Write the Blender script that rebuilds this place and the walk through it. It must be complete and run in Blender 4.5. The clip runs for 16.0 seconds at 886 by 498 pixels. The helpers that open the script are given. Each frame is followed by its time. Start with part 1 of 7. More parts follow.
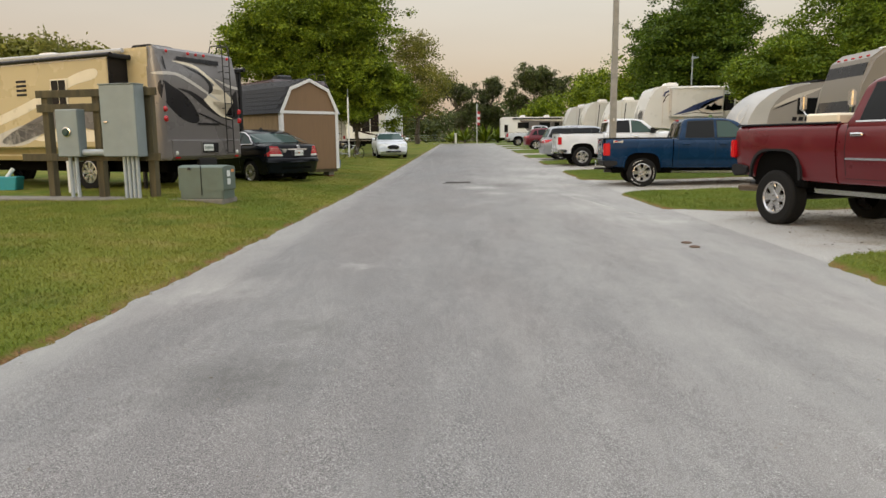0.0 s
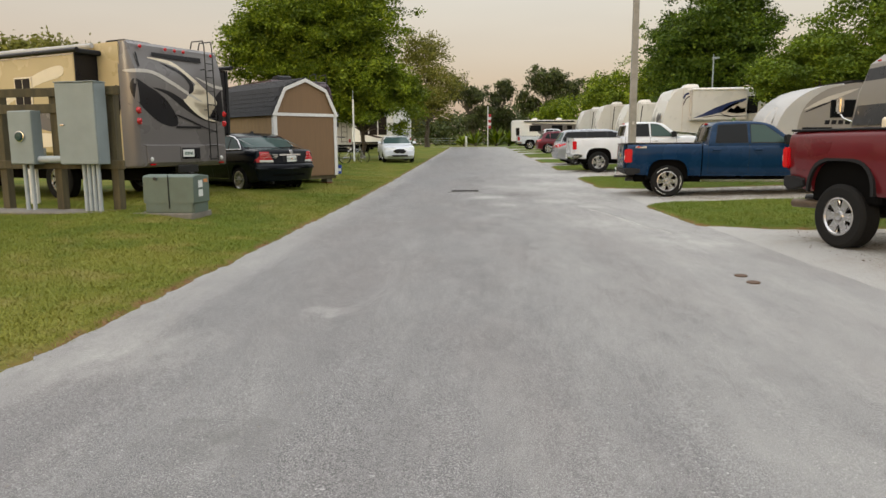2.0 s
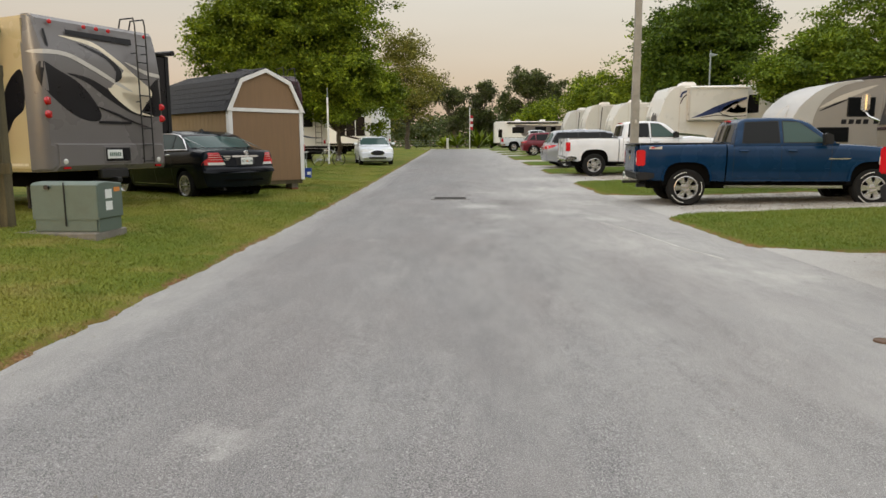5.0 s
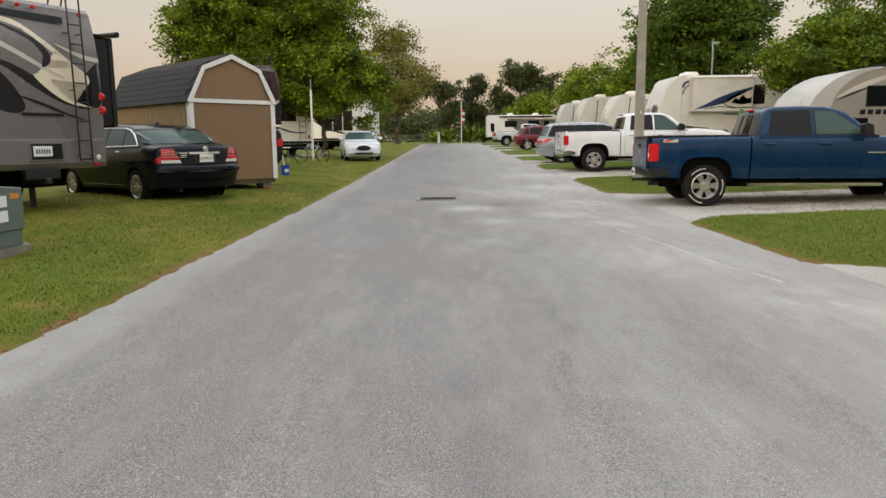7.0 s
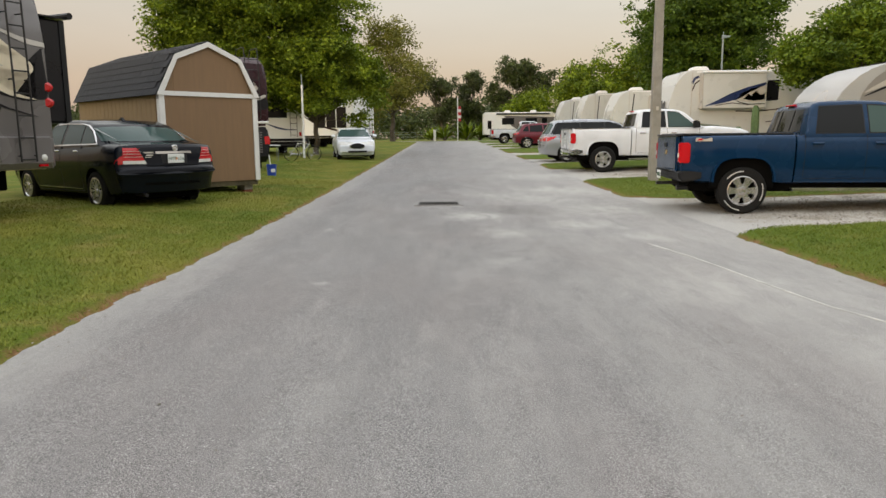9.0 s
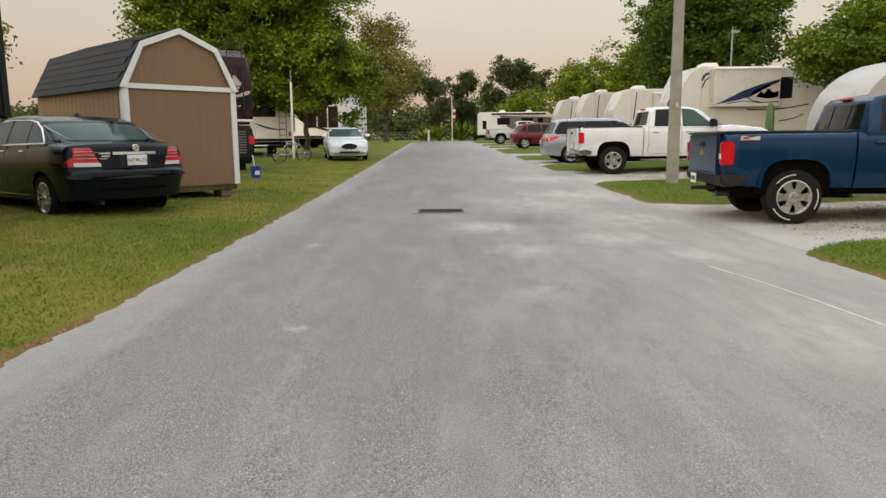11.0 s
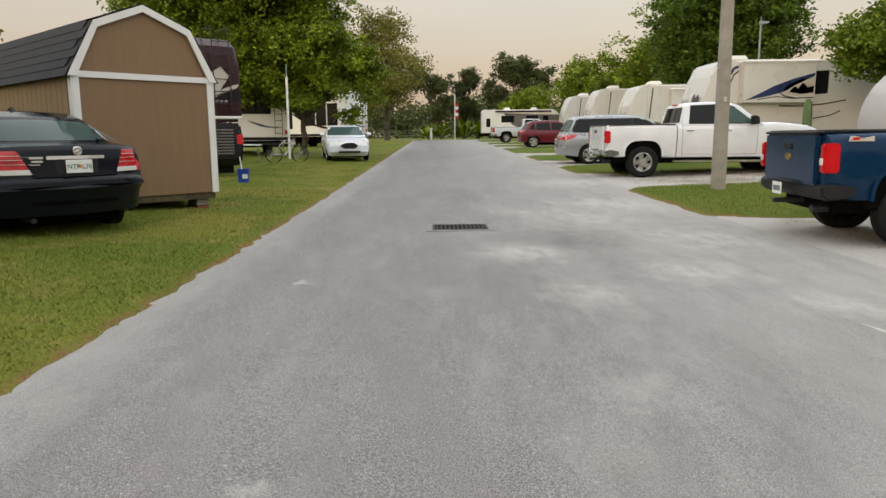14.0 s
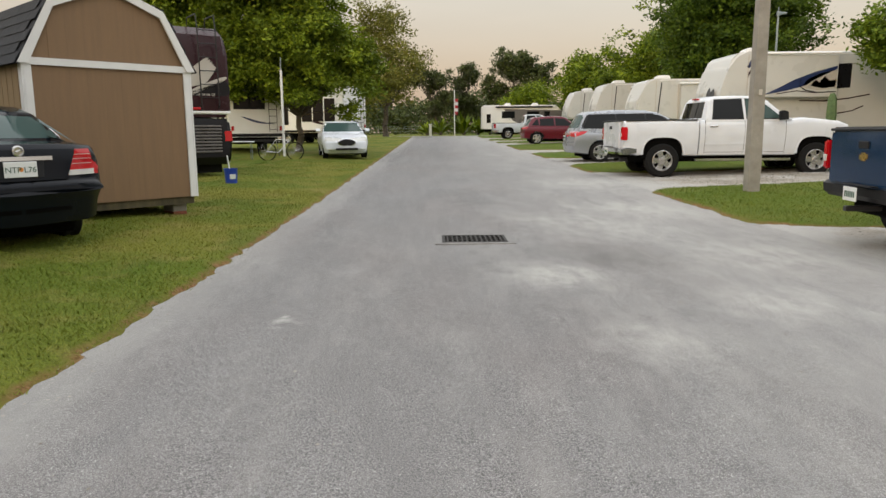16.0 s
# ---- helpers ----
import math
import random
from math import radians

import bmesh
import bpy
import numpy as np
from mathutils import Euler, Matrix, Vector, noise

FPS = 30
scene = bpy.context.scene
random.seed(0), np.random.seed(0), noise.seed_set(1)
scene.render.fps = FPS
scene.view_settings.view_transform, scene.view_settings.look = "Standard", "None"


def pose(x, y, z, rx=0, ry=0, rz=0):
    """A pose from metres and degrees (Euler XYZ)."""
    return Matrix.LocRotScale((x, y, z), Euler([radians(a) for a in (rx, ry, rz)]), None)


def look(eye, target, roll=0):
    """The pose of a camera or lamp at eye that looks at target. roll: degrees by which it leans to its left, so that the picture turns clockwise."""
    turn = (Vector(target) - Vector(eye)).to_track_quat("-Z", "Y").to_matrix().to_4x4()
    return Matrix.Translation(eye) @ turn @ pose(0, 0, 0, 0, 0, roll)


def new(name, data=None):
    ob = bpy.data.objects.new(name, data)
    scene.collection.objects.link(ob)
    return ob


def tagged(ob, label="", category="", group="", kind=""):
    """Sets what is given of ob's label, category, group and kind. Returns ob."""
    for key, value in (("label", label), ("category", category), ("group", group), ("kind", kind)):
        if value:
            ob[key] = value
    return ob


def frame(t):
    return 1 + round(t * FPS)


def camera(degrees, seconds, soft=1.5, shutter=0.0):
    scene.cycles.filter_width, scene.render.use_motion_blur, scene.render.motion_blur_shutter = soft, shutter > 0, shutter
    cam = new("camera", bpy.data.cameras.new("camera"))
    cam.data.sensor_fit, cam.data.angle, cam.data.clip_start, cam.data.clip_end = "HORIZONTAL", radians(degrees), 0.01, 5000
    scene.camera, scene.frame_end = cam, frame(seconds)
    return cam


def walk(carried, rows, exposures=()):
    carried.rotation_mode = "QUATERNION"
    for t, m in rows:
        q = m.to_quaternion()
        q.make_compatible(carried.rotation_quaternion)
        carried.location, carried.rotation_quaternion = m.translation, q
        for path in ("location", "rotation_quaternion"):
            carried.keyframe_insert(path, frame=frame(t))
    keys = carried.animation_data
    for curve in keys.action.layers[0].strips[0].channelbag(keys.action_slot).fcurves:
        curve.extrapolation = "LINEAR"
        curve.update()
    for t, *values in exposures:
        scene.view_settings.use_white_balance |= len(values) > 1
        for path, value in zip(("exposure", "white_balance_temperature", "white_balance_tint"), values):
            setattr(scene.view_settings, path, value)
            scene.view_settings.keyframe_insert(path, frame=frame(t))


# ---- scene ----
from mathutils.bvhtree import BVHTree

cam = camera(64.2, 16.0)
PATH = [
    (0, (-0.267, 0.222, 1.257), (-0.325, 2.198, 0.954), -0.5),
    (0.5, (-0.202, 0.639, 1.281), (-0.266, 2.615, 0.977), -0.4),
    (1, (-0.187, 1.046, 1.297), (-0.26, 3.022, 0.993), -0.4),
    (1.5, (-0.195, 1.447, 1.311), (-0.276, 3.422, 1.01), -0.4),
    (2, (-0.166, 1.892, 1.31), (-0.255, 3.868, 1.015), -0.4),
    (2.5, (-0.218, 2.316, 1.309), (-0.309, 4.293, 1.018), -0.4),
    (3, (-0.202, 2.736, 1.288), (-0.289, 4.713, 1.001), -0.4),
    (3.5, (-0.229, 3.157, 1.291), (-0.309, 5.134, 1.005), -0.4),
    (4, (-0.298, 3.537, 1.29), (-0.367, 5.516, 1.005), -0.5),
    (4.2, (-0.301, 3.725, 1.256), (-0.363, 5.704, 0.973), -0.4),
    (6.3, (-0.307, 5.584, 1.274), (-0.319, 7.561, 0.972), -0.6),
    (6.5, (-0.259, 5.782, 1.256), (-0.275, 7.76, 0.955), -0.6),
    (7, (-0.227, 6.2, 1.249), (-0.241, 8.177, 0.945), -0.6),
    (7.5, (-0.235, 6.569, 1.239), (-0.247, 8.545, 0.934), -0.6),
    (8, (-0.262, 6.953, 1.265), (-0.272, 8.929, 0.957), -0.6),
    (8.5, (-0.259, 7.376, 1.268), (-0.266, 9.351, 0.958), -0.6),
    (9, (-0.345, 7.784, 1.262), (-0.345, 9.759, 0.951), -0.5),
    (9.2, (-0.397, 7.929, 1.255), (-0.39, 9.906, 0.95), -0.5),
    (11.5, (-0.548, 9.752, 1.23), (-0.526, 11.727, 0.919), -0.5),
    (12, (-0.613, 10.094, 1.248), (-0.587, 12.069, 0.936), -0.5),
    (12.5, (-0.64, 10.465, 1.244), (-0.611, 12.44, 0.932), -0.5),
    (13, (-0.734, 10.818, 1.249), (-0.706, 12.793, 0.935), -0.5),
    (13.5, (-0.802, 11.157, 1.259), (-0.779, 13.132, 0.945), -0.5),
    (14, (-0.745, 11.526, 1.261), (-0.726, 13.501, 0.946), -0.5),
    (14.5, (-0.775, 11.882, 1.261), (-0.758, 13.857, 0.943), -0.5),
    (15, (-0.834, 12.197, 1.281), (-0.817, 14.171, 0.962), -0.5),
    (15.5, (-0.847, 12.534, 1.27), (-0.829, 14.508, 0.947), -0.5),
    (16, (-0.883, 12.864, 1.276), (-0.859, 14.837, 0.95), -0.5),
]
walk(cam, [(t, look(eye, target, roll)) for t, eye, target, roll in PATH])

# ---- world, sun, exposure ----
world = bpy.data.worlds.new("evening_sky")
scene.world = world
world.use_nodes = True
wn, wl = world.node_tree.nodes, world.node_tree.links
wn.clear()
SUN_EL, SUN_AZ = radians(7), radians(215)
sky = wn.new("ShaderNodeTexSky")
sky.sky_type = "NISHITA"
sky.sun_disc = False
sky.sun_elevation, sky.sun_rotation = SUN_EL, SUN_AZ
sky.air_density, sky.dust_density, sky.ozone_density = 1.0, 3.0, 1.0
bg_sky = wn.new("ShaderNodeBackground")
bg_sky.inputs["Strength"].default_value = 0.06
wl.new(sky.outputs["Color"], bg_sky.inputs["Color"])
geo = wn.new("ShaderNodeTexCoord")
sep = wn.new("ShaderNodeSeparateXYZ")
ramp = wn.new("ShaderNodeValToRGB")
wl.new(geo.outputs["Generated"], sep.inputs[0])
wl.new(sep.outputs["Z"], ramp.inputs[0])
cr = ramp.color_ramp
cr.elements[0].position, cr.elements[0].color = 0.0, (0.545, 0.39, 0.32, 1)
cr.elements[1].position, cr.elements[1].color = 1.0, (2.0, 2.02, 2.05, 1)
for p, c in ((0.08, (0.625, 0.46, 0.35, 1)), (0.18, (0.68, 0.58, 0.475, 1)), (0.30, (0.85, 0.80, 0.72, 1)), (0.55, (1.6, 1.58, 1.52, 1))):
    e = cr.elements.new(p)
    e.color = c
cl = wn.new("ShaderNodeTexNoise")
cl.inputs["Scale"].default_value = 2.2
cl.inputs["Detail"].default_value = 5.0
mp = wn.new("ShaderNodeMapping")
mp.inputs["Scale"].default_value = (1, 1, 4)
wl.new(geo.outputs["Generated"], mp.inputs[0])
wl.new(mp.outputs[0], cl.inputs["Vector"])
clr = wn.new("ShaderNodeMapRange")
clr.inputs[1].default_value, clr.inputs[2].default_value = 0.35, 0.75
clr.inputs[3].default_value, clr.inputs[4].default_value = 0.95, 1.07
wl.new(cl.outputs[0], clr.inputs[0])
mul = wn.new("ShaderNodeVectorMath")
mul.operation = "MULTIPLY"
wl.new(ramp.outputs[0], mul.inputs[0])
wl.new(clr.outputs[0], mul.inputs[1])
bg_haze = wn.new("ShaderNodeBackground")
bg_haze.inputs["Strength"].default_value = 0.88
wl.new(mul.outputs[0], bg_haze.inputs["Color"])
add = wn.new("ShaderNodeAddShader")
wout = wn.new("ShaderNodeOutputWorld")
wl.new(bg_sky.outputs[0], add.inputs[0])
wl.new(bg_haze.outputs[0], add.inputs[1])
wl.new(add.outputs[0], wout.inputs[0])
sun = new("sun", bpy.data.lights.new("sun", "SUN"))
sun.data.energy, sun.data.angle, sun.data.color = 0.5, radians(14), (1.0, 0.80, 0.55)
sun.matrix_world = look((0, 0, 30), (30 * math.sin(radians(35)), 30 * math.cos(radians(35)), 22))


# ---- materials ----
def nodes_of(name):
    m = bpy.data.materials.new(name)
    m.use_nodes = True
    nt = m.node_tree
    return m, nt, nt.nodes["Principled BSDF"]


def noise_tex(nt, scale, detail=4, coord="Object", stretch=None, rough=0.5):
    tc = nt.nodes.new("ShaderNodeTexCoord")
    n = nt.nodes.new("ShaderNodeTexNoise")
    n.inputs["Scale"].default_value = scale
    n.inputs["Detail"].default_value = detail
    n.inputs["Roughness"].default_value = rough
    if stretch:
        mpn = nt.nodes.new("ShaderNodeMapping")
        mpn.inputs["Scale"].default_value = stretch
        nt.links.new(tc.outputs[coord], mpn.inputs[0])
        nt.links.new(mpn.outputs[0], n.inputs["Vector"])
    else:
        nt.links.new(tc.outputs[coord], n.inputs["Vector"])
    return n.outputs[0]


def remap(nt, val, a, b, c, d):
    r = nt.nodes.new("ShaderNodeMapRange")
    for k, v in enumerate((a, b, c, d)):
        r.inputs[k + 1].default_value = v
    nt.links.new(val, r.inputs[0])
    return r.outputs[0]


def mixc(nt, fac, c1, c2):
    mx = nt.nodes.new("ShaderNodeMix")
    mx.data_type = "RGBA"
    for sock, c in ((mx.inputs[6], c1), (mx.inputs[7], c2)):
        if isinstance(c, tuple):
            sock.default_value = (*c[:3], 1)
        else:
            nt.links.new(c, sock)
    if isinstance(fac, float):
        mx.inputs[0].default_value = fac
    else:
        nt.links.new(fac, mx.inputs[0])
    return mx.outputs[2]


def bump(nt, b, val, strength, dist=0.01):
    bp = nt.nodes.new("ShaderNodeBump")
    bp.inputs["Strength"].default_value = strength
    bp.inputs["Distance"].default_value = dist
    nt.links.new(val, bp.inputs["Height"])
    nt.links.new(bp.outputs[0], b.inputs["Normal"])


def surface(name, c, rough=0.5, metal=0.0, var=0.12, scale=3.0, fine=60.0, bumps=0.05, coat=0.0, spec=None, stretch=None):
    """A worn plain surface: colour varies at two scales, with fine relief."""
    m, nt, b = nodes_of(name)
    big = noise_tex(nt, scale, 5, stretch=stretch)
    small = noise_tex(nt, fine, 3)
    dark = tuple(v * (1 - var) for v in c)
    lite = tuple(min(1, v * (1 + var)) for v in c)
    col = mixc(nt, remap(nt, big, 0.3, 0.7, 0, 1), dark, lite)
    col = mixc(nt, remap(nt, small, 0.3, 0.7, 0, 0.35), col, tuple(v * (1 - 1.6 * var) for v in c))
    nt.links.new(col, b.inputs["Base Color"])
    b.inputs["Metallic"].default_value = metal
    nt.links.new(remap(nt, big, 0.3, 0.7, max(0.02, rough - 0.06), min(1, rough + 0.08)), b.inputs["Roughness"])
    b.inputs["Coat Weight"].default_value = coat
    b.inputs["Coat Roughness"].default_value = 0.06
    if spec is not None:
        b.inputs["Specular IOR Level"].default_value = spec
    if bumps:
        bump(nt, b, small, bumps)
    return m


def car_paint(name, c, metal=0.0):
    return surface(name, c, rough=0.3, metal=metal, var=0.07, scale=1.5, fine=400, bumps=0.003, coat=0.45, spec=0.3)


def glass_dark(name, c=(0.006, 0.007, 0.008)):
    m, nt, b = nodes_of(name)
    b.inputs["Base Color"].default_value = (*c, 1)
    b.inputs["Roughness"].default_value = 0.04
    b.inputs["Specular IOR Level"].default_value = 0.2
    nt.links.new(remap(nt, noise_tex(nt, 6), 0.3, 0.7, 0.03, 0.09), b.inputs["Roughness"])
    return m


M = {}
M["red_paint"] = car_paint("red_paint", (0.115, 0.010, 0.015), 0.1)
M["blue_paint"] = surface("blue_paint", (0.003, 0.026, 0.075), rough=0.25, metal=0.1, var=0.07, scale=1.5, fine=400, bumps=0.003, coat=0.3, spec=0.15)
M["white_paint"] = car_paint("white_paint", (0.67, 0.70, 0.75))
M["black_paint"] = surface("black_paint", (0.005, 0.007, 0.012), rough=0.14, var=0.1, scale=1.5, fine=400, bumps=0.003, coat=0.12, spec=0.14)
M["silver_paint"] = car_paint("silver_paint", (0.34, 0.36, 0.40), 0.5)
M["crimson_paint"] = car_paint("crimson_paint", (0.13, 0.008, 0.022), 0.1)
M["glass"] = glass_dark("tinted_glass")
# pale opaque base stands in for daylight seen through clear glass
M["glass_green"] = glass_dark("pale_glass", (0.045, 0.078, 0.074))
M["rubber"] = surface("rubber", (0.011, 0.011, 0.011), 0.85, var=0.2, bumps=0.1, spec=0.2)
M["black_plastic"] = surface("black_plastic", (0.013, 0.0135, 0.0155), 0.55, var=0.15, spec=0.25)
M["chrome"] = surface("chrome", (0.62, 0.62, 0.63), 0.16, 1.0, var=0.06, bumps=0.01)
M["alloy"] = surface("alloy", (0.56, 0.56, 0.57), 0.24, 0.9, var=0.08, bumps=0.01)
M["red_lens"] = surface("red_lens", (0.48, 0.006, 0.012), 0.15, var=0.1, coat=0.3, bumps=0)
M["clear_lens"] = surface("clear_lens", (0.62, 0.62, 0.6), 0.1, var=0.08, coat=0.6, bumps=0)
M["amber_lens"] = surface("amber_lens", (0.6, 0.2, 0.02), 0.15, var=0.08, coat=0.6, bumps=0)
M["white_trim"] = surface("white_trim_paint", (0.74, 0.74, 0.73), 0.5, var=0.06)
M["gelcoat"] = surface("cream_gelcoat", (0.585, 0.59, 0.575), 0.3, var=0.05, scale=0.8, coat=0.3, bumps=0.01)
M["gelcoat_white"] = surface("white_gelcoat", (0.82, 0.82, 0.815), 0.35, var=0.05, scale=0.8, coat=0.1, bumps=0.01)
M["gelcoat_pale"] = surface("pale_grey_gelcoat", (0.43, 0.43, 0.43), 0.45, var=0.08, scale=0.8, bumps=0.02)
M["gelcoat_tan"] = surface("tan_gelcoat", (0.52, 0.42, 0.24), 0.28, var=0.06, scale=0.8, coat=0.4, bumps=0.01)
M["gelcoat_grey"] = surface("grey_gelcoat", (0.14, 0.13, 0.13), 0.3, var=0.07, scale=0.8, coat=0.2, bumps=0.01)
M["gelcoat_coach"] = surface("grey_tan_gelcoat", (0.19, 0.17, 0.145), 0.35, var=0.06, scale=0.8, bumps=0.01)
M["gelcoat_pewter"] = surface("pewter_gelcoat", (0.27, 0.255, 0.24), 0.35, var=0.06, scale=0.8, bumps=0.01)
M["exhaust"] = surface("heat_stained_steel", (0.16, 0.12, 0.085), 0.45, 0.7, var=0.25, scale=10)
M["pad_concrete"] = surface("stained_concrete", (0.19, 0.175, 0.15), 0.9, var=0.28, scale=6, bumps=0.35)
M["charcoal"] = surface("charcoal_vinyl", (0.008, 0.008, 0.011), 0.3, var=0.1, spec=0.3, bumps=0)
M["navy_vinyl"] = surface("navy_vinyl", (0.02, 0.035, 0.11), 0.3, var=0.1, bumps=0)
M["silver_vinyl"] = surface("silver_vinyl", (0.50, 0.47, 0.43), 0.3, var=0.06, bumps=0)
M["cream_vinyl"] = surface("cream_vinyl", (0.72, 0.64, 0.50), 0.3, var=0.06, bumps=0)
M["collar"] = surface("dusty_concrete", (0.225, 0.22, 0.215), 0.9, var=0.22, scale=9, bumps=0.3)
M["sealant"] = surface("sand_filled_seal", (0.50, 0.49, 0.46), 0.9, var=0.3, scale=6, bumps=0.3)
M["lid_rust"] = surface("rusty_lid", (0.12, 0.075, 0.05), 0.85, var=0.3, scale=20, bumps=0.2)
M["maroon"] = surface("maroon_gelcoat", (0.03, 0.009, 0.013), 0.25, var=0.1, spec=0.3, bumps=0)
M["concrete"] = surface("concrete", (0.29, 0.275, 0.25), 0.9, var=0.2, scale=5, bumps=0.3)
M["galvanised"] = surface("grey_enamel_steel", (0.225, 0.265, 0.275), 0.45, var=0.08, scale=4)
M["pvc"] = surface("grey_pvc", (0.36, 0.40, 0.43), 0.5, var=0.08)
M["green_steel"] = surface("green_enamel_steel", (0.10, 0.135, 0.115), 0.5, var=0.12, scale=5)
M["old_wood"] = surface("weathered_timber", (0.085, 0.070, 0.036), 0.85, var=0.5, scale=9, bumps=0.4, stretch=(1, 1, 0.15))
M["shed_brown"] = surface("brown_siding_paint", (0.215, 0.131, 0.068), 0.6, var=0.08, scale=6, bumps=0.12, stretch=(3, 3, 0.25))
M["shed_tan"] = surface("tan_siding_bare", (0.30, 0.20, 0.10), 0.7, var=0.16, scale=7, bumps=0.15, stretch=(6, 6, 0.2))
M["shingle"] = surface("asphalt_shingle", (0.024, 0.025, 0.029), 0.9, var=0.3, scale=8, fine=180, bumps=0.5)
M["bark"] = surface("bark", (0.10, 0.085, 0.065), 0.9, var=0.4, scale=10, fine=40, bumps=0.6, stretch=(3, 3, 0.5))
M["black_steel"] = surface("black_steel", (0.02, 0.02, 0.022), 0.4, 0.3, var=0.15)
M["iron"] = surface("cast_iron", (0.035, 0.033, 0.032), 0.7, 0.4, var=0.3, bumps=0.3)
# near-black that paints in the shade of wheel wells, recesses and underbodies
M["hollow"] = surface("shade_black", (0.004, 0.004, 0.004), 0.95, var=0.2, spec=0.05)
M["plate"] = surface("plate_white", (0.72, 0.74, 0.74), 0.4, var=0.05)
M["plate_ink"] = surface("plate_green_ink", (0.03, 0.09, 0.06), 0.5, var=0.1)
M["orange_ink"] = surface("orange_ink", (0.7, 0.25, 0.05), 0.5, var=0.1)
M["gold"] = surface("gold_badge", (0.55, 0.36, 0.08), 0.25, 0.9, var=0.1)
M["blue_plastic"] = surface("blue_plastic", (0.02, 0.06, 0.42), 0.4, var=0.1)
M["teal_plastic"] = surface("teal_plastic", (0.02, 0.26, 0.30), 0.5, var=0.12)
M["cactus"] = surface("cactus_skin", (0.10, 0.16, 0.06), 0.7, var=0.25, scale=10)
M["flag_red"] = surface("flag_red", (0.5, 0.04, 0.05), 0.8, var=0.1)
M["flag_white"] = surface("flag_white", (0.7, 0.7, 0.7), 0.8, var=0.1)
M["brick_red"] = surface("brick_red", (0.25, 0.08, 0.05), 0.9, var=0.3, scale=12, bumps=0.4)


def leaf_mat(name, c1, c2):
    m, nt, b = nodes_of(name)
    gm = nt.nodes.new("ShaderNodeNewGeometry")
    col = mixc(nt, gm.outputs["Random Per Island"], c1, c2)
    # dark noise patches paint in the shaded gaps between leaf clumps
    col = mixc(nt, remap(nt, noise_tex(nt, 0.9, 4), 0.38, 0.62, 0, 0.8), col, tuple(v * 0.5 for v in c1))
    nt.links.new(col, b.inputs["Base Color"])
    b.inputs["Roughness"].default_value = 0.6
    b.inputs["Specular IOR Level"].default_value = 0.25
    tr = nt.nodes.new("ShaderNodeBsdfTranslucent")
    nt.links.new(col, tr.inputs[0])
    ms = nt.nodes.new("ShaderNodeMixShader")
    ms.inputs[0].default_value = 0.18
    nt.links.new(b.outputs[0], ms.inputs[1])
    nt.links.new(tr.outputs[0], ms.inputs[2])
    nt.links.new(ms.outputs[0], nt.nodes["Material Output"].inputs[0])
    return m


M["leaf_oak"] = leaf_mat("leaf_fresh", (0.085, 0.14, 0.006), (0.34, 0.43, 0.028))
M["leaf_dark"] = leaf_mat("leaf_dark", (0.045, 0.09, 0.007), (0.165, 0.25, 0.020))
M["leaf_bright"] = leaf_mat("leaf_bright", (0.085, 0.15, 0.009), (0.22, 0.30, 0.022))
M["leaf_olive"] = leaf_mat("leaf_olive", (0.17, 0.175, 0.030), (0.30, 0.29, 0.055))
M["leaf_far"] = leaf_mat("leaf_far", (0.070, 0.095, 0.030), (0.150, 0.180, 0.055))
M["moss"] = leaf_mat("hanging_moss", (0.07, 0.08, 0.045), (0.12, 0.13, 0.075))


def lawn_tint(nt):
    """Lush, dry and yellowed patches that soil and blades share."""
    n1 = noise_tex(nt, 0.38, 6)
    n2 = noise_tex(nt, 1.7, 6)
    n5 = noise_tex(nt, 0.9, 5, stretch=(1.3, 0.7, 1))
    col = mixc(nt, remap(nt, n1, 0.38, 0.62, 0, 1), (0.105, 0.150, 0.013), (0.205, 0.205, 0.033))
    col = mixc(nt, remap(nt, n2, 0.52, 0.68, 0, 0.7), col, (0.265, 0.22, 0.066))
    tc = nt.nodes.new("ShaderNodeTexCoord")
    sx = nt.nodes.new("ShaderNodeSeparateXYZ")
    nt.links.new(tc.outputs["Object"], sx.inputs[0])
    col = mixc(nt, remap(nt, sx.outputs["X"], 2.8, 3.6, 0, 0.6), col, (0.068, 0.128, 0.010))  # watered turf between the drives
    return mixc(nt, remap(nt, n5, 0.54, 0.66, 0, 0.55), col, (0.068, 0.122, 0.009))


def lawn_material():
    m, nt, b = nodes_of("lawn")
    n3 = noise_tex(nt, 38, 5)
    n4 = noise_tex(nt, 150, 3)
    col = lawn_tint(nt)
    col = mixc(nt, remap(nt, n3, 0.35, 0.7, 0, 0.65), col, (0.045, 0.06, 0.010))
    col = mixc(nt, remap(nt, n4, 0.55, 0.75, 0, 0.6), col, (0.20, 0.19, 0.07))
    at = nt.nodes.new("ShaderNodeAttribute")
    at.attribute_name = "bare_soil"
    edge = nt.nodes.new("ShaderNodeMath")
    edge.operation = "MULTIPLY"
    nt.links.new(remap(nt, at.outputs["Fac"], 0.10, 0.45, 0, 0.95), edge.inputs[0])
    nt.links.new(remap(nt, noise_tex(nt, 4.5, 5), 0.38, 0.62, 0.25, 1), edge.inputs[1])
    col = mixc(nt, edge.outputs[0], col, mixc(nt, remap(nt, n3, 0.35, 0.65, 0, 1), (0.12, 0.055, 0.025), (0.27, 0.155, 0.075)))
    nt.links.new(col, b.inputs["Base Color"])
    b.inputs["Roughness"].default_value = 0.9
    b.inputs["Specular IOR Level"].default_value = 0.12
    bump(nt, b, n3, 0.9, 0.03)
    return m


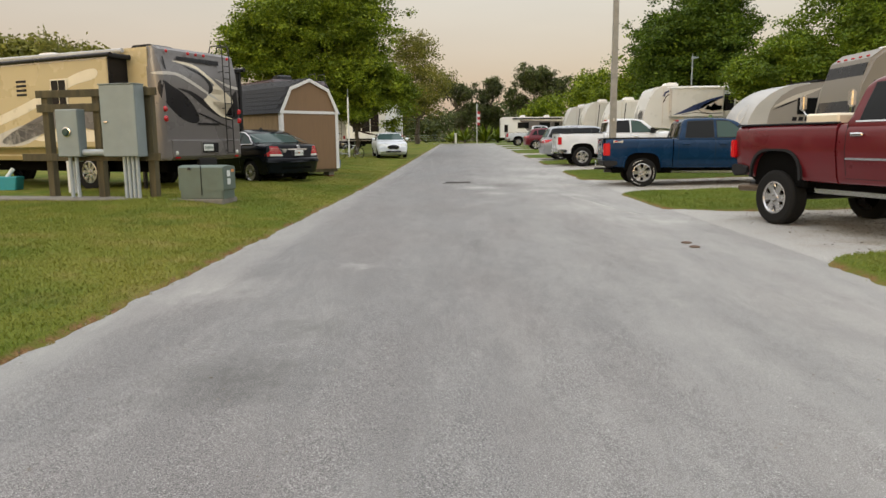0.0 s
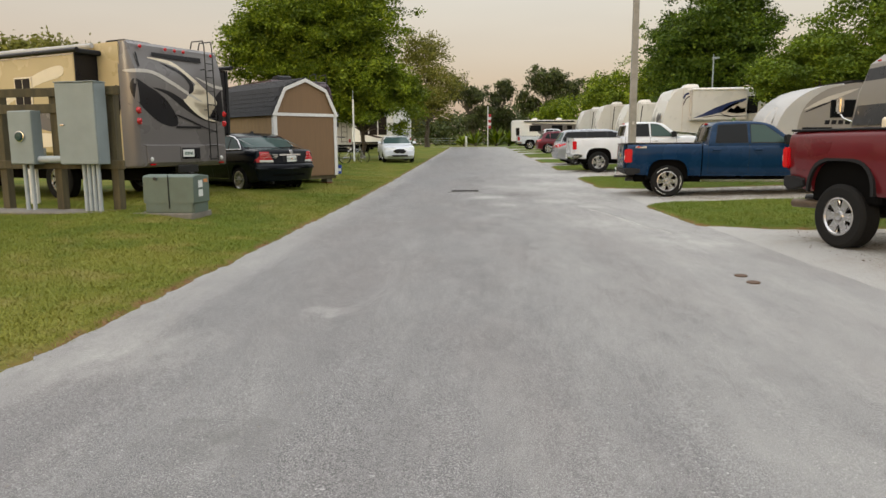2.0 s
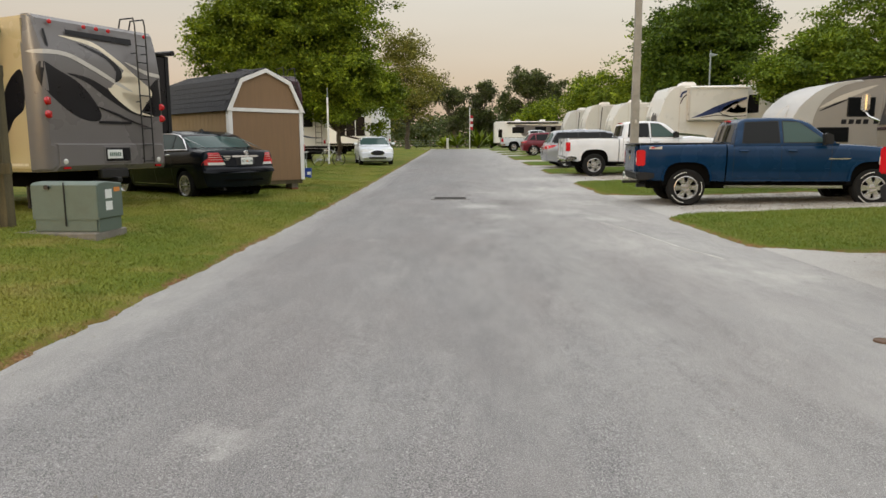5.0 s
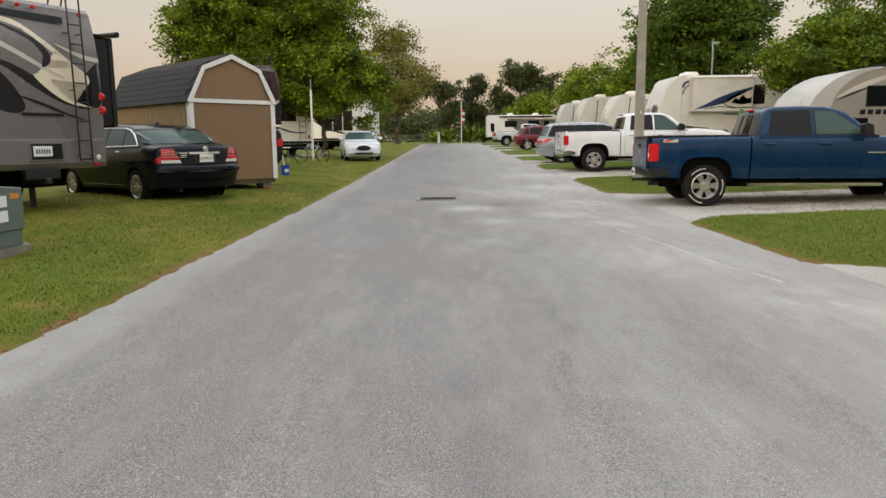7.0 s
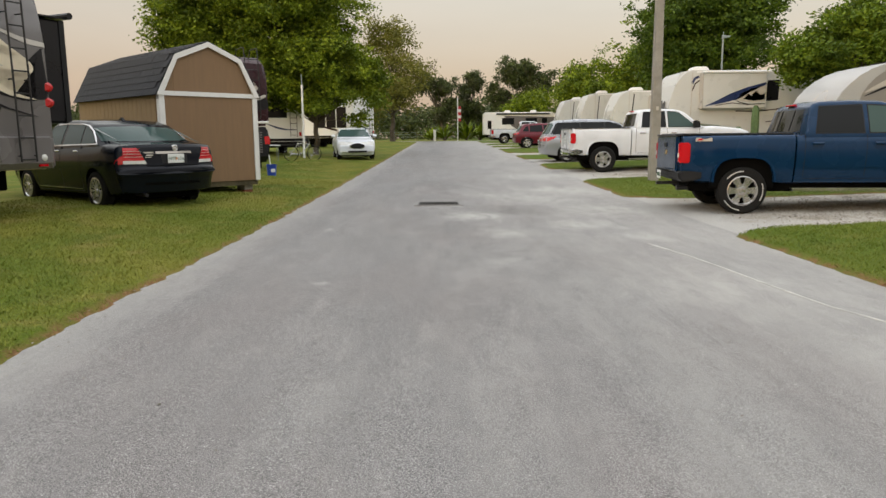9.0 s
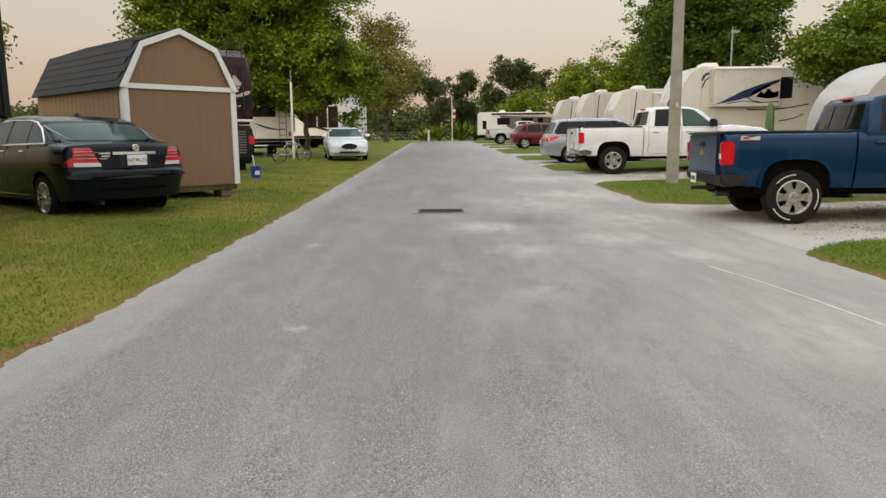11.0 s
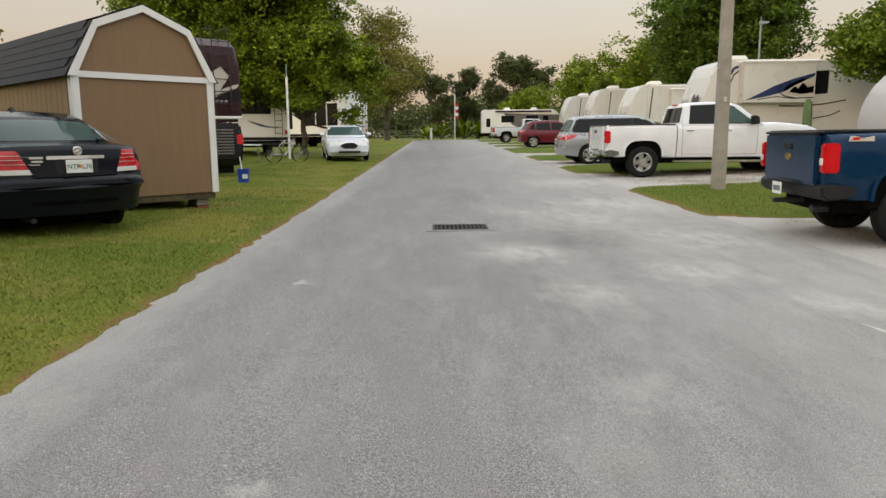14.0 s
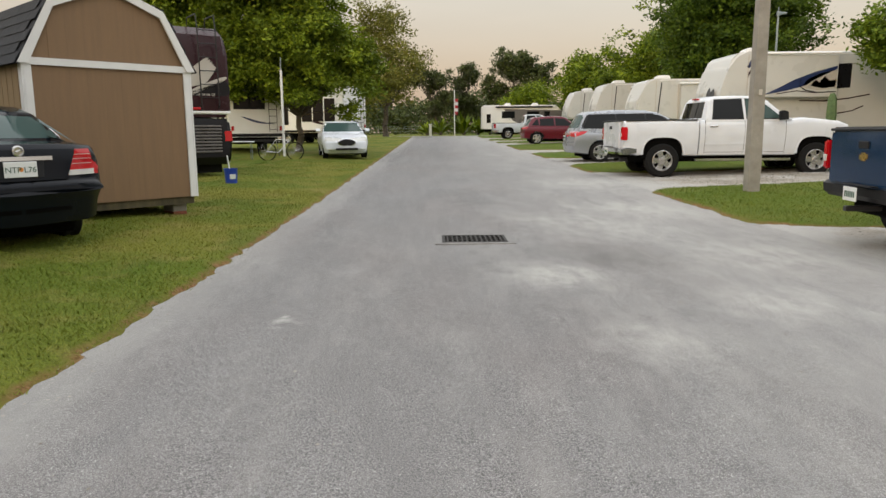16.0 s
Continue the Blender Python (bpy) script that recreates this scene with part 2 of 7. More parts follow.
def blade_material():
    m, nt, b = nodes_of("grass_blade")
    gm = nt.nodes.new("ShaderNodeNewGeometry")
    col = lawn_tint(nt)
    col = mixc(nt, remap(nt, gm.outputs["Random Per Island"], 0.0, 1.0, 0.0, 0.55), col, (0.22, 0.24, 0.045))
    nt.links.new(col, b.inputs["Base Color"])
    b.inputs["Roughness"].default_value = 0.65
    b.inputs["Specular IOR Level"].default_value = 0.2
    return m


WHITE_SAND, DAMP = (0.52, 0.51, 0.48), (0.085, 0.083, 0.08)
SPILLS = ((-1.33, 7.4, 0.16, 0.3, WHITE_SAND), (-1.42, 13.88, 0.10, 0.5, WHITE_SAND), (-1.93, 17.54, 0.10, 0.6, WHITE_SAND), (0.25, 18.9, 0.5, 0.40, WHITE_SAND), (0.5, 17.0, 0.42, 0.35, WHITE_SAND), (1.7, 17.9, 0.5, 0.42, WHITE_SAND), (2.2, 16.6, 0.4, 0.35, WHITE_SAND), (2.6, 20.0, 1.0, 0.45, WHITE_SAND), (2.9, 11.4, 0.8, 0.40, WHITE_SAND), (2.2, 13.6, 0.9, 0.25, WHITE_SAND), (2.4, 24.0, 1.2, 0.4, WHITE_SAND), (2.6, 29.0, 1.4, 0.4, WHITE_SAND), (0.9, 22.9, 0.7, 0.35, WHITE_SAND),
          (0.3, 14.9, 0.25, 0.3, WHITE_SAND), (-1.5, 3.9, 0.42, 0.6, DAMP), (-1.35, 4.9, 0.25, 0.4, DAMP), (0.9, 19.9, 0.8, 0.4, DAMP), (0.1, 19.2, 0.5, 0.3, WHITE_SAND), (1.4, 21.8, 0.9, 0.35, WHITE_SAND),
          (-2.4, 6.3, 0.5, 0.3, WHITE_SAND))


def asphalt_material():
    """Worn grey asphalt, dusted with white sand in streaks along the wheel tracks."""
    m, nt, b = nodes_of("dusty_asphalt")
    n_streak = noise_tex(nt, 1.1, 12, stretch=(1.5, 0.30, 1), rough=0.76)
    n_patch = noise_tex(nt, 0.55, 12, stretch=(1, 0.6, 1), rough=0.74)
    n_agg = noise_tex(nt, 95, 3)
    n_fine = noise_tex(nt, 230, 2)
    n_fleck = noise_tex(nt, 62, 1)
    n_track = noise_tex(nt, 0.9, 8, stretch=(1.6, 0.22, 1))
    n_hue = noise_tex(nt, 0.7, 4, stretch=(1.2, 0.4, 1))
    base = mixc(nt, remap(nt, n_patch, 0.38, 0.62, 0, 1), (0.176, 0.172, 0.175), (0.222, 0.218, 0.221))
    base = mixc(nt, remap(nt, n_hue, 0.45, 0.62, 0, 0.6), base, (0.205, 0.184, 0.182))
    base = mixc(nt, remap(nt, n_track, 0.44, 0.64, 0, 0.22), base, (0.12, 0.117, 0.118))
    base = mixc(nt, remap(nt, n_agg, 0.44, 0.56, 0, 0.78), base, (0.075, 0.073, 0.073))
    base = mixc(nt, remap(nt, n_fine, 0.52, 0.62, 0, 0.8), base, (0.43, 0.42, 0.41))
    base = mixc(nt, remap(nt, n_fleck, 0.71, 0.76, 0, 0.75), base, (0.52, 0.51, 0.49))
    # sand: heavier to the drives' side and at the verges
    tc = nt.nodes.new("ShaderNodeTexCoord")
    sx = nt.nodes.new("ShaderNodeSeparateXYZ")
    nt.links.new(tc.outputs["Object"], sx.inputs[0])
    side = remap(nt, sx.outputs["X"], -0.6, 3.0, -0.07, 0.31)
    verge = remap(nt, sx.outputs["X"], -2.35, -2.95, 0.0, 0.38)
    a1 = nt.nodes.new("ShaderNodeMath")
    a1.operation = "ADD"
    nt.links.new(side, a1.inputs[0])
    nt.links.new(verge, a1.inputs[1])
    a2 = nt.nodes.new("ShaderNodeMath")
    a2.operation = "ADD"
    nt.links.new(a1.outputs[0], a2.inputs[0])
    nt.links.new(n_streak, a2.inputs[1])
    grain = nt.nodes.new("ShaderNodeMath")
    grain.operation = "MULTIPLY_ADD"
    grain.inputs[1].default_value = 0.5
    nt.links.new(n_agg, grain.inputs[0])
    nt.links.new(a2.outputs[0], grain.inputs[2])
    n_dust = noise_tex(nt, 4.0, 12, stretch=(1.2, 0.5, 1), rough=0.75)
    dust = nt.nodes.new("ShaderNodeMath")
    dust.operation = "MULTIPLY_ADD"
    dust.inputs[1].default_value = 0.5
    nt.links.new(n_dust, dust.inputs[0])
    nt.links.new(grain.outputs[0], dust.inputs[2])
    sand = remap(nt, dust.outputs[0], 0.92, 1.50, 0, 0.58)
    col = mixc(nt, sand, base, (0.46, 0.45, 0.425))
    # sand spills, and dark damp or oily stains
    wv = nt.nodes.new("ShaderNodeVectorMath")
    wv.operation = "MULTIPLY_ADD"
    nz = nt.nodes.new("ShaderNodeTexNoise")
    nz.inputs["Scale"].default_value = 5.0
    nz.inputs["Detail"].default_value = 10.0
    nt.links.new(tc.outputs["Object"], nz.inputs["Vector"])
    nt.links.new(nz.outputs["Color"], wv.inputs[0])
    wv.inputs[1].default_value = (0.5, 0.8, 0)
    nt.links.new(tc.outputs["Object"], wv.inputs[2])
    for x, y, rad, amount, c in SPILLS:
        ds = nt.nodes.new("ShaderNodeVectorMath")
        ds.operation = "DISTANCE"
        flat = nt.nodes.new("ShaderNodeVectorMath")
        flat.operation = "MULTIPLY"
        flat.inputs[1].default_value = (1, 1, 0)
        nt.links.new(wv.outputs[0], flat.inputs[0])
        nt.links.new(flat.outputs[0], ds.inputs[0])
        ds.inputs[1].default_value = (x + 0.25, y + 0.4, 0)
        worn = nt.nodes.new("ShaderNodeMath")
        worn.operation = "MULTIPLY"
        nt.links.new(remap(nt, ds.outputs["Value"], rad * 0.25, rad * 1.35, amount, 0.0), worn.inputs[0])
        nt.links.new(remap(nt, n_dust, 0.36, 0.62, 0.25, 1.15), worn.inputs[1])
        col = mixc(nt, worn.outputs[0], col, c)
    nt.links.new(col, b.inputs["Base Color"])
    b.inputs["Roughness"].default_value = 0.88
    b.inputs["Specular IOR Level"].default_value = 0.3
    bump(nt, b, n_agg, 0.8, 0.012)
    return m


def gravel_material():
    m, nt, b = nodes_of("crushed_shell_gravel")
    n1 = noise_tex(nt, 1.1, 6)
    n2 = noise_tex(nt, 26, 5)
    n3 = noise_tex(nt, 90, 3)
    col = mixc(nt, remap(nt, n1, 0.42, 0.62, 0, 1), (0.44, 0.41, 0.365), (0.27, 0.235, 0.185))
    col = mixc(nt, remap(nt, n2, 0.48, 0.62, 0, 0.8), col, (0.13, 0.11, 0.08))
    col = mixc(nt, remap(nt, n3, 0.5, 0.7, 0, 0.6), col, (0.62, 0.60, 0.56))
    tc = nt.nodes.new("ShaderNodeTexCoord")
    sx = nt.nodes.new("ShaderNodeSeparateXYZ")
    nt.links.new(tc.outputs["Object"], sx.inputs[0])
    wob = nt.nodes.new("ShaderNodeMath")
    wob.operation = "MULTIPLY_ADD"
    wob.inputs[1].default_value = 2.4
    nt.links.new(n1, wob.inputs[0])
    nt.links.new(sx.outputs["X"], wob.inputs[2])
    col = mixc(nt, remap(nt, wob.outputs[0], 5.0, 6.2, 0.9, 0.0), col, mixc(nt, remap(nt, n3, 0.4, 0.6, 0, 1), (0.31, 0.303, 0.29), (0.43, 0.42, 0.40)))
    nt.links.new(col, b.inputs["Base Color"])
    b.inputs["Roughness"].default_value = 0.95
    bump(nt, b, n2, 0.8, 0.03)
    return m


M["lawn"], M["asphalt"], M["gravel"], M["blade"] = lawn_material(), asphalt_material(), gravel_material(), blade_material()


# ---- building helpers ----
def finish(bm, name, mat, parent=None, label="", smooth=False):
    me = bpy.data.meshes.new(name)
    bmesh.ops.recalc_face_normals(bm, faces=bm.faces)
    for f in bm.faces:
        f.smooth = True
    for e in bm.edges:
        e.smooth = len(e.link_faces) == 2 and e.calc_face_angle(0) < 0.6
    bm.to_mesh(me)
    bm.free()
    me.materials.append(mat)
    ob = new(name, me)
    if parent:
        ob.parent = parent
    if label:
        ob["label"] = label
    return ob


def part(name, bm, material, parent, label="", smooth=False):
    return finish(bm, name, M[material] if isinstance(material, str) else material, parent, label, smooth)


def thing(name, m, label, category, group=""):
    ob = new(name)
    ob.matrix_world = m
    return tagged(ob, label, category, group)


def box(x0, x1, y0, y1, z0, z1, bev=0.0, bm=None, seg=1):
    b = bmesh.new()
    bmesh.ops.create_cube(b, size=1)
    for v in b.verts:
        v.co = Vector(((x0 + x1) / 2 + v.co.x * (x1 - x0), (y0 + y1) / 2 + v.co.y * (y1 - y0), (z0 + z1) / 2 + v.co.z * (z1 - z0)))
    if bev:
        bmesh.ops.bevel(b, geom=b.edges[:], offset=bev, segments=seg, affect="EDGES", clamp_overlap=True)
    return merge(bm, b)


def merge(bm, b):
    if bm is None:
        return b
    me = bpy.data.meshes.new("tmp")
    b.to_mesh(me)
    b.free()
    bm.from_mesh(me)
    bpy.data.meshes.remove(me)
    return bm


def prism(pts, y0, y1, bev=0.0, seg=2, bm=None, shape=None, axis="y", cuts=(0.22, 0.13)):
    """A side profile of (x, z) points drawn out between y0 and y1, with rounded rims; shape moves each vertex."""
    b = bmesh.new()
    lo = [b.verts.new((x, y0, z)) for x, z in pts]
    hi = [b.verts.new((x, y1, z)) for x, z in pts]
    f0, f1 = b.faces.new(lo), b.faces.new(hi[::-1])
    n = len(pts)
    for i in range(n):
        b.faces.new((lo[i], hi[i], hi[(i + 1) % n], lo[(i + 1) % n]))
    if bev:
        rim = [e for e in b.edges if (e in f0.edges[:]) or (e in f1.edges[:])]
        bmesh.ops.bevel(b, geom=rim, offset=bev, segments=seg, affect="EDGES", clamp_overlap=True)
    if shape:
        xs_, zs_ = [p[0] for p in pts], [p[1] for p in pts]
        for k, lo_v, hi_v, st in ((0, min(xs_), max(xs_), cuts[0]), (2, min(zs_), max(zs_), cuts[1])):
            n_ = int((hi_v - lo_v) / st)
            for i in range(1, n_):
                co, no = [0, 0, 0], [0, 0, 0]
                co[k], no[k] = lo_v + (hi_v - lo_v) * i / n_, 1
                bmesh.ops.bisect_plane(b, geom=b.verts[:] + b.edges[:] + b.faces[:], dist=1e-5, plane_co=co, plane_no=no)
        for v in b.verts:
            v.co = Vector(shape(*v.co))
    if axis == "x":
        for v in b.verts:
            v.co = Vector((v.co.y, v.co.x, v.co.z))
    return merge(bm, b)


def rod(p, q, r, n=8, bm=None, r2=None):
    p, q = Vector(p), Vector(q)
    b = bmesh.new()
    bmesh.ops.create_cone(b, cap_ends=True, segments=n, radius1=r, radius2=r if r2 is None else r2, depth=(q - p).length)
    m = Matrix.Translation((p + q) / 2) @ (q - p).to_track_quat("Z", "Y").to_matrix().to_4x4()
    bmesh.ops.transform(b, matrix=m, verts=b.verts)
    return merge(bm, b)


def tube(pts, r, n=8, bm=None):
    for a, c in zip(pts, pts[1:]):
        bm = rod(a, c, r, n, bm)
    return bm


def lathe(prof, n=28, bm=None, axis="y", caps=True):
    """Turns (radius, offset) points about an axis."""
    b = bmesh.new()
    rings = []
    for r, o in prof:
        ring = []
        for i in range(n):
            a = 2 * math.pi * i / n
            p = (r * math.cos(a), o, r * math.sin(a)) if axis == "y" else (r * math.cos(a), r * math.sin(a), o)
            ring.append(b.verts.new(p))
        rings.append(ring)
    for r0, r1 in zip(rings, rings[1:]):
        for i in range(n):
            b.faces.new((r0[i], r0[(i + 1) % n], r1[(i + 1) % n], r1[i]))
    for ring, flip in ((rings[0], False), (rings[-1], True)) if caps else ():
        try:
            b.faces.new(ring[::-1] if flip else ring)
        except ValueError:
            pass
    return merge(bm, b)


def shifted(bm, dx=0, dy=0, dz=0):
    bmesh.ops.translate(bm, vec=(dx, dy, dz), verts=bm.verts)
    return bm


def arc(cx, cz, r, a0, a1, n=10):
    return [(cx + r * math.cos(radians(a0 + (a1 - a0) * i / n)), cz + r * math.sin(radians(a0 + (a1 - a0) * i / n))) for i in range(n + 1)]


def lerp(a, b, t):
    return a + (b - a) * t


def sstep(a, b, v):
    t = min(1, max(0, (v - a) / (b - a)))
    return t * t * (3 - 2 * t)


# ---- the lie of the land ----
ROAD_L, ROAD_R, ROAD_END = -2.95, 3.4, 84.0
DRIVES = ((8.3, 12.5), (17.6, 21.5), (27.6, 31.6), (36.2, 39.4), (45.0, 47.5), (56.0, 59.0), (63.0, 65.5), (70.0, 74.0))


def grade(y):
    """The road is level at first, then climbs gently to the far end."""
    u = (min(y, 84) - 20) / 3.0
    soft = 3.0 * (math.log1p(math.exp(u)) if u < 30 else u)
    return 0.0139 * soft


def grass_at(x, y):
    """0 on road and drives, 1 well inside a lawn."""
    w = 0.05 * noise.noise((x * 1.3, y * 1.3, 0)) + 0.05 * noise.noise((x * 4, y * 4, 3)) + 0.06 * noise.noise((x * 11, y * 11, 7))
    if y > ROAD_END - 1:
        far = sstep(ROAD_END + 5.2, ROAD_END + 5.8, y)
        if -60 < x < 60:
            return far
    if x < 0:
        return sstep(-0.06, 0.12, ROAD_L - x + w)
    d = x - ROAD_R + w
    for a, b in DRIVES:
        flare = 0.9 * math.exp(-max(0, x - 3.4) / 0.7)
        d = min(d, max(a - flare - y, y - b - flare) + w)
    return sstep(-0.06, 0.12, d)


def land(x, y):
    g = grade(y)
    if x < ROAD_L:
        g += (0.17 - 0.14 * sstep(24, 36, y)) * sstep(0.0, 3.2, ROAD_L - x)
        g += 0.08 * math.exp(-((x + 5.3) / 1.5) ** 2 - ((y - 13.0) / 1.0) ** 2)
    elif x > ROAD_R:
        g += 0.10 * sstep(0.5, 6.0, x - ROAD_R)
    return g


def lawn_z(x, y):
    k = grass_at(x, y)
    return land(x, y) - 0.05 + k * (0.075 + 0.02 * noise.noise((x * 0.9, y * 0.9, 1)))


def steps(*runs):
    out = []
    for a, b, d in runs:
        n = max(1, round((b - a) / d))
        out += [a + (b - a) * i / n for i in range(n)]
    return out + [runs[-1][1]]


def sheet(name, xs, ys, zf, mat, label):
    vs = [(x, y, zf(x, y)) for y in ys for x in xs]
    n = len(xs)
    fs = [(j * n + i, j * n + i + 1, (j + 1) * n + i + 1, (j + 1) * n + i) for j in range(len(ys) - 1) for i in range(n - 1)]
    me = bpy.data.meshes.new(name)
    me.from_pydata(vs, [], fs)
    for p in me.polygons:
        p.use_smooth = True
    me.materials.append(M[mat])
    return tagged(new(name, me), label, "", "", "structure")


GX = steps((-900, -60, 120), (-60, -12, 4), (-12, -3.6, 0.4), (-3.6, -2.5, 0.07), (-2.5, 3.0, 0.5), (3.0, 5.2, 0.09), (5.2, 16, 0.3), (16, 60, 4), (60, 900, 120))
GY = steps((-300, -8, 40), (-8, 2, 0.4), (2, 40, 0.13), (40, 92, 0.4), (92, 120, 4), (120, 1500, 90))
ground = sheet("ground", GX, GY, lawn_z, "lawn", "mown lawn with dry patches, reaching the tree line")
soil = ground.data.attributes.new("bare_soil", "FLOAT", "POINT")
soil.data.foreach_set("value", [1 - grass_at(v.co.x, v.co.y) for v in ground.data.vertices])
sheet("road", steps((-3.35, 3.75, 0.24)), steps((-12, 90, 0.5)), lambda x, y: grade(y) - 0.0 - 0.008 * abs(x), "asphalt",
      "worn grey asphalt lane dusted with white sand")
for a, b in DRIVES:
    sheet("gravel_drive", steps((3.1, 6, 0.15), (6, 22, 0.6)), steps((a - 1.2, b + 1.2, 0.2)),
          lambda x, y: land(x, y) - 0.012 - 0.045 * sstep(3.75, 3.2, x) + 0.012 * sstep(3.2, 4.2, x) * noise.noise((x * 1.7, y * 1.7, 5)), "gravel", "pale crushed gravel parking drive")
sheet("cross_road", steps((-60, 60, 2)), steps((ROAD_END - 0.5, ROAD_END + 5.5, 0.5)), lambda x, y: grade(y) + 0.004, "asphalt",
      "grey asphalt lane crossing at the far end")


# ---- vehicle parts ----
def plate_between(corners, thick=0.012, bm=None):
    """A thin slab over a polygon of 3D corners, thickened along its normal."""
    b = bmesh.new()
    cs = [Vector(c) for c in corners]
    nrm = (cs[1] - cs[0]).cross(cs[2] - cs[1]).normalized() * thick
    lo = [b.verts.new(c) for c in cs]
    hi = [b.verts.new(c + nrm) for c in cs]
    b.faces.new(lo[::-1])
    b.faces.new(hi)
    n = len(cs)
    for i in range(n):
        b.faces.new((lo[i], lo[(i + 1) % n], hi[(i + 1) % n], hi[i]))
    return merge(bm, b)


def smooth_loop(pts, n=4):
    """A closed curve through points."""
    out, k = [], len(pts)
    for i in range(k):
        p0, p1, p2, p3 = (Vector(pts[(i + j - 1) % k]) for j in range(4))
        for s in range(n):
            t = s / n
            out.append(tuple(0.5 * ((2 * p1) + (p2 - p0) * t + (2 * p0 - 5 * p1 + 4 * p2 - p3) * t * t + (3 * p1 - p0 - 3 * p2 + p3) * t ** 3)))
    return out


def decal(parent, pts, to3d, mat, name="stripe", thick=0.003, curved=True, label=""):
    """Flat vinyl on a face: (u, v) outline mapped by to3d."""
    loop = smooth_loop(pts) if curved else pts
    b = bmesh.new()
    lo = [b.verts.new(to3d(u, v, 0.001)) for u, v in loop]
    hi = [b.verts.new(to3d(u, v, 0.001 + thick)) for u, v in loop]
    n = len(loop)
    b.faces.new(hi)
    for i in range(n):
        b.faces.new((lo[i], lo[(i + 1) % n], hi[(i + 1) % n], hi[i]))
    bmesh.ops.triangulate(b, faces=[f for f in b.faces if len(f.verts) > 4])
    return part(name, b, mat, parent, label)


def extent(poly, x):
    """Lowest and highest point of a closed side outline at x."""
    zs_ = []
    for (x0, z0), (x1, z1) in zip(poly, poly[1:] + poly[:1]):
        if min(x0, x1) <= x <= max(x0, x1) and x0 != x1:
            zs_.append(lerp(z0, z1, (x - x0) / (x1 - x0)))
    return (min(zs_), max(zs_)) if zs_ else (0.5, 0.5)


def stations(poly, step=0.09):
    xs_ = sorted(p[0] for p in poly)
    lo, hi = xs_[0], xs_[-1]
    n = int((hi - lo) / step)
    out = [lerp(lo, hi, i / n) for i in range(n + 1)] + [lo + 0.004, hi - 0.004] + [v + d for v in xs_ for d in (-0.003, 0.003)]
    out = sorted(min(hi - 0.002, max(lo + 0.002, v)) for v in out)
    keep = [out[0]]
    for v in out[1:]:
        if v - keep[-1] > 0.004:
            keep.append(v)
    return keep


def body_section(w, zb, zt, sh=0.10, crown=0.015, tuck=0.05):
    h = max(zt - zb, 0.01)
    r, b = min(sh, 0.25 * h), min(0.1, 0.25 * h)
    return [(0, zb), (0.78 * w, zb), (0.91 * w, zb + 0.25 * b), (w * (1 - tuck), zb + b), (w * (1 - tuck * 0.35), zb + 0.4 * h), (w, zb + 0.58 * h), (0.994 * w, zt - r * 1.45), (0.98 * w, zt - r * 0.8),
            (0.952 * w, zt - 0.3 * r), (0.90 * w, zt - 0.06 * r), (0.6 * w, zt + crown * 0.6), (0, zt + crown)]


def cabin_section(wb, zb, belt, zt, tuck):
    h = max(zt - belt, 0.02)
    r = min(0.10, 0.5 * h)
    ye = wb - tuck * (h - r)
    out = [(0, zb), (wb, zb), (wb, belt), (lerp(wb, ye, 0.5) + 0.006, belt + (h - r) * 0.5), (ye, zt - r)]
    out += [(ye - r * 1.1 + r * 1.1 * math.cos(radians(a)), zt - r + r * math.sin(radians(a))) for a in (25, 50, 72, 90)]
    return out + [(0.45 * ye, zt + 0.012), (0, zt + 0.016)]


def loft(xs, section, warp):
    """A closed shell through half-sections (y, z) at each x, mirrored, with every point moved by warp."""
    b = bmesh.new()
    rings = []
    for x in xs:
        half = section(x)
        full = half + [(-y, z) for y, z in half[-2:0:-1]]
        rings.append([b.verts.new(warp(x, y, z)) for y, z in full])
    n = len(rings[0])
    for r0, r1 in zip(rings, rings[1:]):
        for i in range(n):
            b.faces.new((r0[i], r1[i], r1[(i + 1) % n], r0[(i + 1) % n]))
    b.faces.new(rings[0])
    b.faces.new(rings[-1][::-1])
    return b


def crease(me, limit=0.6):
    b = bmesh.new()
    b.from_mesh(me)
    for f in b.faces:
        f.smooth = True
    for e in b.edges:
        e.smooth = len(e.link_faces) == 2 and e.calc_face_angle(0) < limit
    b.to_mesh(me)
    b.free()


def carve(ob, cutter):
    """Takes the cutter's space out of a part."""
    me = bpy.data.meshes.new("cutter")
    bmesh.ops.recalc_face_normals(cutter, faces=cutter.faces)
    cutter.to_mesh(me)
    cutter.free()
    tool = new("cutter", me)
    tool.matrix_world = ob.parent.matrix_world if ob.parent else Matrix()
    md = ob.modifiers.new("opening", "BOOLEAN")
    md.operation, md.solver, md.object = "DIFFERENCE", "EXACT", tool
    bpy.context.view_layer.update()
    dg = bpy.context.evaluated_depsgraph_get()
    cut_me = bpy.data.meshes.new_from_object(ob.evaluated_get(dg))
    ob.modifiers.remove(md)
    if len(cut_me.polygons) > 20:
        crease(cut_me)
        ob.data = cut_me
    bpy.data.objects.remove(tool)


def tree_of(*shells):
    """A search tree over several meshes, all in their thing's own axes."""
    vs, fs = [], []
    for ob in shells:
        n = len(vs)
        vs += [tuple(v.co) for v in ob.data.vertices]
        fs += [tuple(n + i for i in p.vertices) for p in ob.data.polygons]
    return BVHTree.FromPolygons(vs, fs)


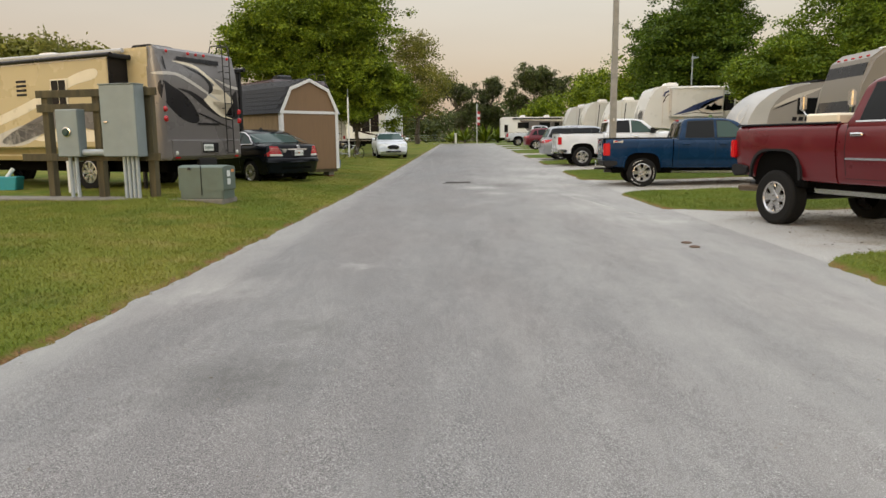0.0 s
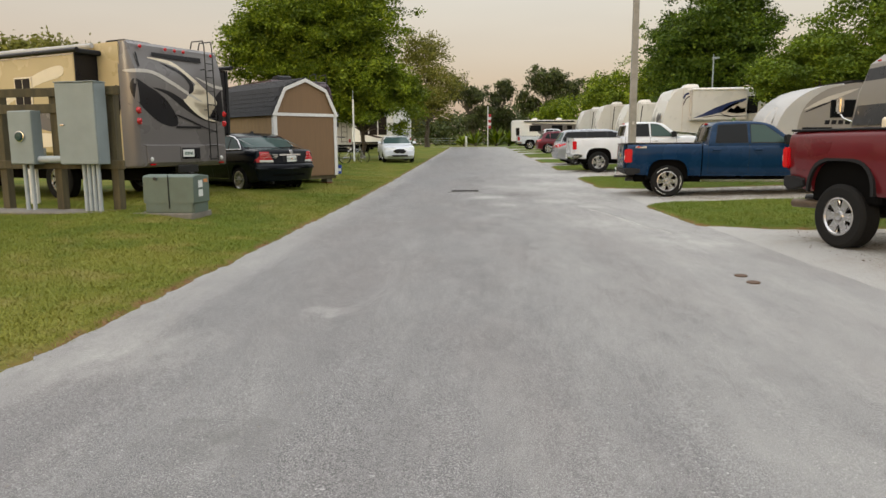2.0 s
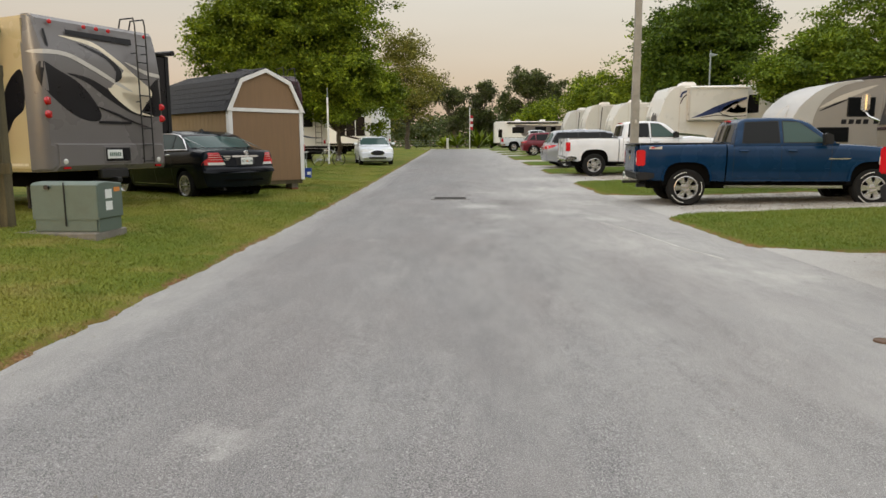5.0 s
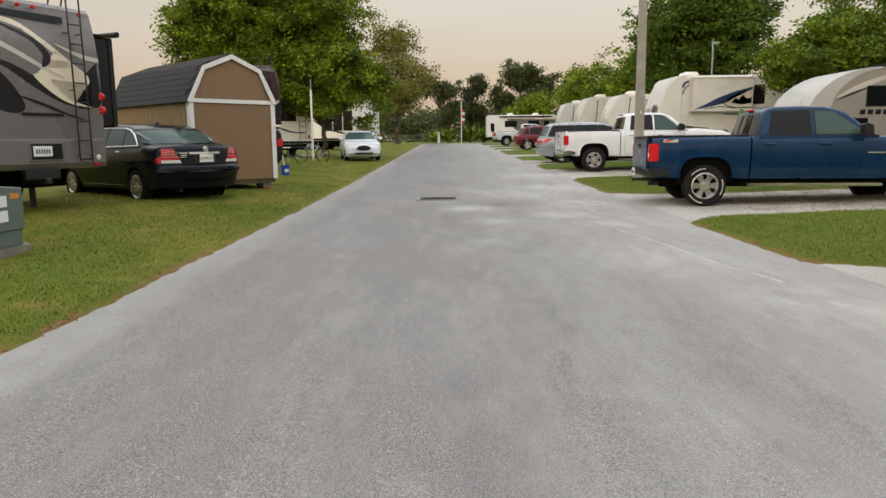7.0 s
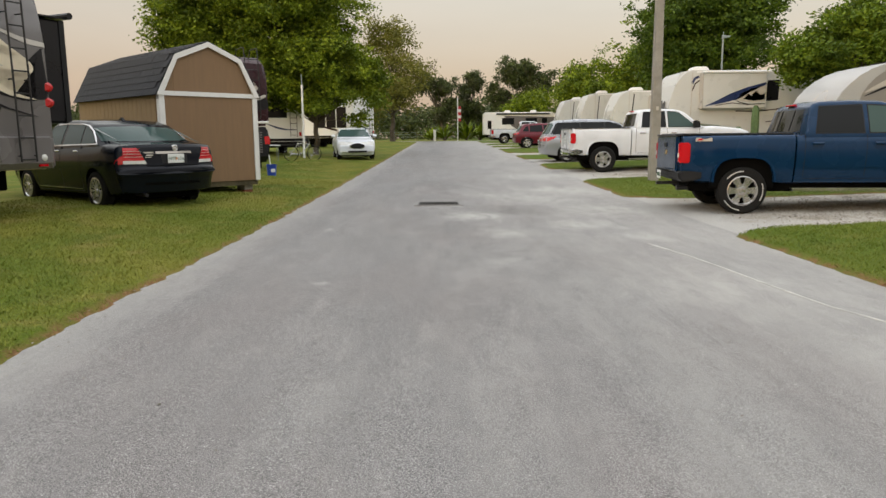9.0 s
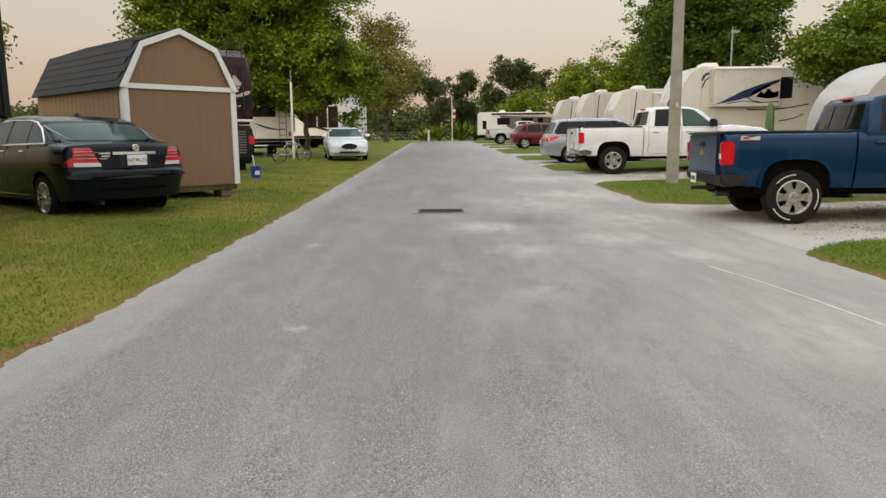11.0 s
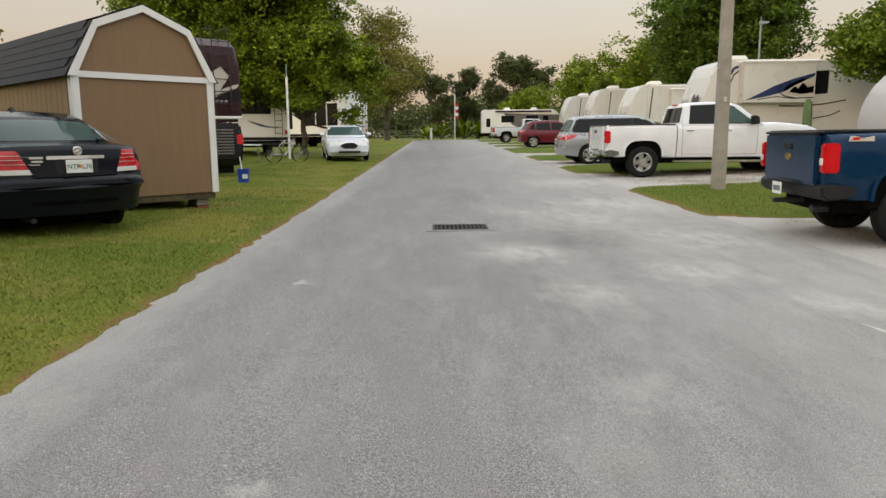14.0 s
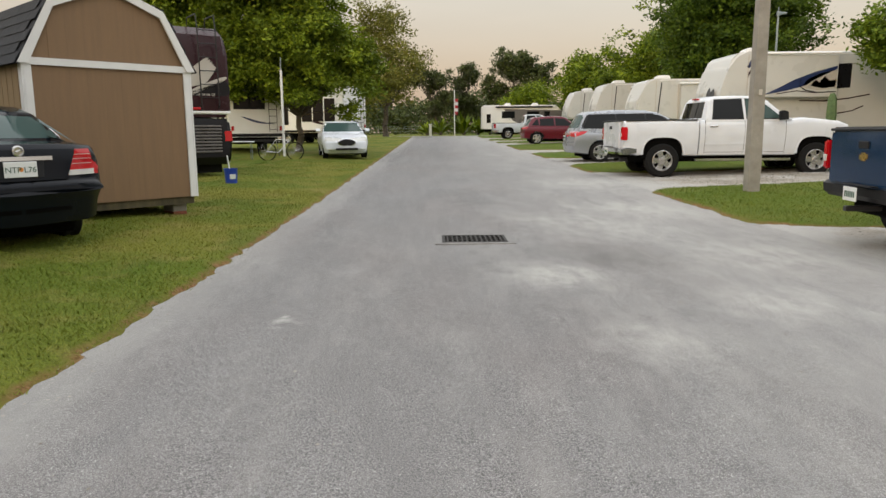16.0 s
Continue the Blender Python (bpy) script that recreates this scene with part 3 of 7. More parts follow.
def wrap(poly, bvh, axis, side, out=0.004, step=0.07, thick=0.012):
    """A thin panel laid on a shell: an outline seen along an axis, dropped onto the surface from one side."""
    b = bmesh.new()
    put = (lambda u, v: (u, side * 4, v)) if axis == "y" else (lambda u, v: (-4 if side < 0 else 12, u, v))
    aim = Vector((0, -side, 0)) if axis == "y" else Vector((-side, 0, 0))
    b.faces.new([b.verts.new(put(u, v)) for u, v in poly])
    if len(poly) > 6:
        bmesh.ops.triangulate(b, faces=b.faces[:])
    k0 = 0 if axis == "y" else 1
    for k, vals in ((k0, [p[0] for p in poly]), (2, [p[1] for p in poly])):
        n = int((max(vals) - min(vals)) / step)
        for i in range(1, n + 1):
            co, no = [0, 0, 0], [0, 0, 0]
            co[k], no[k] = lerp(min(vals), max(vals), i / (n + 1)), 1
            bmesh.ops.bisect_plane(b, geom=b.verts[:] + b.edges[:] + b.faces[:], dist=1e-6, plane_co=co, plane_no=no)
    for v in b.verts:
        hit, nrm, _, _ = bvh.ray_cast(v.co, aim)
        if hit is None:
            hit, nrm, _, _ = bvh.find_nearest(Vector((v.co.x if axis == "y" else 0.3, v.co.y if axis == "x" else side, v.co.z)))
        if nrm.dot(aim) > 0:
            nrm = -nrm
        v.co = hit + nrm * out
    bmesh.ops.recalc_face_normals(b, faces=b.faces)
    f0 = b.faces[:]
    ext = bmesh.ops.extrude_face_region(b, geom=f0)
    bmesh.ops.translate(b, vec=aim * thick, verts=[e for e in ext["geom"] if isinstance(e, bmesh.types.BMVert)])
    return b


def ribbon(pts, w):
    """The outline of a line of even width through (u, v) points."""
    lo, hi = [], []
    for i, p in enumerate(pts):
        a, c = Vector(pts[max(0, i - 1)]), Vector(pts[min(len(pts) - 1, i + 1)])
        d = (c - a).normalized()
        nn = Vector((-d.y, d.x)) * w / 2
        lo.append(tuple(Vector(p) - nn))
        hi.append(tuple(Vector(p) + nn))
    return lo + hi[::-1]


WHEELS = {}


def wheel(parent, x, y, r, w, spokes, sgn, rim="alloy", rim_r=0.62, white_letters=False):
    """Tyre with tread and sidewall, a dished rim with spokes and a hub; sgn is the outer side."""
    key = (r, w, spokes, rim, rim_r, white_letters)
    rr = r * rim_r
    if key not in WHEELS:
        h = w / 2
        ty = lathe([(rr, -h * 0.9), (rr + 0.02, -h), (r - 0.05, -h), (r - 0.015, -h * 0.86), (r, -h * 0.7), (r - 0.012, -h * 0.1), (r - 0.012, h * 0.1), (r, h * 0.7), (r - 0.015, h * 0.86),
                    (r - 0.05, h), (rr + 0.02, h), (rr, h * 0.9)], 36, caps=False)
        rm = lathe([(rr + 0.004, -h * 0.8), (rr + 0.006, h * 0.92), (rr - 0.012, h * 0.95), (rr - 0.025, h * 0.8), (rr - 0.03, -h * 0.3)], 30, caps=False)
        sp = bmesh.new()
        for i in range(spokes):
            a = 2 * math.pi * i / spokes
            ws = (0.52 if spokes < 9 else 0.34) * rr * math.pi / spokes
            s = prism([(0.05, -ws * 0.8), (rr * 0.55, -ws * 0.72), (rr * 0.8, -ws * 0.8), (rr - 0.008, -ws * 1.25), (rr - 0.008, ws * 1.25), (rr * 0.8, ws * 0.8), (rr * 0.55, ws * 0.72), (0.05, ws * 0.8)], h * 0.55, h * 0.8, 0.008, 1)
            bmesh.ops.rotate(s, cent=(0, 0, 0), matrix=Matrix.Rotation(a, 3, "Y"), verts=s.verts)
            sp = merge(sp, s)
        hub = lathe([(rr * 0.36, h * 0.5), (rr * 0.34, h * 0.76), (rr * 0.29, h * 0.82), (0.05, h * 0.80), (0.046, h * 0.93), (0.02, h * 0.95)], 18)
        for i in range(6):
            a = 2 * math.pi * i / 6
            hub = merge(hub, shifted(lathe([(0.012, h * 0.8), (0.012, h * 0.88)], 6), 0.1 * math.cos(a), 0, 0.1 * math.sin(a)))
        back = lathe([(rr - 0.005, h * 0.15), (rr - 0.005, h * 0.2), (0.03, h * 0.22)], 20)
        meshes = []
        for nm, bmx, mt in (("tyre", ty, "rubber"), ("rim", rm, rim), ("spokes", sp, rim), ("hub", hub, rim), ("brake_drum", back, "hollow")):
            bmesh.ops.recalc_face_normals(bmx, faces=bmx.faces)
            me = bpy.data.meshes.new(nm)
            bmx.to_mesh(me)
            bmx.free()
            me.materials.append(M[mt])
            meshes.append((nm, me))
        if white_letters:
            rm_ = (rr + r) / 2 + 0.005
            for a0 in (40, 160, 280):
                lt = bmesh.new()
                for i in range(9):
                    a = radians(a0 + i * 6)
                    q = box(-0.011, 0.011, h - 0.001, h + 0.002, -0.008, 0.008)
                    bmesh.ops.rotate(q, cent=(0, 0, 0), matrix=Matrix.Rotation(math.pi / 2 - a, 3, "Y"), verts=q.verts)
                    bmesh.ops.translate(q, vec=(rm_ * math.cos(a), 0, rm_ * math.sin(a)), verts=q.verts)
                    lt = merge(lt, q)
                me = bpy.data.meshes.new("tyre_lettering")
                lt.to_mesh(me)
                lt.free()
                me.materials.append(M["white_trim"])
                meshes.append(("tyre_lettering", me))
        WHEELS[key] = meshes
    base = None
    for nm, me in WHEELS[key]:
        ob = new("wheel" if nm == "tyre" else nm, me)
        if nm == "tyre":
            ob.parent = parent
            ob.matrix_basis = pose(x, y, r - 0.012, 0, 0, 0 if sgn > 0 else 180)
            base = ob
        else:
            ob.parent = base
    return base


def arch_ring(cx, cz, r0, r1, y, sgn, thick=0.03):
    pts = arc(cx, cz, r1, 8, 172, 16) + arc(cx, cz, r0, 172, 8, 16)
    return prism(pts, y - 0.005, y + thick * sgn)


def square_arc(cx, cz, a, b, a0, a1, n):
    """A wheel opening with a flattened crown, wider than a circle at the shoulders."""
    out = []
    for i in range(n + 1):
        t = math.radians(lerp(a0, a1, i / n))
        c, s = math.cos(t), math.sin(t)
        out.append((cx + a * math.copysign(abs(c) ** 0.62, c), cz + b * abs(s) ** 0.62))
    return out


def square_ring(cx, cz, a, b, w, y, sgn, thick):
    return prism(square_arc(cx, cz, a + w, b + w, 6, 174, 18) + square_arc(cx, cz, a - 0.01, b - 0.01, 174, 6, 18), y - 0.005, y + thick * sgn)


def digits(parent, text, size, m, mat, name="lettering"):
    cu = bpy.data.curves.new(name, "FONT")
    cu.body, cu.size, cu.align_x, cu.align_y, cu.extrude = text, size, "CENTER", "CENTER", 0.001
    cu.materials.append(M[mat])
    ob = new(name, cu)
    ob.parent = parent
    ob.matrix_basis = m
    return ob


REAR = Matrix(((0, 0, -1), (-1, 0, 0), (0, 1, 0))).to_4x4()  # text facing backwards (-x)


def licence_plate(parent, x, z, y=0.0, text="", tilt=0, w=0.305, h=0.152):
    p = part("licence_plate", box(x - 0.008, x, y - w / 2, y + w / 2, z - h / 2, z + h / 2, 0.004), "plate", parent, "white licence plate with green characters")
    if text:
        digits(p, text, h * 0.52, Matrix.Translation((x - 0.0105, y, z - 0.005)) @ REAR, "plate_ink")
        pc = part("plate_emblem", shifted(lathe([(0.022, -0.003), (0.022, 0)], 12, axis="z"), 0, 0, 0), "orange_ink", p)
        e = pc
        e.matrix_basis = Matrix.Translation((x - 0.0095, y - 0.005, z)) @ REAR
    else:
        bmx = None
        for i in range(6):
            yy = y + (i - 2.5) * 0.04
            bmx = box(x - 0.011, x - 0.008, yy - 0.012, yy + 0.012, z - 0.035, z + 0.03, bm=bmx)
        part("plate_characters", bmx, "plate_ink", p)
    return p


# ---- pickups ----
def lerp_out(p, rim, k):
    """Moves a corner away from the middle of its outline."""
    cx, cz = sum(q[0] for q in rim) / len(rim), sum(q[1] for q in rim) / len(rim)
    return cx + (p[0] - cx) * k, cz + (p[1] - cz) * (k + 0.04)


def pickup(name, at, label, paint, hood_up=0.0, L=5.85, W=2.03, rear=1.17, base=3.645, r=0.40, spokes=6, bed=2.02, belt=1.32, roof=1.87, group="pickups on the drives",
           bumper="black_plastic", flare="black_plastic", cover=True, steps_mat="chrome", letters=False, chrome_trim=False, tail_w=0.19, tail_h=(0.86, 1.2), rim_r=0.62, badge=None, handles=None, lift=0.0):
    """lift: how much higher than usual the body rides over its wheels."""
    t = thing(name, at @ Matrix.Translation((0, 0, lift)), label, "pickup truck", group)
    hw = W / 2
    fa = rear + base
    ar = r + 0.115
    aw, ah = r + 0.10, r + 0.15
    zs = 0.50

    def warp(x, y, z):
        q = (y / hw) ** 2
        return x + 0.05 * q * sstep(0.4, 0.1, x) - 0.22 * q * q * sstep(L - 1.0, L, x), y, z

    # sides with wheel openings: the box and the cab stand apart by a seam
    def flank(poly, sh):
        def section(x):
            zb, zt = extent(poly, x)
            k = 1 - 0.05 * sstep(L - 0.9, L, x) ** 2 - 0.02 * sstep(0.35, 0.1, x)
            for ax_ in (rear, fa):
                k += 0.018 * sstep(0.72, 0.45, abs(x - ax_))
            return body_section(hw * (k - 0.012), zb, zt, sh, 0.004, 0.055)
        return loft(stations(poly), section, warp)

    bedp = [(0.13, 0.62), (0.10, 0.8), (0.12, belt - 0.03), (0.15, belt), (bed - 0.012, belt + 0.01), (bed - 0.012, zs), (0.5, zs + 0.02), (0.3, 0.55)]
    box_part = part("cargo_box", flank(bedp, 0.06), paint, t)
    hood = belt + hood_up
    cabp = [(bed + 0.012, zs), (bed + 0.012, belt), (bed + 2.15, belt), (L - 1.35, hood - 0.02), (L - 0.4, hood - 0.11), (L - 0.12, hood - 0.2), (L - 0.05, 0.8), (L - 0.1, 0.56), (L - 0.35, 0.45), (fa - ar - 0.1, zs)]
    cab = part("cab_body", flank(cabp, 0.09), paint, t)
    for shell, ax in ((box_part, rear), (cab, fa)):
        carve(shell, prism(square_arc(ax, r, aw, ah, 0, 180, 16) + [(ax - aw, -0.1), (ax + aw, -0.1)], -1.4, 1.4))
    gp = [(bed + 0.09, belt - 0.03), (bed + 0.22, roof - 0.10), (bed + 0.30, roof - 0.035), (bed + 0.42, roof - 0.005), (bed + 0.9, roof + 0.01), (bed + 1.35, roof - 0.005), (bed + 1.55, roof - 0.045), (bed + 1.72, roof - 0.11), (bed + 2.42, belt - 0.03)]

    def cab_warp(x, y, z):
        q = (y / hw) ** 2
        return x + 0.05 * q * sstep(bed + 0.6, bed + 0.1, x) - 0.16 * q * sstep(bed + 1.5, bed + 2.4, x), y, z
    top_part = part("cab_roof", loft(stations(gp, 0.07), lambda x: cabin_section(hw - 0.045, belt - 0.05, belt, extent(gp, x)[1], 0.34), cab_warp), paint, t)
    skin = tree_of(box_part, cab, top_part)
    # underbody and wheel wells: near-black blocks that put the shade into colour
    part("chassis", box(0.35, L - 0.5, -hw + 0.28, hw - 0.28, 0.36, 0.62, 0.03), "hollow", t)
    for ax in (rear, fa):
        part("axle", rod((ax, -hw + 0.2, r - lift), (ax, hw - 0.2, r - lift), 0.06), "black_steel", t)
        part("wheel_well_shade", box(ax - aw - 0.03, ax + aw + 0.03, -hw + 0.1, hw - 0.1, r + 0.02, r + ah + 0.03, 0.03), "hollow", t)
    for s in (-1, 1):
        y = s * (hw - 0.005)
        # glass: rear door, front door
        for a, b_, c, d in (((bed + 0.32, belt + 0.03), (bed + 0.39, roof - 0.1), (bed + 1.05, roof - 0.08), (bed + 1.07, belt + 0.03)),
                            ((bed + 1.16, belt + 0.03), (bed + 1.15, roof - 0.08), (bed + 1.48, roof - 0.1), (bed + 2.05, belt + 0.03))):
            rim = [a, b_, c, d]
            part("window_seal", wrap([lerp_out(p, rim, 1.05) for p in rim], skin, "y", s, 0.002), "black_plastic", cab)
            part("side_window", wrap(rim, skin, "y", s, 0.006), "glass" if a[0] < bed + 1 else "glass_green", cab)
        # seams
        for x0 in (bed + 0.14, bed + 1.11, bed + 2.12):
            part("door_seam", wrap([(x0, zs + 0.08), (x0, belt - 0.01), (x0 + 0.009, belt - 0.01), (x0 + 0.009, zs + 0.08)], skin, "y", s, 0.0015), "black_plastic", cab)
        part("sill_seam", wrap([(bed + 0.14, zs + 0.09), (bed + 2.12, zs + 0.09), (bed + 2.12, zs + 0.097), (bed + 0.14, zs + 0.097)], skin, "y", s, 0.0015), "black_plastic", cab)
        part("body_crease", wrap([(0.36, 0.80), (rear - aw - 0.12, 0.80), (rear - aw - 0.08, 0.815), (0.36, 0.815)], skin, "y", s, 0.010), paint, t)
        part("body_crease", wrap([(bed + 0.16, 0.775), (bed + 2.1, 0.775), (bed + 2.1, 0.80), (bed + 0.16, 0.80)], skin, "y", s, 0.012), paint, t)
        for x0 in (bed + 0.24, bed + 1.22):
            part("door_handle", box(x0, x0 + 0.2, min(y, y + s * 0.04), max(y, y + s * 0.04), belt - 0.17, belt - 0.125, 0.015), handles or paint, cab)
        if chrome_trim:
            part("side_moulding", wrap([(bed + 0.16, 0.84), (bed + 2.1, 0.84), (bed + 2.1, 0.868), (bed + 0.16, 0.868)], skin, "y", s, 0.014), "chrome", cab)
            part("window_moulding", wrap([(bed + 0.26, belt + 0.004), (bed + 2.1, belt + 0.004), (bed + 2.1, belt + 0.024), (bed + 0.26, belt + 0.024)], skin, "y", s, 0.010), "chrome", cab)
        for ax in (rear, fa):
            part("wheel_arch", square_ring(ax, r, aw, ah, 0.03, s * (hw - 0.045), s, 0.05), flare, t)
            wheel(t, ax, s * (hw - 0.155), r, 0.275, spokes, s, rim_r=rim_r, white_letters=letters).location.z -= lift
        part("step_bar", prism([(rear + ar + 0.30, 0.38), (rear + ar + 0.27, 0.44), (fa - ar - 0.12, 0.44), (fa - ar - 0.1, 0.38)], s * (hw - 0.15), s * (hw + 0.01), 0.02, 2), steps_mat, t)
        # tail lamp wraps the corner
        tl = part("tail_light", box(0.085, 0.085 + tail_w, s * (hw + 0.004) - 0.1 * (s > 0), s * (hw + 0.004) + 0.1 * (s < 0), tail_h[0], tail_h[1], 0.02, seg=2), "red_lens", t)
        part("reverse_light", box(0.078, 0.09, s * (hw - 0.05) - 0.04, s * (hw - 0.05) + 0.04, tail_h[0] + 0.09, tail_h[0] + 0.17, 0.004), "clear_lens", tl)
        # mirror
        mr = part("door_mirror", prism([(bed + 1.9, belt - 0.02), (bed + 1.88, belt + 0.19), (bed + 1.95, belt + 0.22), (bed + 2.06, belt + 0.18), (bed + 2.08, belt)], s * (hw + 0.03), s * (hw + 0.2), 0.02, 2), "black_plastic", t)
        part("mirror_arm", rod((bed + 2.0, s * (hw - 0.06), belt + 0.03), (bed + 2.0, s * (hw + 0.08), belt + 0.06), 0.025), "black_plastic", mr)
        part("headlight", box(L - 0.32, L - 0.055, s * (hw - 0.12) - 0.14, s * (hw - 0.12) + 0.05 * (s < 0) + 0.1, 0.88, 1.06, 0.03), "clear_lens", t)
    # glass fore and aft
    gw = hw * 0.70
    rw = part("rear_window", wrap([(-gw, belt + 0.05), (-gw + 0.07, roof - 0.13), (gw - 0.07, roof - 0.13), (gw, belt + 0.05)], skin, "x", -1, 0.004, 0.1), "glass", t)
    part("slider_frame", wrap([(-0.3, belt + 0.06), (-0.3, roof - 0.14), (-0.275, roof - 0.14), (-0.275, belt + 0.06)], skin, "x", -1, 0.012), "black_plastic", rw)
    part("slider_frame", wrap([(0.275, belt + 0.06), (0.275, roof - 0.14), (0.3, roof - 0.14), (0.3, belt + 0.06)], skin, "x", -1, 0.012), "black_plastic", rw)
    part("high_brake_light", box(bed + 0.19, bed + 0.27, -0.16, 0.16, roof - 0.062, roof - 0.03, 0.006), "red_lens", t)
    part("windscreen", wrap([(-hw * 0.74, belt + 0.06), (-hw * 0.64, roof - 0.12), (hw * 0.64, roof - 0.12), (hw * 0.74, belt + 0.06)], skin, "x", 1, 0.004, 0.1), "glass", t)
    # tailgate, bumper
    tg = part("tailgate", box(0.075, 0.14, -hw + 0.2, hw - 0.2, 0.7, belt - 0.005, 0.025, seg=2), paint, t)
    part("tailgate_handle", box(0.06, 0.08, -0.11, 0.11, belt - 0.2, belt - 0.12, 0.008), "black_plastic", tg)
    part("tailgate_spoiler", box(0.065, 0.2, -hw + 0.18, hw - 0.18, belt - 0.012, belt + 0.02, 0.012), "black_plastic", tg)
    if badge:
        pc = part("tailgate_emblem", prism([(-0.085, -0.022), (-0.085, 0.03), (-0.04, 0.03), (-0.04, 0.045), (0.04, 0.045), (0.04, 0.022), (0.085, 0.022), (0.085, -0.03), (0.04, -0.03), (0.04, -0.045), (-0.04, -0.045), (-0.04, -0.022)],
                                      0.068, 0.078, axis="x"), badge, tg)
        pc.location = (0, 0, 1.03)
    bp = part("rear_bumper", prism([(0.05, 0.54), (-0.02, 0.60), (-0.03, 0.69), (0.02, 0.725), (0.16, 0.725), (0.36, 0.70), (0.36, 0.60), (0.2, 0.55)], -hw + 0.02, hw - 0.02, 0.02, 2,
              shape=lambda x, y, z: (x + 0.14 * (abs(y) / hw) ** 4, y, z)), bumper, t)
    part("bumper_step", box(-0.012, 0.1, -0.36, 0.36, 0.725, 0.735, 0.003), "black_plastic", bp)
    licence_plate(bp, -0.034, 0.63)
    part("hitch", box(-0.08, 0.3, -0.04, 0.04, 0.44, 0.5, 0.008), "black_steel", t)
    part("exhaust_pipe", rod((0.15, -0.62, 0.42), (0.9, -0.55, 0.44), 0.045, 12), "black_steel", t)
    part("front_bumper", box(L - 0.16, L, -hw + 0.06, hw - 0.06, 0.5, 0.74, 0.05, seg=2), "chrome", t)
    part("grille", box(L - 0.1, L - 0.03, -hw + 0.35, hw - 0.35, 0.78, 1.08, 0.02), "black_plastic", t)
    if cover:
        part("bed_cover", box(0.16, bed - 0.03, -hw + 0.08, hw - 0.08, belt - 0.005, belt + 0.035, 0.012), "black_plastic", t, "black soft tonneau cover")
    else:
        for s in (-1, 1):
            part("bed_rail_cap", box(0.2, bed - 0.04, s * (hw - 0.07) - 0.05, s * (hw - 0.07) + 0.05, belt - 0.005, belt + 0.022, 0.008), "black_plastic", t)
    return t


def on_land(x, y, ang, dz=0.0):
    return pose(x, y, land(x, y) - 0.012 + dz, 0, 0, ang)


blue = pickup("pickup_truck", on_land(3.45, 20.1, -6) @ Matrix.Scale(0.945, 4), "metallic blue crew-cab pickup on white-lettered tyres", "blue_paint", L=6.0, rear=1.16, base=3.82, bed=1.98, letters=True, badge="gold", flare="blue_paint")
part("bed_sticker", prism([(0.35, 1.22), (0.36, 1.28), (0.42, 1.28), (0.50, 1.255), (0.62, 1.28), (0.62, 1.22)], -1.02, -1.004), "silver_vinyl", blue)
part("bed_sticker", prism([(0.37, 1.235), (0.40, 1.265), (0.48, 1.265), (0.45, 1.235)], -1.024, -1.004), "red_lens", blue)
part("door_script", prism([(4.05, 0.99), (4.05, 1.015), (4.55, 1.015), (4.55, 0.99)], -1.018, -1.0), "chrome", blue)

red = pickup("pickup_truck", on_land(4.94, 12.1, -73), "dark red heavy-duty crew-cab pickup with chrome trim", "red_paint", L=6.1, W=2.03, rear=1.08, base=3.9, r=0.40, spokes=6, bed=2.18, belt=1.31, roof=1.89,
             chrome_trim=True, cover=False, handles="chrome", tail_w=0.12, tail_h=(0.83, 1.10), bumper="black_plastic", rim_r=0.58, flare="black_plastic", lift=0.13)
part("bed_toolbox", box(1.5, 2.08, -0.9, 0.9, 1.2, 1.45, 0.03), "cream_vinyl", red, "cream metal toolbox across the bed")
part("exhaust_tip", rod((0.12, -0.80, 0.35), (0.62, -0.80, 0.37), 0.058, 14), "exhaust", red)

white = pickup("pickup_truck", on_land(3.62, 31.25, 0), "white crew-cab pickup with chrome bumper and side steps", "white_paint", L=5.95, W=2.02, rear=1.12, base=3.79, r=0.41, spokes=5, bed=2.0, belt=1.37, roof=1.95, hood_up=0.07,
               bumper="chrome", flare="white_paint", cover=False, tail_w=0.16, tail_h=(0.9, 1.22), rim_r=0.6, handles="chrome")
far_pickup = pickup("pickup_truck", on_land(3.9, 71.5, 0), "older white crew-cab pickup parked far down the lane", "white_paint", L=6.2, W=2.0, rear=1.25, base=3.9, r=0.40, spokes=8, bed=2.4, belt=1.25, roof=1.93,
                    bumper="chrome", flare="white_paint", cover=False)


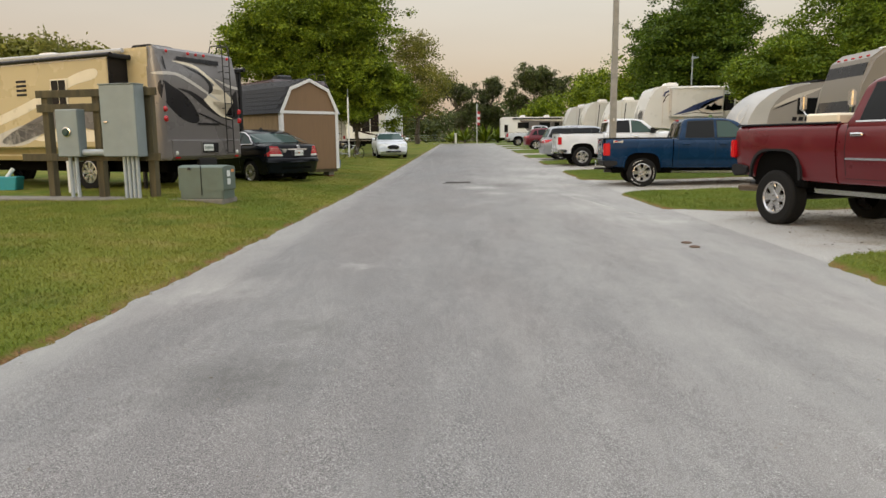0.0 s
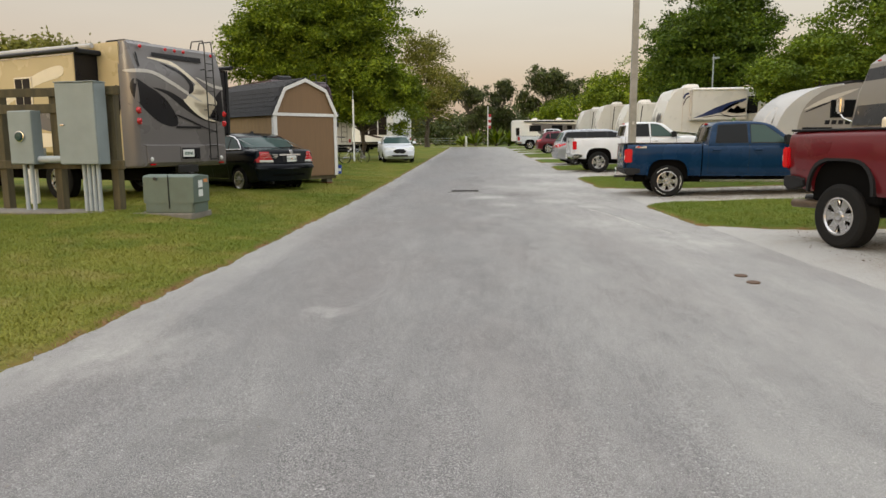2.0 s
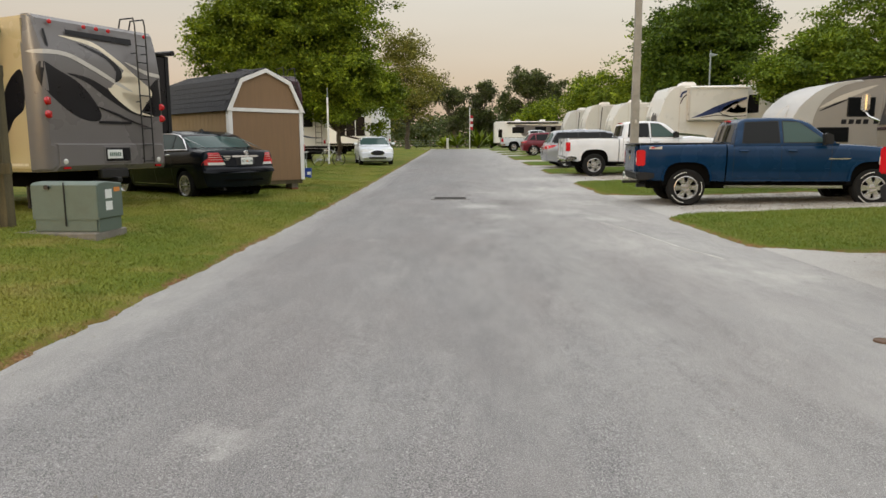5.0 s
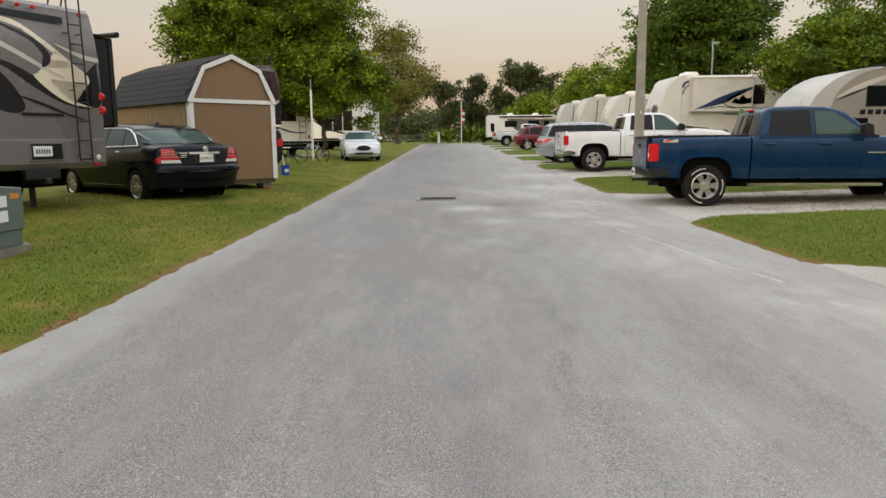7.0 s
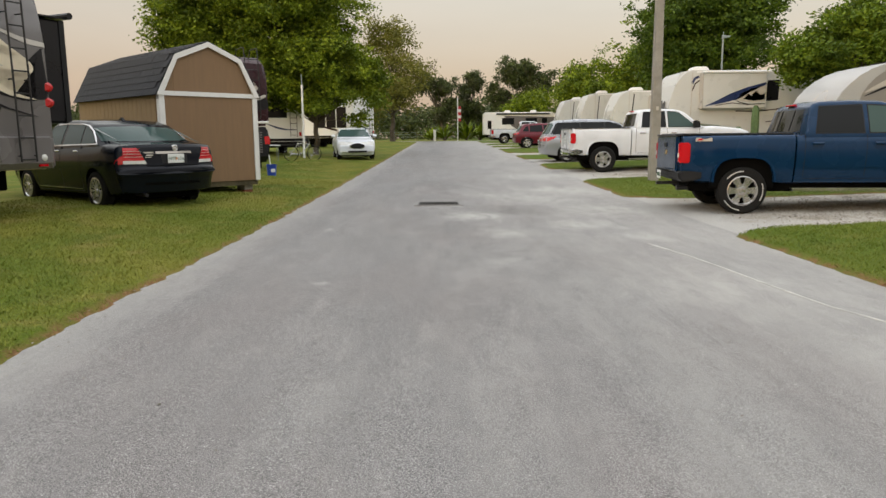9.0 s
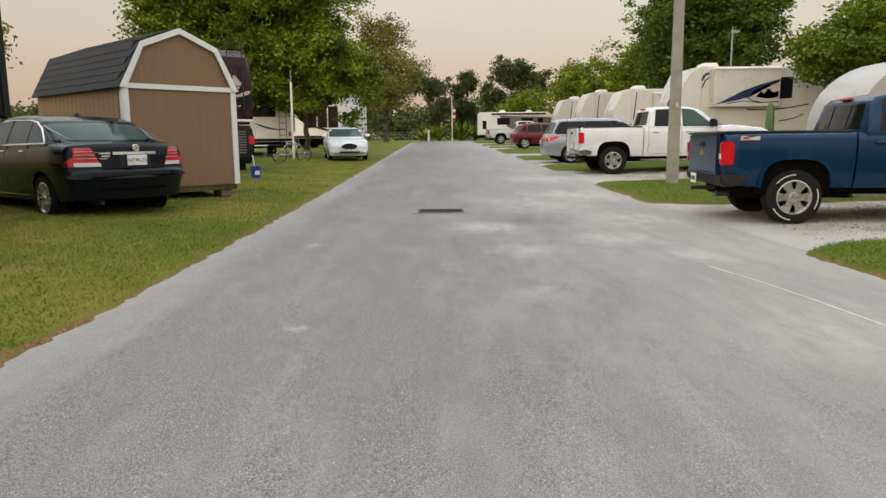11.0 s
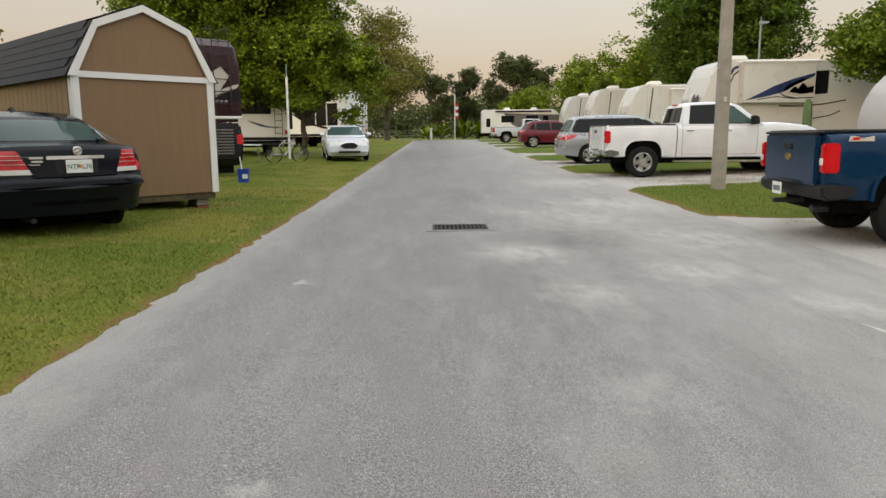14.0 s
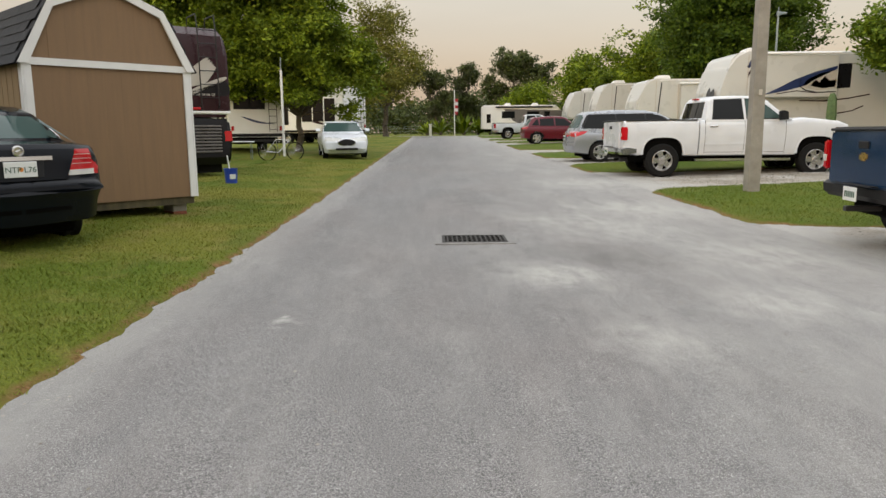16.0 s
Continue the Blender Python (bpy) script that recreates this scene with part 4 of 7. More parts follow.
# ---- cars ----
def car(name, at, label, category, paint, W, body, glass, arches, r, spokes, belt, side_windows, tail, head, seams, pillar="chrome", roof_dark=None, rim="alloy", rear_glass=None, front_glass=None,
        bumper_mat=None, plate=None, plate_text="", grille=None, tuck=0.42, nose=0.0, back=0.0, handles=None, L=5.0, glass_mat="glass", tail_rear=None, head_front=None, tail_round=0.26, nose_round=0.45):
    """A saloon, van or estate: lower body and greenhouse profiles with wheel openings."""
    t = thing(name, at, label, category)
    hw = W / 2

    def shape(x, y, z):
        q = (y / hw) ** 2
        return x + tail_round * q * sstep(1.0, 0.0, x) - nose_round * q * sstep(L - 1.2, L, x), y, z

    def low_section(x):
        zb, zt = extent(body, x)
        return body_section(hw * (1 - 0.10 * sstep(L - 0.75, L, x) ** 2 - 0.025 * sstep(0.7, 0.0, x) ** 2), zb, zt, 0.13, 0.02, 0.07)

    lower = part("body", loft(stations(body, 0.08), low_section, shape), paint, t)
    for ax in arches:
        carve(lower, prism(arc(ax, r, r + 0.05, 0, 180, 16) + [(ax - r - 0.05, -0.1), (ax + r + 0.05, -0.1)], -1.3, 1.3))
    x_lo, x_hi = glass[0][0], glass[-1][0]

    def cabin_warp(x, y, z):
        q = (y / hw) ** 2
        return x + 0.24 * q * sstep(x_lo + 1.1, x_lo, x) - 0.30 * q * sstep(x_hi - 1.2, x_hi, x), y, z
    cabin = part("roof", loft(stations(glass, 0.07), lambda x: cabin_section(hw - 0.065, belt - 0.12, belt - 0.02, extent(glass, x)[1], tuck), cabin_warp), roof_dark or paint, t)
    skin = tree_of(lower, cabin)
    # floor block in near-black, with the shade under the car in its colour
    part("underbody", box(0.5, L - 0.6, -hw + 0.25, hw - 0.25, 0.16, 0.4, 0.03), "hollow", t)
    # near-black blocks fill the openings, standing in for the shade inside
    for ax in arches:
        part("wheel_well_shade", box(ax - r - 0.04, ax + r + 0.04, -hw + 0.08, hw - 0.08, r * 0.7, r + r - 0.02, 0.03), "hollow", t)
    for s in (-1, 1):
        for i, w in enumerate(side_windows):
            part("side_window", wrap(w, skin, "y", s, 0.005), glass_mat, lower)
        for pts in seams:
            part("door_seam", wrap(ribbon(pts, 0.008), skin, "y", s, 0.0015), "black_plastic", lower)
        hx = [p[0][0] for p in seams[:2]]
        for x0 in hx:
            part("door_handle", box(x0 + 0.05, x0 + 0.22, s * hw * 0.97 - 0.02, s * hw * 0.97 + 0.02, belt - 0.13, belt - 0.1, 0.01), handles or paint, lower)
        for ax in arches:
            wheel(t, ax, s * (hw - 0.13), r, 0.22, spokes, s, rim=rim, rim_r=0.68)
        if tail:
            tl = part("tail_light", wrap(tail, skin, "y", s, 0.006), "red_lens", t)
            if tail_rear:
                part("rear_lens", wrap([(s * u, v) for u, v in tail_rear], skin, "x", -1, 0.006, 0.05), "red_lens", tl)
        if head:
            part("headlight", wrap(head, skin, "y", s, 0.006), "clear_lens", t)
            if head_front:
                part("headlight", wrap([(s * u, v) for u, v in head_front], skin, "x", 1, 0.006, 0.05), "clear_lens", t)
        fx = side_windows[-1][-1][0]
        mr = part("door_mirror", prism([(fx - 0.1, belt), (fx - 0.12, belt + 0.13), (fx - 0.02, belt + 0.15), (fx + 0.06, belt + 0.05)], s * (hw + 0.0), s * (hw + 0.19), 0.02, 2), paint, t)
    if rear_glass:
        part("rear_window", wrap([(p[1], p[2]) for p in rear_glass], skin, "x", -1, 0.004, 0.08), "glass_green", t)
    if front_glass:
        part("windscreen", wrap([(p[1], p[2]) for p in front_glass], skin, "x", 1, 0.004, 0.08), "glass_green", t)
    return t, skin, lower


# black saloon beside the shed
axl = (1.12, 3.98)
top = [(0.10, 0.30), (0.02, 0.55), (-0.015, 0.62), (-0.005, 0.69), (0.035, 0.735), (0.07, 1.03), (0.13, 1.10), (0.75, 1.135), (1.2, 1.10), (3.55, 1.06), (4.6, 0.93), (4.95, 0.78), (5.08, 0.62), (5.06, 0.34), (4.9, 0.22), (4.4, 0.22)]
bd = top[:-1] + [(4.42, 0.22)] + [(0.6, 0.24)]
gl = [(0.72, 1.10), (1.05, 1.30), (1.36, 1.46), (1.7, 1.535), (2.1, 1.56), (2.5, 1.56), (2.85, 1.525), (3.0, 1.49), (3.72, 1.06)]
sw = [[(1.12, 1.14), (1.3, 1.31), (1.52, 1.43), (1.62, 1.455), (1.6, 1.13)], [(1.66, 1.13), (1.68, 1.45), (2.3, 1.475), (2.33, 1.115)], [(2.43, 1.11), (2.42, 1.475), (2.85, 1.455), (3.42, 1.09)]]
sedan, sh, low = car("sedan_car", on_land(-4.72, 19.53, 141, 0.02) @ Matrix.Scale(0.955, 4), "black four-door saloon car parked on the lawn", "car", "black_paint", 1.89, bd, gl, axl, 0.335, 14, 1.12, sw,
                     [(0.12, 0.79), (0.12, 1.05), (0.2, 1.045), (0.36, 0.83), (0.37, 0.79)], [(4.78, 0.68), (4.7, 0.84), (4.85, 0.8), (5.0, 0.7)],
                     [[(1.62, 0.3), (1.6, 1.1)], [(2.38, 0.28), (2.38, 1.1)], [(3.5, 0.3), (3.5, 1.06)], [(1.62, 0.3), (3.5, 0.28)]], L=5.1, handles="chrome", glass_mat="glass_green", tail_rear=[(0.49, 0.79), (0.60, 1.055), (0.80, 1.055), (0.83, 0.79)], tail_round=0.30,
                     rear_glass=[(0.82, 0.80, 1.17), (0.82, -0.80, 1.17), (1.40, -0.74, 1.485), (1.40, 0.74, 1.485)], front_glass=[(3.6, -0.8, 1.12), (3.6, 0.8, 1.12), (3.0, 0.74, 1.49), (3.0, -0.74, 1.49)])
for s in (-1, 1):
    part("window_moulding", wrap(ribbon([(1.0, 1.128), (2.4, 1.105), (3.5, 1.078)], 0.02), sh, "y", s, 0.008), "chrome", sedan)
    part("window_moulding", wrap(ribbon([(1.04, 1.14), (1.16, 1.24), (1.32, 1.36), (1.52, 1.445), (1.75, 1.478), (2.4, 1.492), (2.75, 1.478)], 0.016), sh, "y", s, 0.008), "chrome", sedan)
    for z0 in (0.905, 0.955, 1.0):
        part("lamp_divider", wrap([(s * u, v) for u, v in ((0.54, z0), (0.80, z0), (0.80, z0 + 0.005), (0.54, z0 + 0.005))], sh, "x", -1, 0.009), "clear_lens", sedan)
    part("reverse_light", wrap([(s * u, v) for u, v in ((0.49, 0.79), (0.82, 0.79), (0.82, 0.845), (0.505, 0.845))], sh, "x", -1, 0.009, 0.05), "clear_lens", sedan)
    part("rocker_strip", wrap([(1.65, 0.335), (3.45, 0.335), (3.45, 0.345), (1.65, 0.345)], sh, "y", s, 0.006), "chrome", sedan)
boot = part("boot_lid", wrap([(-0.47, 0.755), (-0.60, 1.055), (0.60, 1.055), (0.47, 0.755)], sh, "x", -1, 0.012, 0.06), "black_paint", sedan)
sh_boot = tree_of(boot)
part("plate_recess", wrap([(-0.23, 0.79), (-0.25, 0.955), (0.25, 0.955), (0.23, 0.79)], sh_boot, "x", -1, 0.003), "black_plastic", boot)
part("boot_trim", wrap([(-0.33, 0.955), (-0.33, 0.995), (0.33, 0.995), (0.33, 0.955)], sh_boot, "x", -1, 0.018), "chrome", boot)
X_B = sh.ray_cast(Vector((-3, 0, 1.03)), Vector((1, 0, 0)))[0].x
X_P = sh.ray_cast(Vector((-3, 0, 0.87)), Vector((1, 0, 0)))[0].x
pc = part("boot_emblem", lathe([(0.055, -0.012), (0.055, 0.012), (0.043, 0.016), (0.043, 0.0)], 24), "chrome", boot)
pc.matrix_basis = pose(X_B - 0.014, 0, 1.05, 0, 0, 90)
pc = part("emblem_bar", box(-0.03, 0.03, -0.004, 0.014, -0.008, 0.008, 0.003), "chrome", boot)
pc.matrix_basis = pose(X_B - 0.016, 0, 1.05, 0, 25, 90)
licence_plate(boot, X_P - 0.018, 0.872, text="NTP L76")
for y0, y1, z0, z1 in ((0.36, 0.57, 0.965, 0.99), (0.37, 0.48, 0.925, 0.945), (0.40, 0.54, 0.895, 0.905)):
    part("boot_script", wrap([(y0, z0), (y0, z1), (y1, z1), (y1, z0)], sh_boot, "x", -1, 0.004), "silver_vinyl", boot)
part("boot_seam", wrap(ribbon([(-0.62, 1.07), (-0.48, 0.745), (0.48, 0.745), (0.62, 1.07)], 0.008), sh, "x", -1, 0.002), "hollow", sedan)
part("bumper_valance", wrap([(-0.52, 0.43), (-0.50, 0.475), (0.50, 0.475), (0.52, 0.43)], sh, "x", -1, 0.004), "hollow", sedan)
part("bumper_lip", wrap([(-0.80, 0.685), (-0.80, 0.70), (0.80, 0.70), (0.80, 0.685)], sh, "x", -1, 0.008), "black_paint", sedan)
part("exhaust_pipe", rod((0.16, 0.5, 0.26), (0.6, 0.5, 0.27), 0.03, 10), "black_steel", sedan)
part("roof_aerial", prism([(1.72, 1.55), (1.80, 1.61), (1.9, 1.57)], -0.02, 0.02), "black_plastic", sedan)

# white saloon facing the lane's near end
axl = (1.0, 3.84)
top = [(0.05, 0.3), (0.0, 0.6), (0.06, 0.95), (0.3, 1.06), (1.0, 1.05), (3.4, 1.0), (4.3, 0.93), (4.75, 0.80), (4.95, 0.62), (4.98, 0.36), (4.85, 0.2), (4.3, 0.2)]
bd = top + [(0.5, 0.22)]
gl = [(0.5, 1.03), (1.2, 1.40), (1.7, 1.49), (2.3, 1.50), (2.75, 1.46), (3.65, 0.99)]
sw = [[(1.0, 1.07), (1.35, 1.39), (1.9, 1.43), (1.95, 1.05)], [(2.0, 1.05), (1.97, 1.43), (2.65, 1.42), (3.3, 1.03)]]
wsed, sh2, low2 = car("sedan_car", on_land(-5.05, 43.9, -78, 0.0) @ Matrix.Scale(0.93, 4), "white saloon car with a dark oval grille parked on grass", "car", "white_paint", 1.86, bd, gl, axl, 0.34, 7, 1.05, sw,
                      [(0.02, 0.7), (0.06, 0.95), (0.4, 0.95), (0.3, 0.75)], [(4.45, 0.68), (4.4, 0.85), (4.7, 0.81), (4.93, 0.68)],
                      [[(1.4, 0.3), (1.45, 1.03)], [(2.3, 0.28), (2.3, 1.03)], [(3.3, 0.3), (3.3, 1.0)]], L=5.0, head_front=[(0.42, 0.66), (0.50, 0.80), (0.82, 0.84), (0.84, 0.70)],
                      front_glass=[(3.52, -0.8, 1.07), (3.52, 0.8, 1.07), (2.82, 0.72, 1.44), (2.82, -0.72, 1.44)])
pc = part("grille", shifted(lathe([(0.30, -0.05), (0.30, 0.0), (0.26, 0.02)], 20), 0, 0, 0), "chrome", wsed)
pc.matrix_basis = Matrix.Translation((4.93, 0, 0.64)) @ Matrix.Rotation(-math.pi / 2, 4, "Z") @ Matrix.Diagonal((1.25, 1, 0.5, 1))
pc = part("grille_mesh", shifted(lathe([(0.26, -0.01), (0.26, 0.03), (0.2, 0.035)], 20), 0, 0, 0), "black_plastic", wsed)
pc.matrix_basis = Matrix.Translation((4.93, 0, 0.64)) @ Matrix.Rotation(-math.pi / 2, 4, "Z") @ Matrix.Diagonal((1.25, 1, 0.5, 1))
part("lower_intake", box(4.94, 5.0, -0.45, 0.45, 0.33, 0.42, 0.02), "black_plastic", wsed)
for s in (-1, 1):
    part("fog_light", box(4.86, 4.965, s * 0.66 - 0.1, s * 0.66 + 0.1, 0.34, 0.4, 0.02), "clear_lens", wsed)

# silver minivan
axl = (1.05, 4.05)
top = [(0.05, 0.32), (-0.02, 0.55), (0.02, 0.7), (0.04, 0.98), (0.2, 1.06), (3.9, 1.05), (4.7, 0.92), (5.05, 0.75), (5.15, 0.5), (5.05, 0.24), (4.55, 0.22)]
bd = top + [(0.5, 0.26)]
gl = [(0.1, 1.03), (0.42, 1.58), (0.62, 1.68), (1.6, 1.74), (2.6, 1.72), (3.05, 1.64), (4.25, 1.03)]
sw = [[(0.45, 1.12), (0.68, 1.55), (1.55, 1.6), (1.6, 1.1)], [(1.66, 1.1), (1.62, 1.6), (2.55, 1.6), (2.6, 1.09)], [(2.66, 1.09), (2.62, 1.6), (3.0, 1.56), (3.85, 1.09)]]
van, sh3, low3 = car("minivan", on_land(3.72, 37.9, 0), "silver-grey minivan parked nose away from the lane", "car", "silver_paint", 2.0, bd, gl, axl, 0.345, 5, 1.08, sw,
                     [(-0.02, 0.86), (0.03, 1.02), (0.62, 1.04), (0.5, 0.95), (0.2, 0.84)], [(4.6, 0.7), (4.5, 0.85), (4.8, 0.82), (5.0, 0.7)],
                     [[(1.62, 0.3), (1.6, 1.06)], [(2.62, 0.28), (2.62, 1.06)], [(0.4, 1.0), (2.6, 0.98)]], L=5.15, tail_rear=[(0.45, 0.88), (0.5, 1.0), (0.9, 1.02), (0.9, 0.88)], tail_round=0.16,
                     rear_glass=[(0.16, 0.78, 1.14), (0.16, -0.78, 1.14), (0.45, -0.72, 1.58), (0.45, 0.72, 1.58)])
part("rear_bumper_seam", wrap([(-0.9, 0.66), (-0.9, 0.672), (0.9, 0.672), (0.9, 0.66)], sh3, "x", -1, 0.003), "black_plastic", van)
part("tailgate_trim", wrap([(-0.6, 0.93), (-0.6, 0.96), (0.6, 0.96), (0.6, 0.93)], sh3, "x", -1, 0.008), "chrome", van)
part("roof_glazing_band", wrap([(0.35, 1.12), (0.60, 1.56), (0.70, 1.60), (3.0, 1.62), (3.9, 1.10)], sh3, "y", -1, 0.002), "black_plastic", van)
licence_plate(van, -0.005, 0.82)

# dark red sport utility car
axl = (0.92, 3.6)
top = [(0.05, 0.36), (-0.02, 0.6), (0.03, 1.0), (0.15, 1.06), (3.4, 1.04), (4.2, 0.95), (4.5, 0.75), (4.55, 0.45), (4.45, 0.3), (4.1, 0.28)]
bd = top + [(0.4, 0.32)]
gl = [(0.15, 1.03), (0.5, 1.5), (0.75, 1.62), (1.7, 1.69), (2.4, 1.67), (2.75, 1.6), (3.5, 1.03)]
sw = [[(0.6, 1.14), (0.85, 1.45), (1.0, 1.5), (1.05, 1.12)], [(1.1, 1.1), (1.1, 1.52), (1.95, 1.56), (2.0, 1.09)], [(2.06, 1.09), (2.05, 1.56), (2.6, 1.53), (3.2, 1.09)]]
suv, sh4, low4 = car("sport_utility_car", on_land(4.55, 57.5, 0), "dark red compact sport utility car on the verge", "car", "crimson_paint", 1.86, bd, gl, axl, 0.36, 5, 1.08, sw,
                     [(-0.01, 0.9), (0.02, 1.04), (0.42, 1.05), (0.3, 0.92)], [(4.1, 0.75), (4.0, 0.9), (4.3, 0.88), (4.5, 0.75)],
                     [[(1.07, 0.4), (1.07, 1.05)], [(2.03, 0.35), (2.03, 1.05)]], L=4.6, tail_rear=[(0.5, 0.92), (0.5, 1.02), (0.85, 1.04), (0.85, 0.92)], tail_round=0.18, rear_glass=[(0.25, 0.7, 1.14), (0.25, -0.7, 1.14), (0.55, -0.64, 1.5), (0.55, 0.64, 1.5)])
for s in (-1, 1):
    for ax in axl:
        part("wheel_arch", arch_ring(ax, 0.36, 0.4, 0.46, s * 0.885, s, 0.03), "black_plastic", suv)


# ---- recreational vehicles ----
def side_map(y, s=-1):
    """(u, v) on a vehicle's side face at width y; s is the outer side."""
    return lambda u, v, o: (u, y + s * o, v)


def window_unit(parent, x0, x1, z0, z1, y, s, frame_mat="black_plastic", panes=1, name="window"):
    fr = part(name, box(x0 - 0.03, x1 + 0.03, min(y, y + s * 0.025), max(y, y + s * 0.025), z0 - 0.03, z1 + 0.03, 0.012), frame_mat, parent)
    for i in range(panes):
        a, b_ = lerp(x0, x1, i / panes) + 0.012, lerp(x0, x1, (i + 1) / panes) - 0.012
        part("pane", box(a, b_, min(y + s * 0.02, y + s * 0.03), max(y + s * 0.02, y + s * 0.03), z0, z1), "glass", fr)
    return fr


def roof_unit(parent, x, y, z, l=0.75, w=0.65, h=0.28, mat="gelcoat_white"):
    part("air_conditioner", prism([(x, z), (x + 0.08, z + h * 0.75), (x + 0.22, z + h), (x + l - 0.1, z + h), (x + l, z + h * 0.6), (x + l, z)], y - w / 2, y + w / 2, 0.05, 2), mat, parent)


def coach_wheels(t, xs, hw, r=0.42):
    for x in xs:
        for s in (-1, 1):
            wheel(t, x, s * (hw - 0.2), r, 0.26, 8, s, rim_r=0.58)


# the grey-and-tan motorhome; local x runs forwards from its rear wall
mh = thing("motorhome", on_land(-6.24, 16.74, 155.5), "tan motorhome with grey swirl-painted rear and roof ladder", "motorhome")
HW, TOP, BOT = 1.26, 3.18, 0.70


def mh_shape(x, y, z):
    u = min(1, max(0, (0.42 - x) / 0.42))
    k = 1 - 0.15 * (1 - math.sqrt(1 - u * u)) - 0.03 * sstep(2.7, TOP, z)
    return x + 0.10 * sstep(2.2, TOP, z) * sstep(0.4, 0.0, x), y * k, z


part("body", prism([(0.30, BOT), (0.30, TOP - 0.02), (9.6, TOP - 0.02), (10.0, 2.6), (10.05, BOT)], -HW, HW, 0.06, 2), "gelcoat_tan", mh, "tan gelcoat sides")
rearcap = part("rear_cap", prism([(0.02, BOT + 0.02), (0.0, 1.0), (0.03, 1.18), (0.02, 2.6), (0.06, 2.85), (0.12, TOP - 0.06), (0.22, TOP), (0.42, TOP), (0.42, BOT)], -HW - 0.004, HW + 0.004, 0.03, 3, shape=mh_shape, cuts=(0.04, 0.16)), "gelcoat_grey", mh, "grey moulded rear cap")
rm = lambda u, v, o: (0.012 - o + 0.125 * sstep(2.2, TOP, v), u, v)
cap_skin = tree_of(rearcap)
RU = lambda u, v: (HW * 0.95 - u * 2 * HW * 0.95, TOP - v * (TOP - BOT))
for i, (mat, pts) in enumerate((
        ("charcoal", [(0.005, 0.30), (0.12, 0.345), (0.24, 0.40), (0.34, 0.48), (0.42, 0.59), (0.42, 0.65), (0.34, 0.665), (0.22, 0.63), (0.10, 0.55), (0.005, 0.45)]),
        ("charcoal", [(0.18, 0.36), (0.35, 0.38), (0.55, 0.47), (0.75, 0.58), (0.98, 0.60), (0.98, 0.35), (0.9, 0.38), (0.8, 0.5), (0.9, 0.62), (0.7, 0.60), (0.5, 0.51), (0.33, 0.41)]),
        ("cream_vinyl", [(0.17, 0.12), (0.42, 0.13), (0.6, 0.23), (0.76, 0.34), (0.88, 0.42), (0.88, 0.475), (0.78, 0.49), (0.62, 0.455), (0.66, 0.52), (0.78, 0.585), (0.9, 0.615), (0.75, 0.60), (0.62, 0.54), (0.50, 0.435),
                         (0.68, 0.44), (0.75, 0.40), (0.70, 0.31), (0.55, 0.21), (0.38, 0.155)]),
        ("silver_vinyl", [(0.0, 0.225), (0.2, 0.225), (0.38, 0.29), (0.55, 0.37), (0.72, 0.45), (0.58, 0.41), (0.36, 0.315), (0.18, 0.25), (0.0, 0.25)]),
        ("charcoal", [(0.3, 0.155), (0.48, 0.2), (0.61, 0.29), (0.62, 0.36), (0.56, 0.39), (0.58, 0.32), (0.5, 0.235)]),
        ("silver_vinyl", [(0.66, 0.24), (0.85, 0.29), (1.0, 0.31), (1.0, 0.33), (0.84, 0.315)]),
        ("charcoal", [(0.38, 0.56), (0.55, 0.60), (0.72, 0.66), (0.9, 0.71), (0.72, 0.67), (0.54, 0.615)]))):
    part("paint_swirl", wrap([RU(u, v) for u, v in smooth_loop(pts)], cap_skin, "x", -1, 0.002 + 0.0015 * i, 0.12, 0.004), mat, rearcap)
decal(rearcap, [RU(u, v) for u, v in ((0.22, 0.075), (0.76, 0.075), (0.76, 0.115), (0.22, 0.105))], rm, "charcoal", "upper_recess", curved=False)
decal(rearcap, [RU(u, v) for u, v in ((0.05, 0.09), (0.065, 0.09), (0.075, 0.2), (0.06, 0.2))], rm, "charcoal", "vent_slot", curved=False)
decal(rearcap, [RU(u, v) for u, v in ((0.40, 0.66), (0.68, 0.66), (0.68, 0.678), (0.40, 0.678))], rm, "charcoal", "model_script", curved=False)
pr = part("plate_recess", box(-0.048, 0.0, -0.34, 0.22, BOT + 0.13, BOT + 0.42, 0.01), "gelcoat_grey", rearcap)
part("recess_panel", box(-0.054, -0.04, -0.31, 0.19, BOT + 0.16, BOT + 0.39, 0.004), "charcoal", pr)
licence_plate(pr, -0.058, BOT + 0.28, 0.02)
part("lower_moulding", prism([(0.01, BOT + 0.46), (-0.03, BOT + 0.44), (-0.035, BOT + 0.1), (0.02, BOT + 0.02), (0.3, BOT + 0.02), (0.3, BOT + 0.46)], -HW - 0.008, HW + 0.008, 0.03, 3, shape=mh_shape, cuts=(0.04, 0.16)), "gelcoat_grey", mh)
for z in (1.62, 1.83):
    for s in (-1, 1):
        pc = part("tail_light", lathe([(0.085, -0.03), (0.085, 0.0), (0.055, 0.025)], 18), "red_lens", rearcap)
        pc.matrix_basis = Matrix.Translation((0.045, s * 1.10, z + 0.0)) @ Matrix.Rotation(radians(90 + s * 28), 4, "Z") @ Matrix.Diagonal((1.25, 1, 0.85, 1))
for i, u in enumerate((0.11, 0.37, 0.47, 0.57, 0.89)):
    pc = part("marker_light", lathe([(0.035, -0.02), (0.035, 0.0), (0.02, 0.012)], 12), "red_lens", rearcap)
    yy, zz = RU(u, 0.04)
    pc.matrix_basis = pose(0.115, yy, zz, 0, 0, 90)
